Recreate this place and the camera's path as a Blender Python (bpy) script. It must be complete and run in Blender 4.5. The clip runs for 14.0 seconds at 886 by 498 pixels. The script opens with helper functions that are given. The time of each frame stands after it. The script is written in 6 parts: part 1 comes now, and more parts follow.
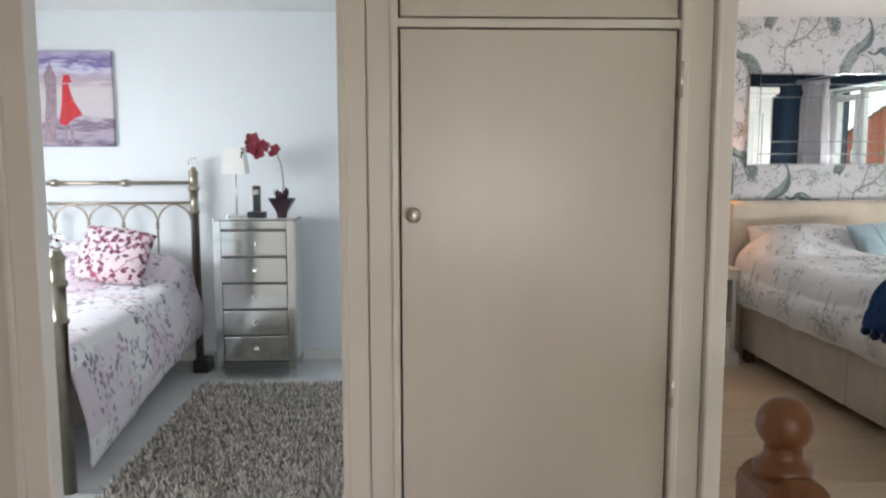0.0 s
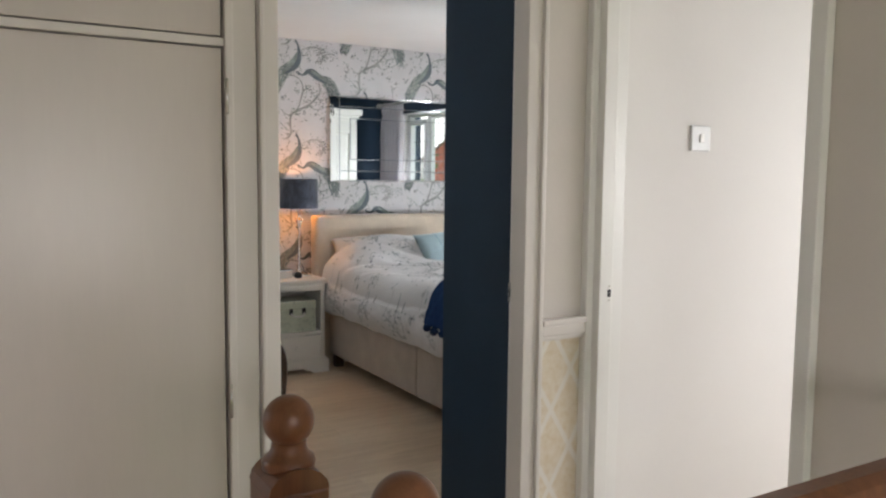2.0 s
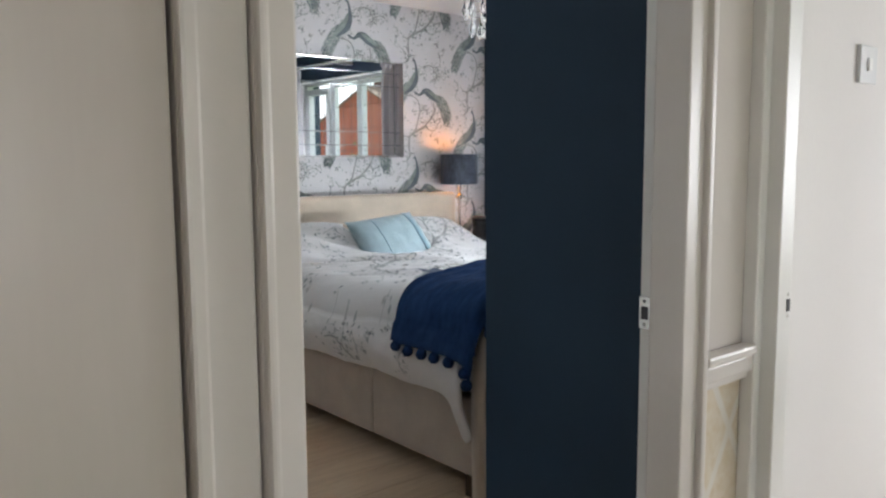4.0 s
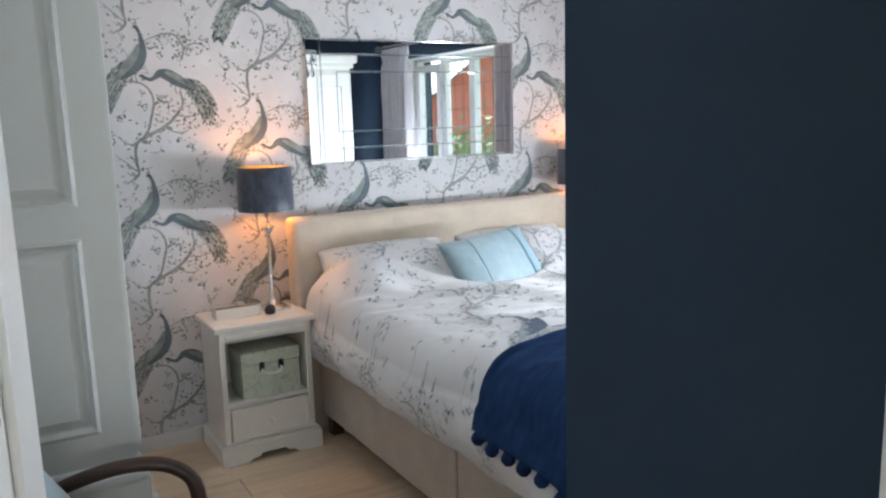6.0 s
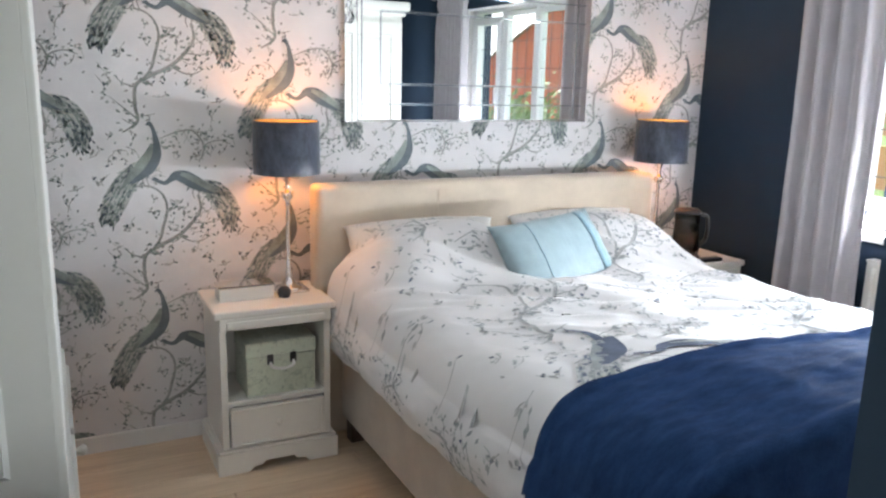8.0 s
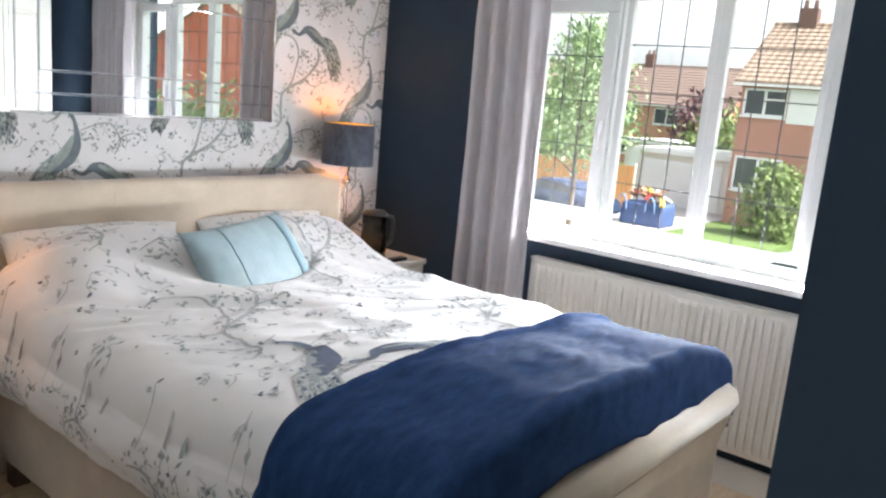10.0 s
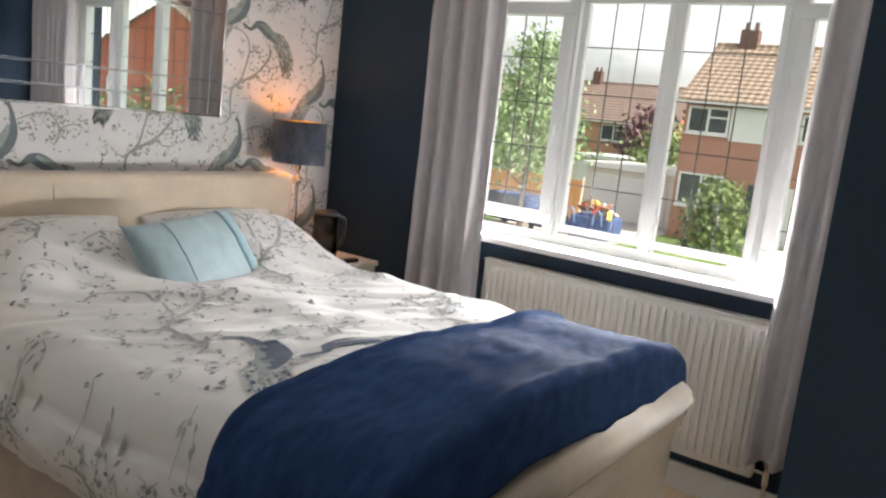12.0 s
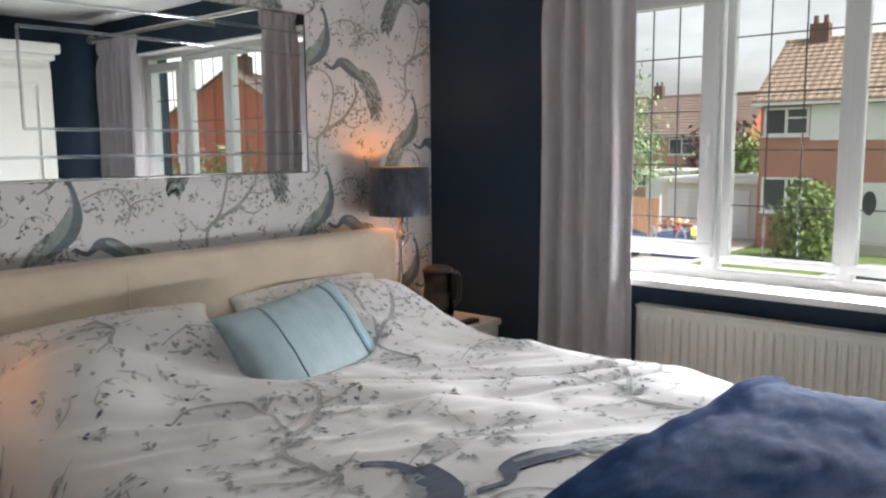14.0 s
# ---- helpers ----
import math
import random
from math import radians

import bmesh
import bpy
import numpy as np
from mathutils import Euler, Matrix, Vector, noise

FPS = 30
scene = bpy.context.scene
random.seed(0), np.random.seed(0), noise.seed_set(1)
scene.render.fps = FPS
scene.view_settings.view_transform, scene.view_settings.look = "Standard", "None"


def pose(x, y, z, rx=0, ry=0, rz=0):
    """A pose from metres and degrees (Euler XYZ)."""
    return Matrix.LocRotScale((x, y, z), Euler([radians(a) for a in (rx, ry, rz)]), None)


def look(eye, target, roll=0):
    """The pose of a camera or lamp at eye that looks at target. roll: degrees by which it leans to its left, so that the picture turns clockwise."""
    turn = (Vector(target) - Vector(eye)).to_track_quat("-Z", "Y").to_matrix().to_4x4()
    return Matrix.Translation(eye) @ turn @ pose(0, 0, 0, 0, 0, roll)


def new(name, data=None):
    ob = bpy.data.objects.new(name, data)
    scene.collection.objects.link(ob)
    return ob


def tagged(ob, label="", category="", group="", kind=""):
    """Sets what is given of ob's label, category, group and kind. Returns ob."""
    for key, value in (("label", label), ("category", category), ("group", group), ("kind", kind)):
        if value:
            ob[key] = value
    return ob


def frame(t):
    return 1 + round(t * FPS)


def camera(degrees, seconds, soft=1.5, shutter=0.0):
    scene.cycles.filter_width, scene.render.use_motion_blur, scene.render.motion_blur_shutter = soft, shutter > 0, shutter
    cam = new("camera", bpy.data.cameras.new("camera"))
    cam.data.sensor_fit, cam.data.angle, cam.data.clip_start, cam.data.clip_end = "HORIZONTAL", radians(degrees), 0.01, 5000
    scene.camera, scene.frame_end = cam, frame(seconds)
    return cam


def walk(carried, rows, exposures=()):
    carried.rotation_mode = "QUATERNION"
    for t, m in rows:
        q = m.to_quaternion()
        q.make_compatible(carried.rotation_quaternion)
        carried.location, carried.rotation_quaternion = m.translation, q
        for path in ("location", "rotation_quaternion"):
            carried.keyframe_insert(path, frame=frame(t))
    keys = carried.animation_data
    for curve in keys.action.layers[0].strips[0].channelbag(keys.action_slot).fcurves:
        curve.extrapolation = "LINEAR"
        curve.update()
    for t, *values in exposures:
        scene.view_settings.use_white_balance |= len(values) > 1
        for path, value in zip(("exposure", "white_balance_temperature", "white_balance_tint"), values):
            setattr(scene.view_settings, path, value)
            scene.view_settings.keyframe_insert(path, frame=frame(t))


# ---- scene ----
cam = camera(58.9, 14.0, 2.3)
PATH = [
    (0, (0.08, -0.086, 1.353), (0.171, 1.899, 1.126), -0.1),
    (0.5, (0.1, -0.094, 1.357), (0.378, 1.877, 1.157), -0.3),
    (1, (0.138, -0.108, 1.357), (0.677, 1.809, 1.174), -0.3),
    (1.5, (0.172, -0.136, 1.355), (0.994, 1.678, 1.175), -0.1),
    (2, (0.204, -0.148, 1.352), (1.216, 1.567, 1.168), 0.6),
    (2.5, (0.215, -0.058, 1.304), (1.274, 1.629, 1.114), 1.9),
    (3, (0.202, 0.268, 1.169), (1.28, 1.943, 0.988), 1.8),
    (3.2, (0.262, 0.488, 1.125), (1.387, 2.137, 0.994), 1.0),
    (4.2, (0.43, 1.03, 1.32), (1.74, 2.52, 1.07), -0.6),
    (5.3, (0.774, 1.325, 1.48), (2.18, 2.711, 1.158), -1.8),
    (5.5, (0.847, 1.35, 1.523), (2.134, 2.845, 1.189), -1.8),
    (6, (0.99, 1.479, 1.527), (1.978, 3.186, 1.196), -1.7),
    (6.5, (1.114, 1.62, 1.529), (1.796, 3.471, 1.197), -0.9),
    (7, (1.241, 1.764, 1.518), (1.799, 3.654, 1.17), -0.1),
    (7.5, (1.267, 1.937, 1.502), (1.928, 3.786, 1.123), 0.0),
    (8, (1.29, 2.048, 1.495), (2.169, 3.794, 1.073), 1.4),
    (8.5, (1.284, 2.104, 1.5), (2.444, 3.672, 1.058), 3.8),
    (9, (1.274, 2.154, 1.507), (2.646, 3.537, 1.053), 5.4),
    (9.2, (1.266, 2.163, 1.505), (2.689, 3.491, 1.047), 5.7),
    (11.3, (1.224, 2.203, 1.506), (2.827, 3.368, 1.233), 4.6),
    (11.5, (1.239, 2.206, 1.496), (2.853, 3.352, 1.209), 5.2),
    (12, (1.263, 2.22, 1.44), (2.877, 3.351, 1.1), 6.2),
    (12.5, (1.307, 2.251, 1.465), (2.892, 3.422, 1.125), 4.7),
    (13, (1.39, 2.378, 1.489), (2.937, 3.612, 1.199), 3.3),
    (13.5, (1.461, 2.583, 1.446), (2.991, 3.843, 1.176), 1.3),
    (14, (1.588, 2.768, 1.405), (3.098, 4.054, 1.148), -0.5),
]
EXPOSURES = [(0.0, 1.10, 6450, 11), (1.5, 0.97, 6380, 11), (3.2, 0.95, 6250, 10), (5.5, 1.22, 5800, 9), (6.5, 1.50, 6000, 9), (7.0, 1.54, 6050, 10), (8.5, 1.54, 6100, 10), (9.2, 1.58, 6100, 11),
             (11.3, 0.95, 6850, 12), (12.5, 0.86, 6850, 12), (13.0, 0.68, 6750, 12), (14.0, 0.54, 6600, 12)]
walk(cam, [(t, look(eye, target, roll)) for t, eye, target, roll in PATH], EXPOSURES)
SKY, SUN, W_BED, W_SILL, W_SMALL, W_BOX, W_LAND, W_LAMP = 0.15, 4.5, 330, 33, 27, 11, 10, 1.7

# ---- light ----
world = bpy.data.worlds.new("world")
scene.world = world
world.use_nodes = True
wn = world.node_tree.nodes
sky = wn.new("ShaderNodeTexSky")
sky.sky_type, sky.sun_disc = "NISHITA", False
sky.sun_elevation, sky.sun_rotation = radians(53), radians(172)
sky.dust_density, sky.air_density = 3.0, 1.0
wn["Background"].inputs[1].default_value = SKY
sky_co = wn.new("ShaderNodeTexCoord")
clouds = wn.new("ShaderNodeTexNoise")
clouds.inputs["Scale"].default_value, clouds.inputs["Detail"].default_value = 3.2, 8
cloud_map = wn.new("ShaderNodeMapping")
cloud_map.inputs["Scale"].default_value = (1, 1, 3.2)
pale = wn.new("ShaderNodeHueSaturation")
pale.inputs["Saturation"].default_value = 0.22
light_of = wn.new("ShaderNodeMapRange")
light_of.inputs[1].default_value, light_of.inputs[2].default_value = 0.35, 0.65
light_of.inputs[3].default_value, light_of.inputs[4].default_value = 0.95, 1.7
for a_, b_ in ((sky_co.outputs["Generated"], cloud_map.inputs[0]), (cloud_map.outputs[0], clouds.inputs["Vector"]), (clouds.outputs[0], light_of.inputs[0]),
               (light_of.outputs[0], pale.inputs["Value"]), (sky.outputs[0], pale.inputs["Color"]), (pale.outputs[0], wn["Background"].inputs[0])):
    world.node_tree.links.new(a_, b_)
sun = new("sun", bpy.data.lights.new("sun", "SUN"))
sun.data.energy, sun.data.angle, sun.data.color = SUN, radians(0.6), (1.0, 0.94, 0.85)
sun.matrix_world = look((8, -60, 80), (0, 0, 0))


def area(name, eye, target, w, h, watts, colour=(1, 1, 1)):
    ob = new(name, bpy.data.lights.new(name, "AREA"))
    ob.data.shape, ob.data.size, ob.data.size_y = "RECTANGLE", w, h
    ob.data.energy, ob.data.color = watts, colour
    ob.matrix_world = look(eye, target)
    return ob


def bulb(name, at, watts, radius, colour):
    ob = new(name, bpy.data.lights.new(name, "POINT"))
    ob.data.energy, ob.data.shadow_soft_size, ob.data.color = watts, radius, colour
    ob.location = at
    return ob


# Lamp added high outside to stand in for sky through the bedroom window
area("sky_fill_bedroom", (8.5, 3.44, 4.6), (4.5, 3.44, 1.5), 5.0, 2.2, W_BED, (0.93, 0.97, 1.0))
# Strip lamp added along the sill to brighten the room; no such fitting exists
area("sill_fill_strip", (4.47, 3.44, 0.930), (3.0, 3.44, 1.07), 1.86, 0.05, W_SILL, (0.95, 0.98, 1.0))
# Daylight stand-in lamps added at windows out of view
area("sky_light_small_bedroom", (-2.92, 3.3, 1.3), (-1.2, 3.9, -0.1), 1.5, 0.8, W_SMALL, (0.95, 0.98, 1.0))
area("sky_light_box_room", (3.9, 0.35, 1.3), (2.2, 1.6, 0.5), 1.0, 0.8, W_BOX, (1.0, 0.98, 0.97))
area("fill_light_landing", (0.6, -1.92, 1.1), (0.5, 0.8, -0.4), 1.0, 0.4, W_LAND, (1.0, 0.96, 0.93))
for lx in (2.12, 4.02):
    bulb("lamp_bulb", (lx, 5.08, 1.235), W_LAMP, 0.022, (1.0, 0.40, 0.09))

# ---- materials ----


def nodes_of(name):
    m = bpy.data.materials.new(name)
    m.use_nodes = True
    return m, m.node_tree, m.node_tree.nodes["Principled BSDF"]


def noise_tex(nt, scale, detail=4, rough=0.55, coord=None, stretch=None):
    tex = nt.nodes.new("ShaderNodeTexNoise")
    tex.inputs["Scale"].default_value, tex.inputs["Detail"].default_value = scale, detail
    tex.inputs["Roughness"].default_value = rough
    if coord is None:
        coord = nt.nodes.new("ShaderNodeTexCoord").outputs["Object"]
    if stretch:
        mp = nt.nodes.new("ShaderNodeMapping")
        mp.inputs["Scale"].default_value = stretch
        nt.links.new(coord, mp.inputs["Vector"])
        coord = mp.outputs[0]
    nt.links.new(coord, tex.inputs["Vector"])
    return tex


def ramp(nt, src, stops):
    r = nt.nodes.new("ShaderNodeValToRGB")
    while len(r.color_ramp.elements) < len(stops):
        r.color_ramp.elements.new(0.5)
    for e, (p, c) in zip(r.color_ramp.elements, stops):
        e.position, e.color = p, (*c, 1)
    nt.links.new(src, r.inputs[0])
    return r.outputs[0]


def mixc(nt, fac, a, b, mode="MIX"):
    mx = nt.nodes.new("ShaderNodeMix")
    mx.data_type, mx.blend_type = "RGBA", mode
    for sock, v in ((mx.inputs[0], fac), (mx.inputs[6], a), (mx.inputs[7], b)):
        if isinstance(v, (int, float)):
            sock.default_value = v
        elif isinstance(v, tuple):
            sock.default_value = (*v, 1)
        else:
            nt.links.new(v, sock)
    return mx.outputs[2]


def bump(nt, b, src, strength, distance=0.01):
    n = nt.nodes.new("ShaderNodeBump")
    n.inputs["Strength"].default_value, n.inputs["Distance"].default_value = strength, distance
    nt.links.new(src, n.inputs["Height"])
    nt.links.new(n.outputs[0], b.inputs["Normal"])


def plain(name, colour, rough=0.6, metal=0.0, vary=0.08, scale=6.0, bumps=0.15, fine=120.0, sheen=0.0, stretch=None, spec=0.5):
    """A surface of one paint, cloth or metal, with two scales of variation and fine relief."""
    m, nt, b = nodes_of(name)
    co = nt.nodes.new("ShaderNodeTexCoord").outputs["Object"]
    big = noise_tex(nt, scale, 3, 0.6, co, stretch)
    small = noise_tex(nt, fine, 3, 0.6, co, stretch)
    lo, hi = tuple(c * (1 - vary) for c in colour), tuple(min(1, c * (1 + vary)) for c in colour)
    c1 = ramp(nt, big.outputs[0], [(0.3, lo), (0.7, hi)])
    c2 = mixc(nt, 0.25, c1, ramp(nt, small.outputs[0], [(0.3, lo), (0.7, hi)]))
    nt.links.new(c2, b.inputs["Base Color"])
    b.inputs["Roughness"].default_value, b.inputs["Metallic"].default_value = rough, metal
    b.inputs["Specular IOR Level"].default_value = spec
    if sheen:
        b.inputs["Sheen Weight"].default_value = sheen
        b.inputs["Sheen Roughness"].default_value = 0.4
    bump(nt, b, small.outputs[0], bumps, 0.002)
    return m


def wood(name, dark, light, axis="y", scale=1.0, rough=0.4, per_object=0.0):
    m, nt, b = nodes_of(name)
    co = nt.nodes.new("ShaderNodeTexCoord").outputs["Object"]
    if per_object:
        info = nt.nodes.new("ShaderNodeObjectInfo")
        add = nt.nodes.new("ShaderNodeVectorMath")
        mul = nt.nodes.new("ShaderNodeMath")
        mul.operation, mul.inputs[1].default_value = "MULTIPLY", 37.0
        nt.links.new(info.outputs["Random"], mul.inputs[0])
        nt.links.new(co, add.inputs[0])
        nt.links.new(mul.outputs[0], add.inputs[1])
        co = add.outputs[0]
    st = {"x": (1, 14, 14), "y": (14, 1, 14), "z": (14, 14, 1)}[axis]
    grain = noise_tex(nt, 2.2 * scale, 8, 0.65, co, st)
    fine = noise_tex(nt, 14 * scale, 4, 0.6, co, st)
    c = ramp(nt, grain.outputs[0], [(0.3, dark), (0.52, tuple((p + q) / 2 for p, q in zip(dark, light))), (0.72, light)])
    c = mixc(nt, 0.3, c, ramp(nt, fine.outputs[0], [(0.35, dark), (0.65, light)]))
    if per_object:
        c = mixc(nt, per_object, c, ramp(nt, info.outputs["Random"], [(0.0, dark), (1.0, light)]))
    nt.links.new(c, b.inputs["Base Color"])
    b.inputs["Roughness"].default_value = rough
    bump(nt, b, fine.outputs[0], 0.08, 0.002)
    return m


def printed(name, ground, ink, ink2, size=1.0, sheen=0.2, weave=400.0, dense=0.0):
    """White cloth printed with wandering branches and small leaves."""
    m, nt, b = nodes_of(name)
    co = nt.nodes.new("ShaderNodeTexCoord").outputs["Object"]
    warp = noise_tex(nt, 3.5 / size, 3, 0.6, co)
    wv = mixc(nt, 0.22, co, warp.outputs["Color"], "ADD")
    v = nt.nodes.new("ShaderNodeTexVoronoi")
    v.feature, v.inputs["Scale"].default_value = "DISTANCE_TO_EDGE", 3.4 / size
    nt.links.new(wv, v.inputs["Vector"])
    twig = ramp(nt, v.outputs["Distance"], [(0.006, (1, 1, 1)), (0.024, (0, 0, 0))])
    gate = noise_tex(nt, 4.0 / size, 3, 0.5, co)
    twig = mixc(nt, 1.0, twig, ramp(nt, gate.outputs[0], [(0.43 - dense, (0, 0, 0)), (0.52 - dense, (1, 1, 1))]), "MULTIPLY")
    lv = nt.nodes.new("ShaderNodeTexVoronoi")
    lv.inputs["Scale"].default_value = 26 / size
    warp2 = mixc(nt, 0.05, co, noise_tex(nt, 22 / size, 2, 0.6, co).outputs["Color"], "ADD")
    nt.links.new(warp2, lv.inputs["Vector"])
    leaf = ramp(nt, lv.outputs["Distance"], [(0.24 + dense, (1, 1, 1)), (0.36 + dense, (0, 0, 0))])
    gate2 = noise_tex(nt, 9.0 / size, 3, 0.6, co)
    leaf = mixc(nt, 1.0, leaf, ramp(nt, gate2.outputs[0], [(0.515 - dense, (0, 0, 0)), (0.575 - dense, (1, 1, 1))]), "MULTIPLY")
    c = mixc(nt, twig, ground, ink)
    c = mixc(nt, leaf, c, ink2)
    soft = noise_tex(nt, 1.7 / size, 2, 0.5, co)
    c = mixc(nt, ramp(nt, soft.outputs[0], [(0.45, (0, 0, 0)), (0.75, (0.25, 0.25, 0.25))]), c, ink)
    nt.links.new(c, b.inputs["Base Color"])
    b.inputs["Roughness"].default_value, b.inputs["Sheen Weight"].default_value = 0.85, sheen
    bump(nt, b, noise_tex(nt, weave, 2, 0.6, co).outputs[0], 0.12, 0.001)
    return m


def glass(name, tint=(1, 1, 1), rough=0.0):
    m, nt, b = nodes_of(name)
    b.inputs["Base Color"].default_value = (*tint, 1)
    b.inputs["Roughness"].default_value, b.inputs["Transmission Weight"].default_value = rough, 1.0
    b.inputs["IOR"].default_value = 1.45
    return m


def pane_glass(name):
    """Thin window glass: clear, with a weak mirror sheen."""
    m, nt, b = nodes_of(name)
    out = nt.nodes["Material Output"]
    tr, gl, mx = (nt.nodes.new("ShaderNode" + k) for k in ("BsdfTransparent", "BsdfGlossy", "MixShader"))
    tr.inputs[0].default_value, gl.inputs["Roughness"].default_value = (0.97, 0.985, 0.98, 1), 0.01
    mx.inputs[0].default_value = 0.045
    nt.links.new(tr.outputs[0], mx.inputs[1])
    nt.links.new(gl.outputs[0], mx.inputs[2])
    nt.links.new(mx.outputs[0], out.inputs[0])
    nt.nodes.remove(b)
    return m


def brickwork(name, brick_a, brick_b, mortar):
    m, nt, b = nodes_of(name)
    co = nt.nodes.new("ShaderNodeTexCoord").outputs["Object"]
    mp = nt.nodes.new("ShaderNodeMapping")
    mp.inputs["Rotation"].default_value = (radians(90), 0, radians(90))
    nt.links.new(co, mp.inputs[0])
    t = nt.nodes.new("ShaderNodeTexBrick")
    t.inputs["Scale"].default_value, t.inputs["Mortar Size"].default_value = 4.4, 0.012
    for k, c in (("Color1", brick_a), ("Color2", brick_b), ("Mortar", mortar)):
        t.inputs[k].default_value = (*c, 1)
    nt.links.new(mp.outputs[0], t.inputs["Vector"])
    big = noise_tex(nt, 0.7, 3, 0.6, co)
    c = mixc(nt, 0.35, t.outputs["Color"], ramp(nt, big.outputs[0], [(0.3, brick_a), (0.7, brick_b)]))
    nt.links.new(c, b.inputs["Base Color"])
    b.inputs["Roughness"].default_value = 0.9
    return m


def print_ink(name, colour, vary=0.25):
    return plain(name, colour, 0.85, 0, vary, 14, 0.05, 90)


NAVY = plain("navy_paint", (0.013, 0.031, 0.058), 0.65, 0, 0.10, 3, 0.10, spec=0.35)
WHITE = plain("white_gloss_paint", (0.78, 0.77, 0.75), 0.32, 0, 0.03, 4, 0.06)
CEIL = plain("white_ceiling_emulsion", (0.80, 0.80, 0.79), 0.9, 0, 0.02, 3, 0.25, 60)
BEIGE = plain("magnolia_emulsion", (0.60, 0.555, 0.515), 0.75, 0, 0.03, 3, 0.25, 70)
BEIGE_DOOR = plain("magnolia_gloss_paint", (0.56, 0.51, 0.475), 0.30, 0, 0.04, 2, 0.05, 40, stretch=(3, 3, 0.4))
TRIM = plain("cream_gloss_trim", (0.66, 0.62, 0.59), 0.30, 0, 0.03, 4, 0.05)
COOLWALL = plain("cool_white_emulsion", (0.76, 0.80, 0.83), 0.85, 0, 0.02, 2, 0.2, 60)
WHITEWALL = plain("soft_white_emulsion", (0.78, 0.76, 0.74), 0.8, 0, 0.02, 2, 0.2, 60)
PAPER = plain("pale_wallpaper", (0.69, 0.675, 0.68), 0.8, 0, 0.045, 9, 0.12, 200)
INK_DARK = print_ink("slate_ink", (0.15, 0.18, 0.20))
INK_MID = print_ink("sage_ink", (0.27, 0.31, 0.29), 0.45)
INK_PALE = print_ink("silver_ink", (0.44, 0.45, 0.43))
INK_BARK = print_ink("bark_ink", (0.36, 0.35, 0.34))
WARD = plain("pale_grey_satin_paint", (0.66, 0.67, 0.64), 0.42, 0, 0.03, 3, 0.06, 60)
CREAM = plain("cream_satin_paint", (0.80, 0.77, 0.71), 0.40, 0, 0.03, 5, 0.06, 60)
FABRIC = plain("oatmeal_velvet", (0.56, 0.47, 0.37), 0.85, 0, 0.12, 7, 0.3, 260, 0.5)
SKIRT = plain("taupe_velvet", (0.50, 0.43, 0.36), 0.85, 0, 0.12, 7, 0.3, 260, 0.5)
DUVET = plain("white_cotton", (0.77, 0.76, 0.765), 0.85, 0, 0.03, 5, 0.15, 400, 0.2)
PILLOWC = printed("printed_pillow_cotton", (0.75, 0.73, 0.71), (0.40, 0.42, 0.43), (0.22, 0.26, 0.24), 0.5)
THROW = plain("navy_plush", (0.022, 0.050, 0.132), 0.85, 0, 0.3, 14, 0.5, 130, 0.0, (1, 2.2, 1), 0.05)
BLUE = plain("duck_egg_silk", (0.27, 0.36, 0.39), 0.50, 0, 0.08, 18, 0.25, 300, 0.3)
BLUE_BAND = plain("duck_egg_satin", (0.24, 0.37, 0.43), 0.35, 0, 0.08, 25, 0.3, 300, 0.3)
CURTAIN = plain("dove_grey_curtain", (0.46, 0.43, 0.45), 0.85, 0, 0.06, 12, 0.2, 350, 0.3)
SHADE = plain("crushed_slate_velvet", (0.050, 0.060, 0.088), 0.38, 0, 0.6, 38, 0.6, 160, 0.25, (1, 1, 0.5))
CHROME = plain("polished_chrome", (0.78, 0.77, 0.75), 0.14, 1.0, 0.03, 30, 0.02)
STEEL = plain("brushed_steel", (0.55, 0.53, 0.50), 0.3, 1.0, 0.06, 30, 0.03)
BRASS = plain("antique_brass", (0.35, 0.31, 0.25), 0.28, 1.0, 0.15, 12, 0.05)
BLACK = plain("black_plastic", (0.02, 0.02, 0.022), 0.35, 0, 0.1, 20, 0.05)
UPVC = plain("white_upvc", (0.64, 0.65, 0.65), 0.28, 0, 0.01, 4, 0.02)
RADIATOR = plain("ivory_radiator_enamel", (0.76, 0.72, 0.66), 0.35, 0, 0.02, 4, 0.03)
LEAD = plain("lead_strip", (0.09, 0.095, 0.10), 0.7, 0.0, 0.1, 30, 0.1)
OAK = wood("pale_oak_laminate", (0.54, 0.385, 0.25), (0.86, 0.69, 0.50), "x", 1.0, 0.36, 0.25)
MAHOG = wood("varnished_red_pine", (0.105, 0.036, 0.014), (0.20, 0.078, 0.03), "z", 1.4, 0.36)
DARKWOOD = wood("dark_bentwood", (0.030, 0.018, 0.012), (0.10, 0.055, 0.035), "y", 2, 0.3)
CARPET = plain("pale_grey_carpet", (0.55, 0.56, 0.57), 0.95, 0, 0.06, 9, 0.5, 300, 0.2)
LANDCARPET = plain("beige_carpet", (0.66, 0.57, 0.47), 0.95, 0, 0.08, 9, 0.5, 300, 0.2)
PANE = pane_glass("window_glass")
CLEAR = glass("crystal_glass", (1, 1, 1), 0.02)
MIRROR = plain("mirror_silver", (0.88, 0.90, 0.90), 0.006, 1.0, 0.0, 3, 0.0)
MIRROR_OLD = plain("mirrored_drawer_glass", (0.80, 0.83, 0.81), 0.10, 1.0, 0.02, 3, 0.01)
BEVEL = plain("bevelled_silver_edge", (0.62, 0.66, 0.68), 0.10, 1.0, 0.03, 9, 0.0)

# ---- mesh helpers ----


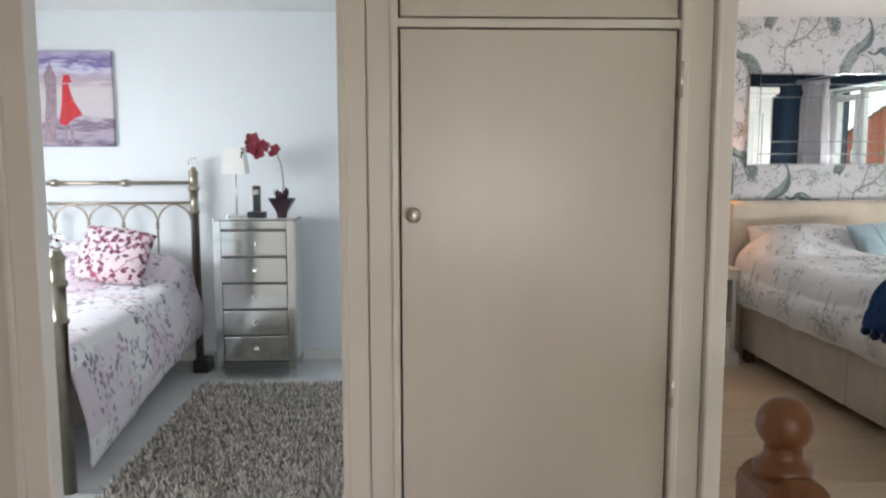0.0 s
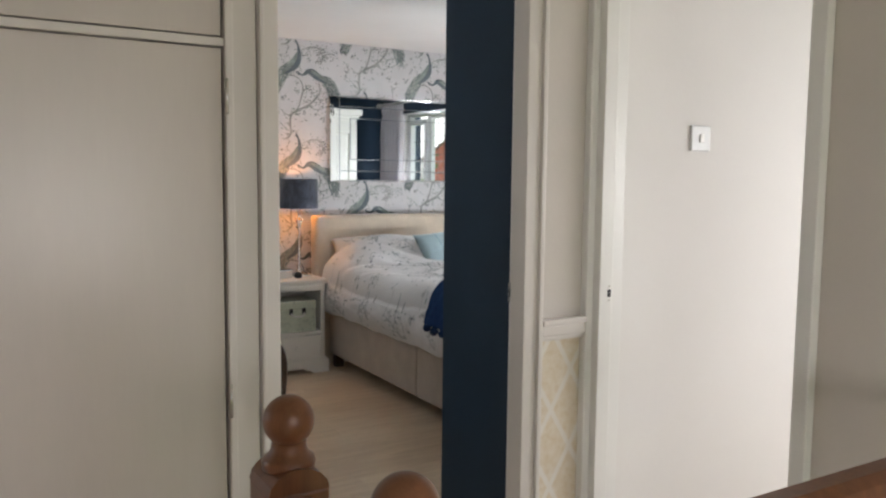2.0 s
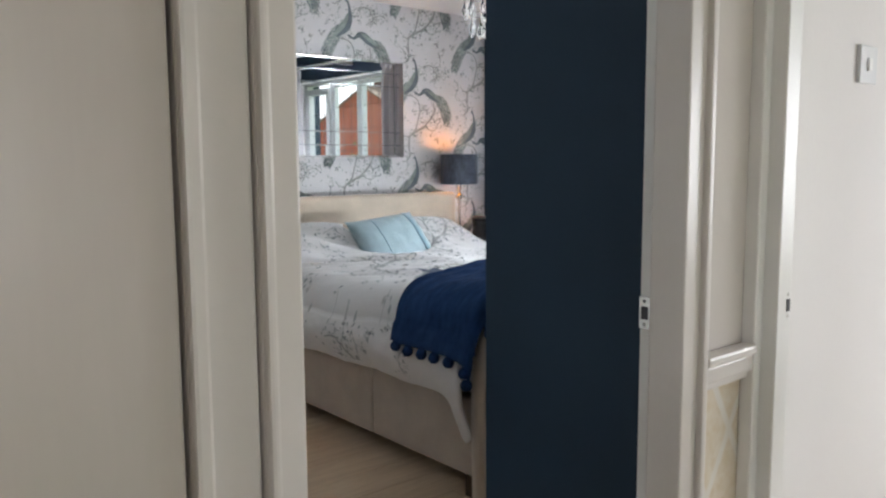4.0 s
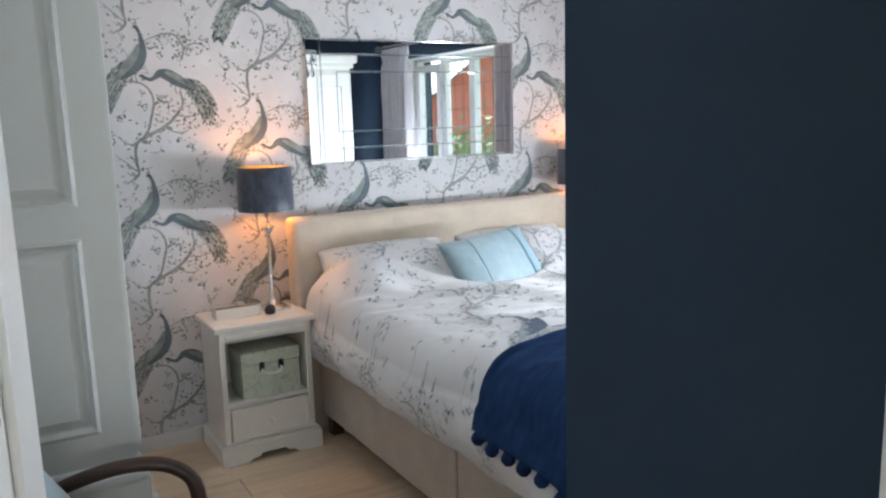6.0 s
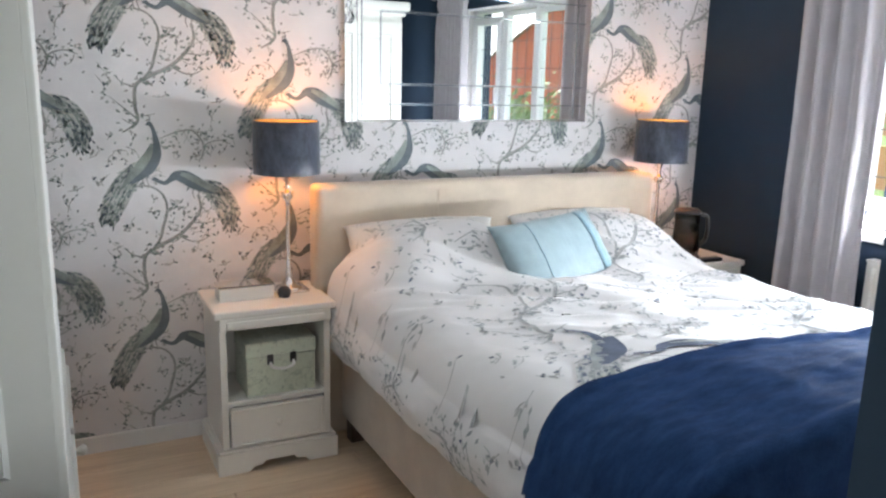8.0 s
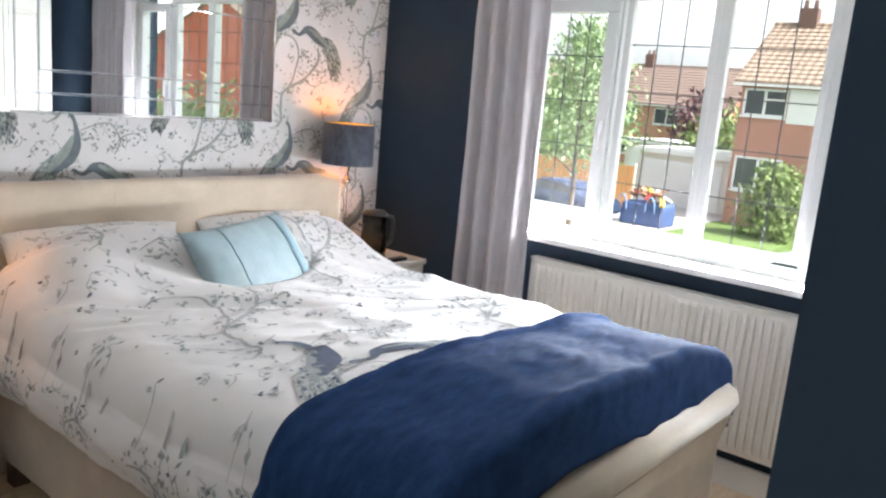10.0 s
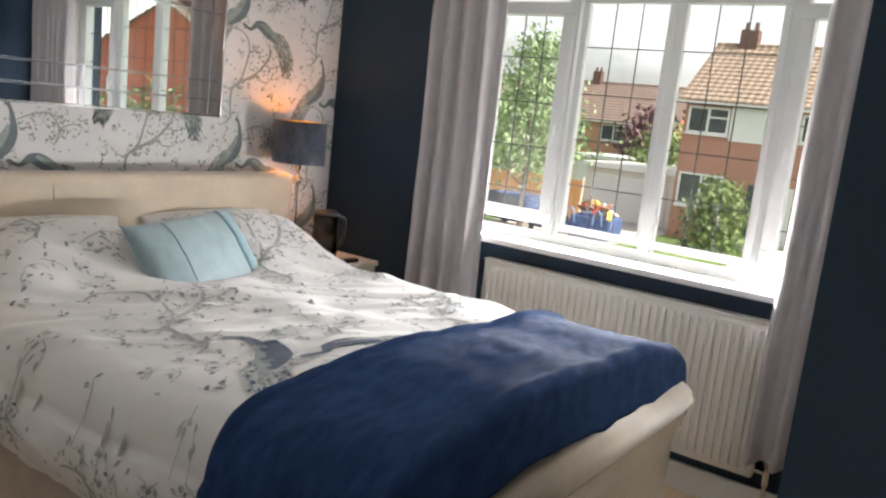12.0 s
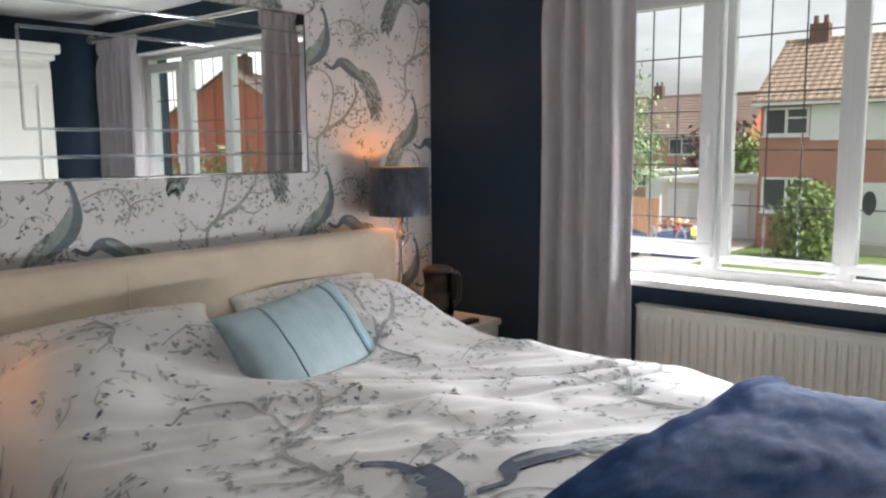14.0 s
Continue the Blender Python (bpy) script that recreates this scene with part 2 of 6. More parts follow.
def part(name, bm, mat, parent=None, label="", smooth=False, at=None):
    me = bpy.data.meshes.new(name)
    bmesh.ops.recalc_face_normals(bm, faces=bm.faces)
    bm.to_mesh(me)
    bm.free()
    for one in mat if isinstance(mat, (list, tuple)) else (mat,):
        me.materials.append(one)
    if smooth:
        for p in me.polygons:
            p.use_smooth = True
    ob = new(name, me)
    if parent is not None:
        ob.parent = parent
    if at is not None:
        ob.location = at
    if label:
        ob["label"] = label
    return ob


def thing(name, at, label, category, group="", rz=0.0):
    ob = new(name)
    ob.empty_display_size = 0.1
    ob.matrix_world = pose(*at, 0, 0, rz)
    return tagged(ob, label, category, group)


def box(x0, x1, y0, y1, z0, z1, bevel=0.0, bm=None, seg=2):
    """A box between two corners, its edges rounded by bevel."""
    own = bmesh.new()
    vs = [own.verts.new((x, y, z)) for x in (x0, x1) for y in (y0, y1) for z in (z0, z1)]
    for f in ((0, 1, 3, 2), (4, 6, 7, 5), (0, 4, 5, 1), (2, 3, 7, 6), (0, 2, 6, 4), (1, 5, 7, 3)):
        own.faces.new([vs[i] for i in f])
    if bevel:
        bmesh.ops.bevel(own, geom=list(own.edges), offset=bevel, segments=seg, affect="EDGES", profile=0.6)
    if bm is None:
        return own
    join(bm, own)
    return bm


def join(bm, other, m=None, slot=None):
    me = bpy.data.meshes.new("tmp")
    other.to_mesh(me)
    other.free()
    if m is not None:
        me.transform(m)
    n = len(bm.faces)
    bm.from_mesh(me)
    bpy.data.meshes.remove(me)
    if slot is not None:
        bm.faces.ensure_lookup_table()
        for f in bm.faces[n:]:
            f.material_index = slot
    return bm


def lathe(profile, seg=24, at=(0, 0, 0), bm=None, axis="z"):
    """A turned solid from (radius, height) pairs."""
    own = bmesh.new()
    rings = []
    for r, z in profile:
        if r < 1e-5:
            rings.append([own.verts.new((0, 0, z))])
        else:
            rings.append([own.verts.new((r * math.cos(2 * math.pi * k / seg), r * math.sin(2 * math.pi * k / seg), z)) for k in range(seg)])
    for a, b in zip(rings, rings[1:]):
        for k in range(seg):
            q = [a[k % len(a)], a[(k + 1) % len(a)], b[(k + 1) % len(b)], b[k % len(b)]]
            q = list(dict.fromkeys(q))
            if len(q) > 2:
                own.faces.new(q)
    m = Matrix.Translation(at)
    if axis == "x":
        m = m @ pose(0, 0, 0, 0, 90, 0)
    if axis == "y":
        m = m @ pose(0, 0, 0, -90, 0, 0)
    bmesh.ops.transform(own, matrix=m, verts=own.verts)
    return own if bm is None else join(bm, own)


def tube(points, radius, seg=8, bm=None, closed_ends=True, taper=None):
    """A round rod through points, which are smoothed by Catmull-Rom."""
    pts = [Vector(p) for p in points]
    fine = []
    if len(pts) > 2:
        ext = [2 * pts[0] - pts[1], *pts, 2 * pts[-1] - pts[-2]]
        for a, b, c, d in zip(ext, ext[1:], ext[2:], ext[3:]):
            for k in range(6):
                t = k / 6
                fine.append(0.5 * (2 * b + (c - a) * t + (2 * a - 5 * b + 4 * c - d) * t * t + (3 * b - a - 3 * c + d) * t ** 3))
        fine.append(pts[-1])
    else:
        fine = pts
    own = bmesh.new()
    rings, side = [], None
    for k, p in enumerate(fine):
        d = (fine[min(k + 1, len(fine) - 1)] - fine[max(k - 1, 0)]).normalized()
        if side is None:
            side = d.orthogonal().normalized()
        side = (side - d * side.dot(d)).normalized()
        up = d.cross(side)
        r = radius if taper is None else radius + (taper - radius) * k / (len(fine) - 1)
        rings.append([own.verts.new(p + r * (math.cos(2 * math.pi * j / seg) * side + math.sin(2 * math.pi * j / seg) * up)) for j in range(seg)])
    for a, b in zip(rings, rings[1:]):
        for j in range(seg):
            own.faces.new((a[j], a[(j + 1) % seg], b[(j + 1) % seg], b[j]))
    if closed_ends:
        own.faces.new(rings[0])
        own.faces.new(rings[-1])
    return own if bm is None else join(bm, own)


def prism(outline, depth, axis="y", at=0.0, bm=None):
    """A flat outline of (u, v) pairs pushed out by depth along an axis; u, v are the other two axes in order."""
    own = bmesh.new()
    put = {"x": lambda u, v, d: (d, u, v), "y": lambda u, v, d: (u, d, v), "z": lambda u, v, d: (u, v, d)}[axis]
    a = [own.verts.new(put(u, v, at)) for u, v in outline]
    b = [own.verts.new(put(u, v, at + depth)) for u, v in outline]
    own.faces.new(a)
    own.faces.new(b[::-1])
    for k in range(len(a)):
        n = (k + 1) % len(a)
        own.faces.new((a[k], a[n], b[n], b[k]))
    return own if bm is None else join(bm, own)


def grid(fn, nu, nv, loop_u=False):
    """A sheet of points fn(u, v), with u and v from 0 to 1."""
    own = bmesh.new()
    vs = [[own.verts.new(fn(i / nu, j / nv)) for j in range(nv + 1)] for i in range(nu + 1)]
    for i in range(nu):
        for j in range(nv):
            own.faces.new((vs[i][j], vs[i + 1][j], vs[i + 1][j + 1], vs[i][j + 1]))
    return own


def solid(ob, thickness, offset=-1.0):
    md = ob.modifiers.new("thickness", "SOLIDIFY")
    md.thickness, md.offset = thickness, offset
    return ob


def fbm(x, y, z=0.0, octaves=3):
    return noise.fractal(Vector((x, y, z)), 1.0, 2.0, octaves)


def structure(name, bm, mat, label, category="wall", smooth=False):
    return tagged(part(name, bm, mat, None, "", smooth), label, category, "", "structure")

# ---- the shell: landing, two bedrooms, box room ----
H = 2.31

# landing wall with three door openings, seen from the stairs
structure("wall_landing_west_pier", box(-1.4, -0.84, 1.75, 1.86, 0, H), BEIGE, "magnolia landing wall beside the small bedroom door")
structure("wall_landing_pier", box(-0.07, 0.03, 1.765, 1.86, 0, H), BEIGE, "narrow magnolia pier between door and airing cupboard")
structure("wall_landing_pier_east", box(0.74, 0.80, 1.765, 1.86, 0, H), BEIGE, "narrow magnolia pier between airing cupboard and bedroom door")
structure("wall_landing_over_doors", box(-0.84, 1.66, 1.765, 1.86, 2.06, H), BEIGE, "magnolia wall above the landing doors")
structure("wall_landing_stub", box(1.645, 1.915, 1.75, 1.86, 0.90, H), BEIGE, "narrow beige landing wall above a dado rail")
# lower papered part under the dado rail
m_, nt_, b_ = nodes_of("trellis_wallpaper")
co_ = nt_.nodes.new("ShaderNodeTexCoord").outputs["Object"]
sep_ = nt_.nodes.new("ShaderNodeSeparateXYZ")
nt_.links.new(co_, sep_.inputs[0])


def maths(nt, op, a, b=0.0, c=0.0):
    n = nt.nodes.new("ShaderNodeMath")
    n.operation = op
    for sock, v in zip(n.inputs, (a, b, c)):
        if isinstance(v, (int, float)):
            sock.default_value = v
        else:
            nt.links.new(v, sock)
    return n.outputs[0]


across_, height_ = maths(nt_, "MULTIPLY", sep_.outputs[0], 1 / 0.15), maths(nt_, "MULTIPLY", sep_.outputs[2], 1 / 0.25)
line_ = maths(nt_, "MINIMUM", maths(nt_, "PINGPONG", maths(nt_, "ADD", across_, height_), 0.5), maths(nt_, "PINGPONG", maths(nt_, "SUBTRACT", across_, height_), 0.5))
mottle_ = ramp(nt_, noise_tex(nt_, 40, 4, 0.6, co_).outputs[0], [(0.35, (0.64, 0.54, 0.40)), (0.65, (0.70, 0.63, 0.53))])
cc_ = mixc(nt_, ramp(nt_, line_, [(0.045, (0.75, 0.75, 0.75)), (0.085, (0, 0, 0))]), mottle_, (0.74, 0.71, 0.67))
nt_.links.new(cc_, b_.inputs["Base Color"])
b_.inputs["Roughness"].default_value = 0.8
TRELLIS = m_
structure("wall_landing_stub_lower", box(1.645, 1.915, 1.752, 1.86, 0, 0.90), TRELLIS, "cream trellis wallpaper below the dado rail")
dado = box(1.661, 1.834, 1.725, 1.752, 0.865, 0.90, 0.006)
box(1.661, 1.834, 1.715, 1.750, 0.900, 0.920, 0.006, dado)
box(1.661, 1.834, 1.735, 1.752, 0.850, 0.866, 0.004, dado)
tagged(part("dado_rail", dado, TRIM), "cream moulded dado rail on the landing wall", "dado rail", "", "structure")

# bedroom shell
structure("wall_bedroom_north", box(0.70, 4.43, 5.26, 5.36, 0, H), PAPER, "bedroom wall papered with grey peacocks and branches")
structure("wall_bedroom_west", box(0.70, 0.80, 2.44, 5.26, 0, H), PAPER, "papered bedroom wall behind the wardrobe")
structure("wall_bedroom_south", box(1.80, 4.43, 1.86, 1.96, 0, H), NAVY, "navy painted bedroom wall")
structure("wall_bedroom_nib", box(1.64, 1.80, 1.835, 2.28, 0, H), NAVY, "navy painted wall nib beside the bedroom door")
structure("wall_cupboard_back", box(-0.07, 0.80, 2.36, 2.44, 0, H), WHITEWALL, "white wall behind the airing cupboard")
structure("wall_cupboard_side", box(0.72, 0.80, 1.86, 2.36, 0, H), WHITEWALL, "white side wall of the airing cupboard")
structure("wall_cupboard_side_west", box(-0.07, 0.01, 1.86, 2.36, 0, H), COOLWALL, "white wall beside the airing cupboard")
# window wall: four pieces round the opening
WY0, WY1, WZ0, WZ1 = 2.47, 4.41, 0.87, 2.06
structure("wall_bedroom_east", box(4.43, 4.70, WY1, 5.36, 0, H), NAVY, "navy painted wall beside the window")
structure("wall_bedroom_east_south", box(4.43, 4.70, 1.86, WY0, 0, H), NAVY, "navy painted wall beside the window")
structure("wall_bedroom_under_window", box(4.43, 4.70, WY0, WY1, 0, WZ0), NAVY, "navy painted wall under the window")
structure("wall_bedroom_over_window", box(4.43, 4.70, WY0, WY1, WZ1, H), NAVY, "navy painted wall above the window")
# small bedroom shell
structure("wall_small_bedroom_north", box(-3.0, 0.70, 5.20, 5.30, 0, H), COOLWALL, "plain white bedroom wall")
structure("wall_small_bedroom_east", box(0.40, 0.45, 2.44, 5.20, 0, H), COOLWALL, "plain white bedroom wall")
structure("wall_small_bedroom_south", box(-3.0, -1.4, 1.76, 1.86, 0, H), COOLWALL, "plain white bedroom wall")
structure("wall_small_bedroom_west_a", box(-3.12, -3.0, 1.76, 2.5, 0, H), COOLWALL, "plain white wall beside the window")
structure("wall_small_bedroom_west_b", box(-3.12, -3.0, 4.1, 5.30, 0, H), COOLWALL, "plain white wall beside the window")
structure("wall_small_bedroom_west_c", box(-3.12, -3.0, 2.5, 4.1, 0, 0.9), COOLWALL, "plain white wall under the window")
structure("wall_small_bedroom_west_d", box(-3.12, -3.0, 2.5, 4.1, 2.1, H), COOLWALL, "plain white wall above the window")
# landing and box room shell
structure("wall_landing_west", box(-1.5, -1.4, -2.1, 1.86, 0, H), BEIGE, "magnolia landing wall")
structure("wall_landing_south_a", box(-1.4, 0.0, -2.1, -2.0, 0, H), BEIGE, "magnolia landing wall")
structure("wall_landing_south_b", box(1.2, 2.0, -2.1, -2.0, 0, H), BEIGE, "magnolia landing wall")
# unseen window opening, added to let light onto the landing
structure("wall_landing_south_c", box(0.0, 1.2, -2.1, -2.0, 0, 0.9), BEIGE, "magnolia wall under the added landing window")
structure("wall_landing_south_d", box(0.0, 1.2, -2.1, -2.0, 2.1, H), BEIGE, "magnolia wall above the added landing window")
structure("wall_landing_east", box(1.915, 2.0, -2.0, 1.02, 0, H), BEIGE, "magnolia landing wall beside an open doorway")
structure("wall_landing_over_box_room", box(1.915, 2.0, 1.02, 1.75, 2.06, H), BEIGE, "magnolia wall above a doorway")
structure("wall_box_room_north", box(1.915, 4.2, 1.752, 1.86, 0, H), WHITEWALL, "soft white wall with a light switch")
structure("wall_box_room_south", box(2.0, 4.2, -0.4, -0.3, 0, H), WHITEWALL, "soft white wall")
structure("wall_box_room_east_a", box(4.1, 4.2, 0.95, 1.75, 0, H), WHITEWALL, "soft white wall beside the window")
structure("wall_box_room_east_b", box(4.1, 4.2, -0.3, -0.2, 0, H), WHITEWALL, "soft white wall beside the window")
structure("wall_box_room_east_c", box(4.1, 4.2, -0.2, 0.95, 0, 0.9), WHITEWALL, "soft white wall under the window")
structure("wall_box_room_east_d", box(4.1, 4.2, -0.2, 0.95, 2.1, H), WHITEWALL, "soft white wall above the window")
tagged(part("ceiling", box(-3.12, 4.70, -2.1, 5.36, H, H + 0.12), CEIL), "white emulsioned ceiling", "ceiling", "", "structure")
# floors: boards in the bedroom, carpet elsewhere; the stairwell stays open
tagged(part("floor_base", box(0.45, 4.43, 1.86, 5.26, -0.10, -0.012), OAK), "sub-floor under pale oak boards", "floor", "", "structure")
tagged(part("floor_small_bedroom", box(-3.0, 0.45, 1.86, 5.2, -0.10, 0.0), CARPET), "pale grey fitted carpet", "floor", "", "structure")
lf = box(-1.4, 0.62, -2.0, 1.86, -0.10, 0.0)
box(0.62, 1.915, 0.58, 1.86, -0.10, 0.0, 0, lf)
tagged(part("floor_landing", lf, LANDCARPET), "beige landing carpet round the stairwell", "floor", "", "structure")
tagged(part("floor_box_room", box(1.915, 4.1, -0.3, 1.75, -0.10, 0.0), LANDCARPET), "beige fitted carpet", "floor", "", "structure")
tagged(part("stairwell", box(0.62, 1.915, -2.0, 0.58, -2.7, -2.6), LANDCARPET), "dark carpet at the foot of the stairwell", "floor", "", "structure")
sw = box(0.55, 0.62, -2.0, 0.58, -2.6, -0.10)
box(1.915, 2.0, -2.0, 0.58, -2.6, -0.0, 0, sw)
box(0.62, 1.915, 0.58, 0.66, -2.6, -0.10, 0, sw)
structure("wall_stairwell", sw, BEIGE, "magnolia wall of the stairwell")


# ---- door frames ----
def architrave(name, pieces, label, mat=TRIM):
    """Moulded uprights facing the landing: a broad board and a raised outer bead."""
    bm = bmesh.new()
    for x0, x1, face, z1, raised in pieces:
        box(x0, x1, face, 1.80, 0, z1, 0.004, bm)
        w = (x1 - x0)
        if raised == "l":
            box(x0, x0 + 0.26 * w, face - 0.012, face + 0.004, 0, z1, 0.005, bm)
        if raised == "r":
            box(x1 - 0.26 * w, x1, face - 0.012, face + 0.004, 0, z1, 0.005, bm)
    return tagged(part(name, bm, mat), label, "door frame", "", "structure")


architrave("trim_small_bedroom_door", [(-0.84, -0.765, 1.735, 2.06, "l"), (-0.075, -0.012, 1.730, 2.06, "l")], "cream painted architrave of the small bedroom door")
architrave("trim_cupboard", [(-0.010, 0.062, 1.742, H - 0.01, "r"), (0.712, 0.790, 1.738, H - 0.01, "l")], "cream painted frame round the airing cupboard")
architrave("trim_bedroom_door", [(0.792, 0.842, 1.728, 2.06, "l"), (1.594, 1.660, 1.728, 2.06, "r")], "cream painted architrave of the bedroom door")
lin = box(0.803, 0.845, 1.80, 1.86, 0, 2.06, 0.002)
box(0.840, 0.850, 1.795, 1.835, 0, 2.06, 0.002, lin)
tagged(part("trim_door_lining_west", lin, WHITE), "white painted door lining with a stop", "door frame", "", "structure")
lin = box(1.615, 1.642, 1.80, 1.834, 0, 2.06, 0.002)
tagged(part("trim_door_lining_east", lin, WHITE), "white painted door lining with a latch keep", "door frame", "", "structure")
lin = box(-0.84, -0.815, 1.80, 1.862, 0, 2.06, 0.002)
tagged(part("trim_small_door_lining", lin, WHITE), "white painted door lining", "door frame", "", "structure")
# box-room frame stands in the side wall of the landing
bm = box(1.858, 1.912, 1.692, 1.750, 0, 2.06, 0.004)
box(1.832, 1.862, 1.722, 1.752, 0, 2.06, 0.005, bm)
box(1.912, 2.0, 1.744, 1.750, 0, 2.06, 0.002, bm)
tagged(part("trim_box_room_frame", bm, WHITE), "white painted frame of the box room doorway", "door frame", "", "structure")
bm = box(1.892, 2.0, 1.020, 1.032, 0, 2.06, 0.004)
box(1.885, 1.915, 0.985, 1.026, 0, 2.06, 0.005, bm)
tagged(part("trim_box_room_frame_south", bm, WHITE), "white painted frame of the box room doorway", "door frame", "", "structure")


def latch_keep(at, along):
    t = thing("latch_keep", at, "small chrome latch keep screwed to the door lining", "latch keep")
    bm = box(-0.002, 0.002, -0.012, 0.012, -0.03, 0.03, 0.001) if along == "x" else box(-0.012, 0.012, -0.002, 0.002, -0.03, 0.03, 0.001)
    part("plate", bm, CHROME, t)
    bm = box(-0.004, -0.0015, -0.007, 0.006, -0.012, 0.012) if along == "x" else box(-0.007, 0.006, -0.004, -0.0015, -0.012, 0.012)
    part("slot", bm, BLACK, t)
    for z in (-0.022, 0.022):
        part("screw", lathe([(0.0, -0.0035), (0.004, -0.003), (0.004, 0.0)], 10, (0, 0, z), None, "x" if along == "x" else "y"), STEEL, t)
    return t


latch_keep((1.613, 1.822, 0.995), "x")
latch_keep((1.898, 1.6945, 0.992), "y")

# airing cupboard: lower and upper doors
cup = thing("airing_cupboard", (0.385, 1.75, 0.0), "flush magnolia airing cupboard doors with a small steel knob", "cupboard")


def flush_door(name, x0, x1, z0, z1, label=""):
    return part(name, box(x0, x1, -0.006, 0.030, z0, z1, 0.003), BEIGE_DOOR, cup, label)


low = flush_door("lower_door", -0.318, 0.322, 0.02, 1.648)
up = flush_door("upper_door", -0.318, 0.322, 1.676, H - 0.02)
part("rail", box(-0.333, 0.337, -0.010, 0.030, 1.652, 1.672, 0.003), TRIM, cup)
part("knob", lathe([(0.0, 0.002), (0.006, 0.001), (0.007, -0.012), (0.016, -0.018), (0.018, -0.028), (0.012, -0.034), (0.0, -0.035)], 20, (-0.290, -0.006, 1.225), None, "y"), STEEL, low, "round brushed steel knob", True)
for ob_z in (1.535, 0.80):
    part("hinge", lathe([(0, -0.042), (0.006, -0.042), (0.006, 0.042), (0, 0.042)], 10, (0.329, -0.021, ob_z)), STEEL, low, "steel butt hinge", True)
part("hinge", lathe([(0, -0.042), (0.006, -0.042), (0.006, 0.042), (0, 0.042)], 10, (0.329, -0.021, 1.86)), STEEL, up, "steel butt hinge", True)
part("catch", box(-0.336, -0.324, -0.012, 0.0, 1.165, 1.205, 0.001), BLACK, cup, "small dark ball catch")

# light switch in the box room
sw = thing("light_switch", (2.343, 1.752, 1.491), "square white plastic light switch on the wall", "light switch")
part("plate", box(-0.046, 0.046, -0.010, 0.0, -0.043, 0.043, 0.003), UPVC, sw)
part("rocker", box(-0.009, 0.009, -0.015, -0.009, -0.014, 0.014, 0.002), WHITE, sw)

# open bedroom door, folded back into the room
door = tagged(thing("door_1", (0.845, 1.87, 0.0), "white panelled bedroom door standing open", "door", "", -14.0), "", "", "", "structure")
bm = box(-0.036, 0.0, 0.0, 0.70, 0.01, 2.03, 0.003)
part("leaf", bm, WHITE, door)
for z0, z1 in ((0.18, 0.86), (1.02, 1.90)):
    bm = bmesh.new()
    for y0, y1, a, b in ((0.12, 0.58, z0, z0 + 0.02), (0.12, 0.58, z1 - 0.02, z1), (0.12, 0.14, z0, z1), (0.56, 0.58, z0, z1)):
        box(0.0, 0.012, y0, y1, a, b, 0.004, bm)
    part("panel_moulding", bm, WHITE, door)

# skirting
bm = box(1.27, 4.43, 5.244, 5.26, 0.0, 0.068, 0.003)
tagged(part("baseboard_north", bm, WHITE), "low white skirting board", "skirting board", "", "structure")
tagged(part("baseboard_east", box(4.414, 4.43, 1.98, 5.24, 0.0, 0.115, 0.003), WHITE), "white skirting board under the window", "skirting board", "", "structure")
tagged(part("baseboard_small_bedroom", box(-3.0, 0.39, 5.183, 5.2, 0.0, 0.07, 0.003), WHITE), "white skirting board", "skirting board", "", "structure")

# ---- window ----
win = tagged(thing("window_1", (4.53, 0, 0), "white plastic four-light window with leaded panes", "window"), "", "", "", "structure")
bm = bmesh.new()
FX0, FX1 = -0.01, 0.06
for y0, y1, z0, z1 in ((WY0, WY1, WZ0, 0.935), (WY0, WY1, 2.025, WZ1), (WY0, 2.53, WZ0, WZ1), (4.345, WY1, WZ0, WZ1),
                       (3.90, 3.955, 0.93, 2.03), (3.425, 3.478, 0.93, 2.03), (2.950, 3.005, 0.93, 2.03)):
    box(FX0, FX1, y0, y1, z0, z1, 0.006, bm)
part("window_frame", bm, UPVC, win)
LIGHTS = ((2.60, 2.912, 1.045, 1.930, True), (3.035, 3.412, 0.990, 1.985, False), (3.490, 3.853, 0.990, 1.985, False), (3.968, 4.290, 1.035, 1.928, True))
for y0, y1, z0, z1, opens in LIGHTS:
    bm = bmesh.new()
    w = 0.058 if opens else 0.032
    d = -0.035 if opens else -0.012
    for a0, a1, b0, b1 in ((y0 - w, y1 + w, z0 - w, z0), (y0 - w, y1 + w, z1, z1 + w), (y0 - w, y0, z0, z1), (y1, y1 + w, z0, z1)):
        box(d, 0.03, a0, a1, b0, b1, 0.007, bm)
    sash = part("casement" if opens else "fixed_light", bm, UPVC, win)
    pane = part("pane", box(0.010, 0.014, y0 - 0.01, y1 + 0.01, z0 - 0.01, z1 + 0.01), PANE, sash)
    pane.visible_shadow = False
    bm = bmesh.new()
    for k in (1, 2):
        yy = y0 + (y1 - y0) * k / 3
        box(0.006, 0.0095, yy - 0.0024, yy + 0.0024, z0, z1, 0, bm)
    z = z1 - 0.19
    while z > z0 + 0.05:
        box(0.0058, 0.0097, y0, y1, z - 0.0024, z + 0.0024, 0, bm)
        z -= 0.205
    part("lead_strips", bm, LEAD, sash, "dark lead strips")
    if opens:
        yy = 2.942 if y0 < 3 else 3.938
        bm = box(-0.050, -0.034, yy - 0.010, yy + 0.010, 1.40, 1.45, 0.003)
        box(-0.062, -0.048, yy - 0.008, yy + 0.008, 1.32, 1.44, 0.005, bm)
        part("handle", bm, UPVC, sash, "white lever handle")
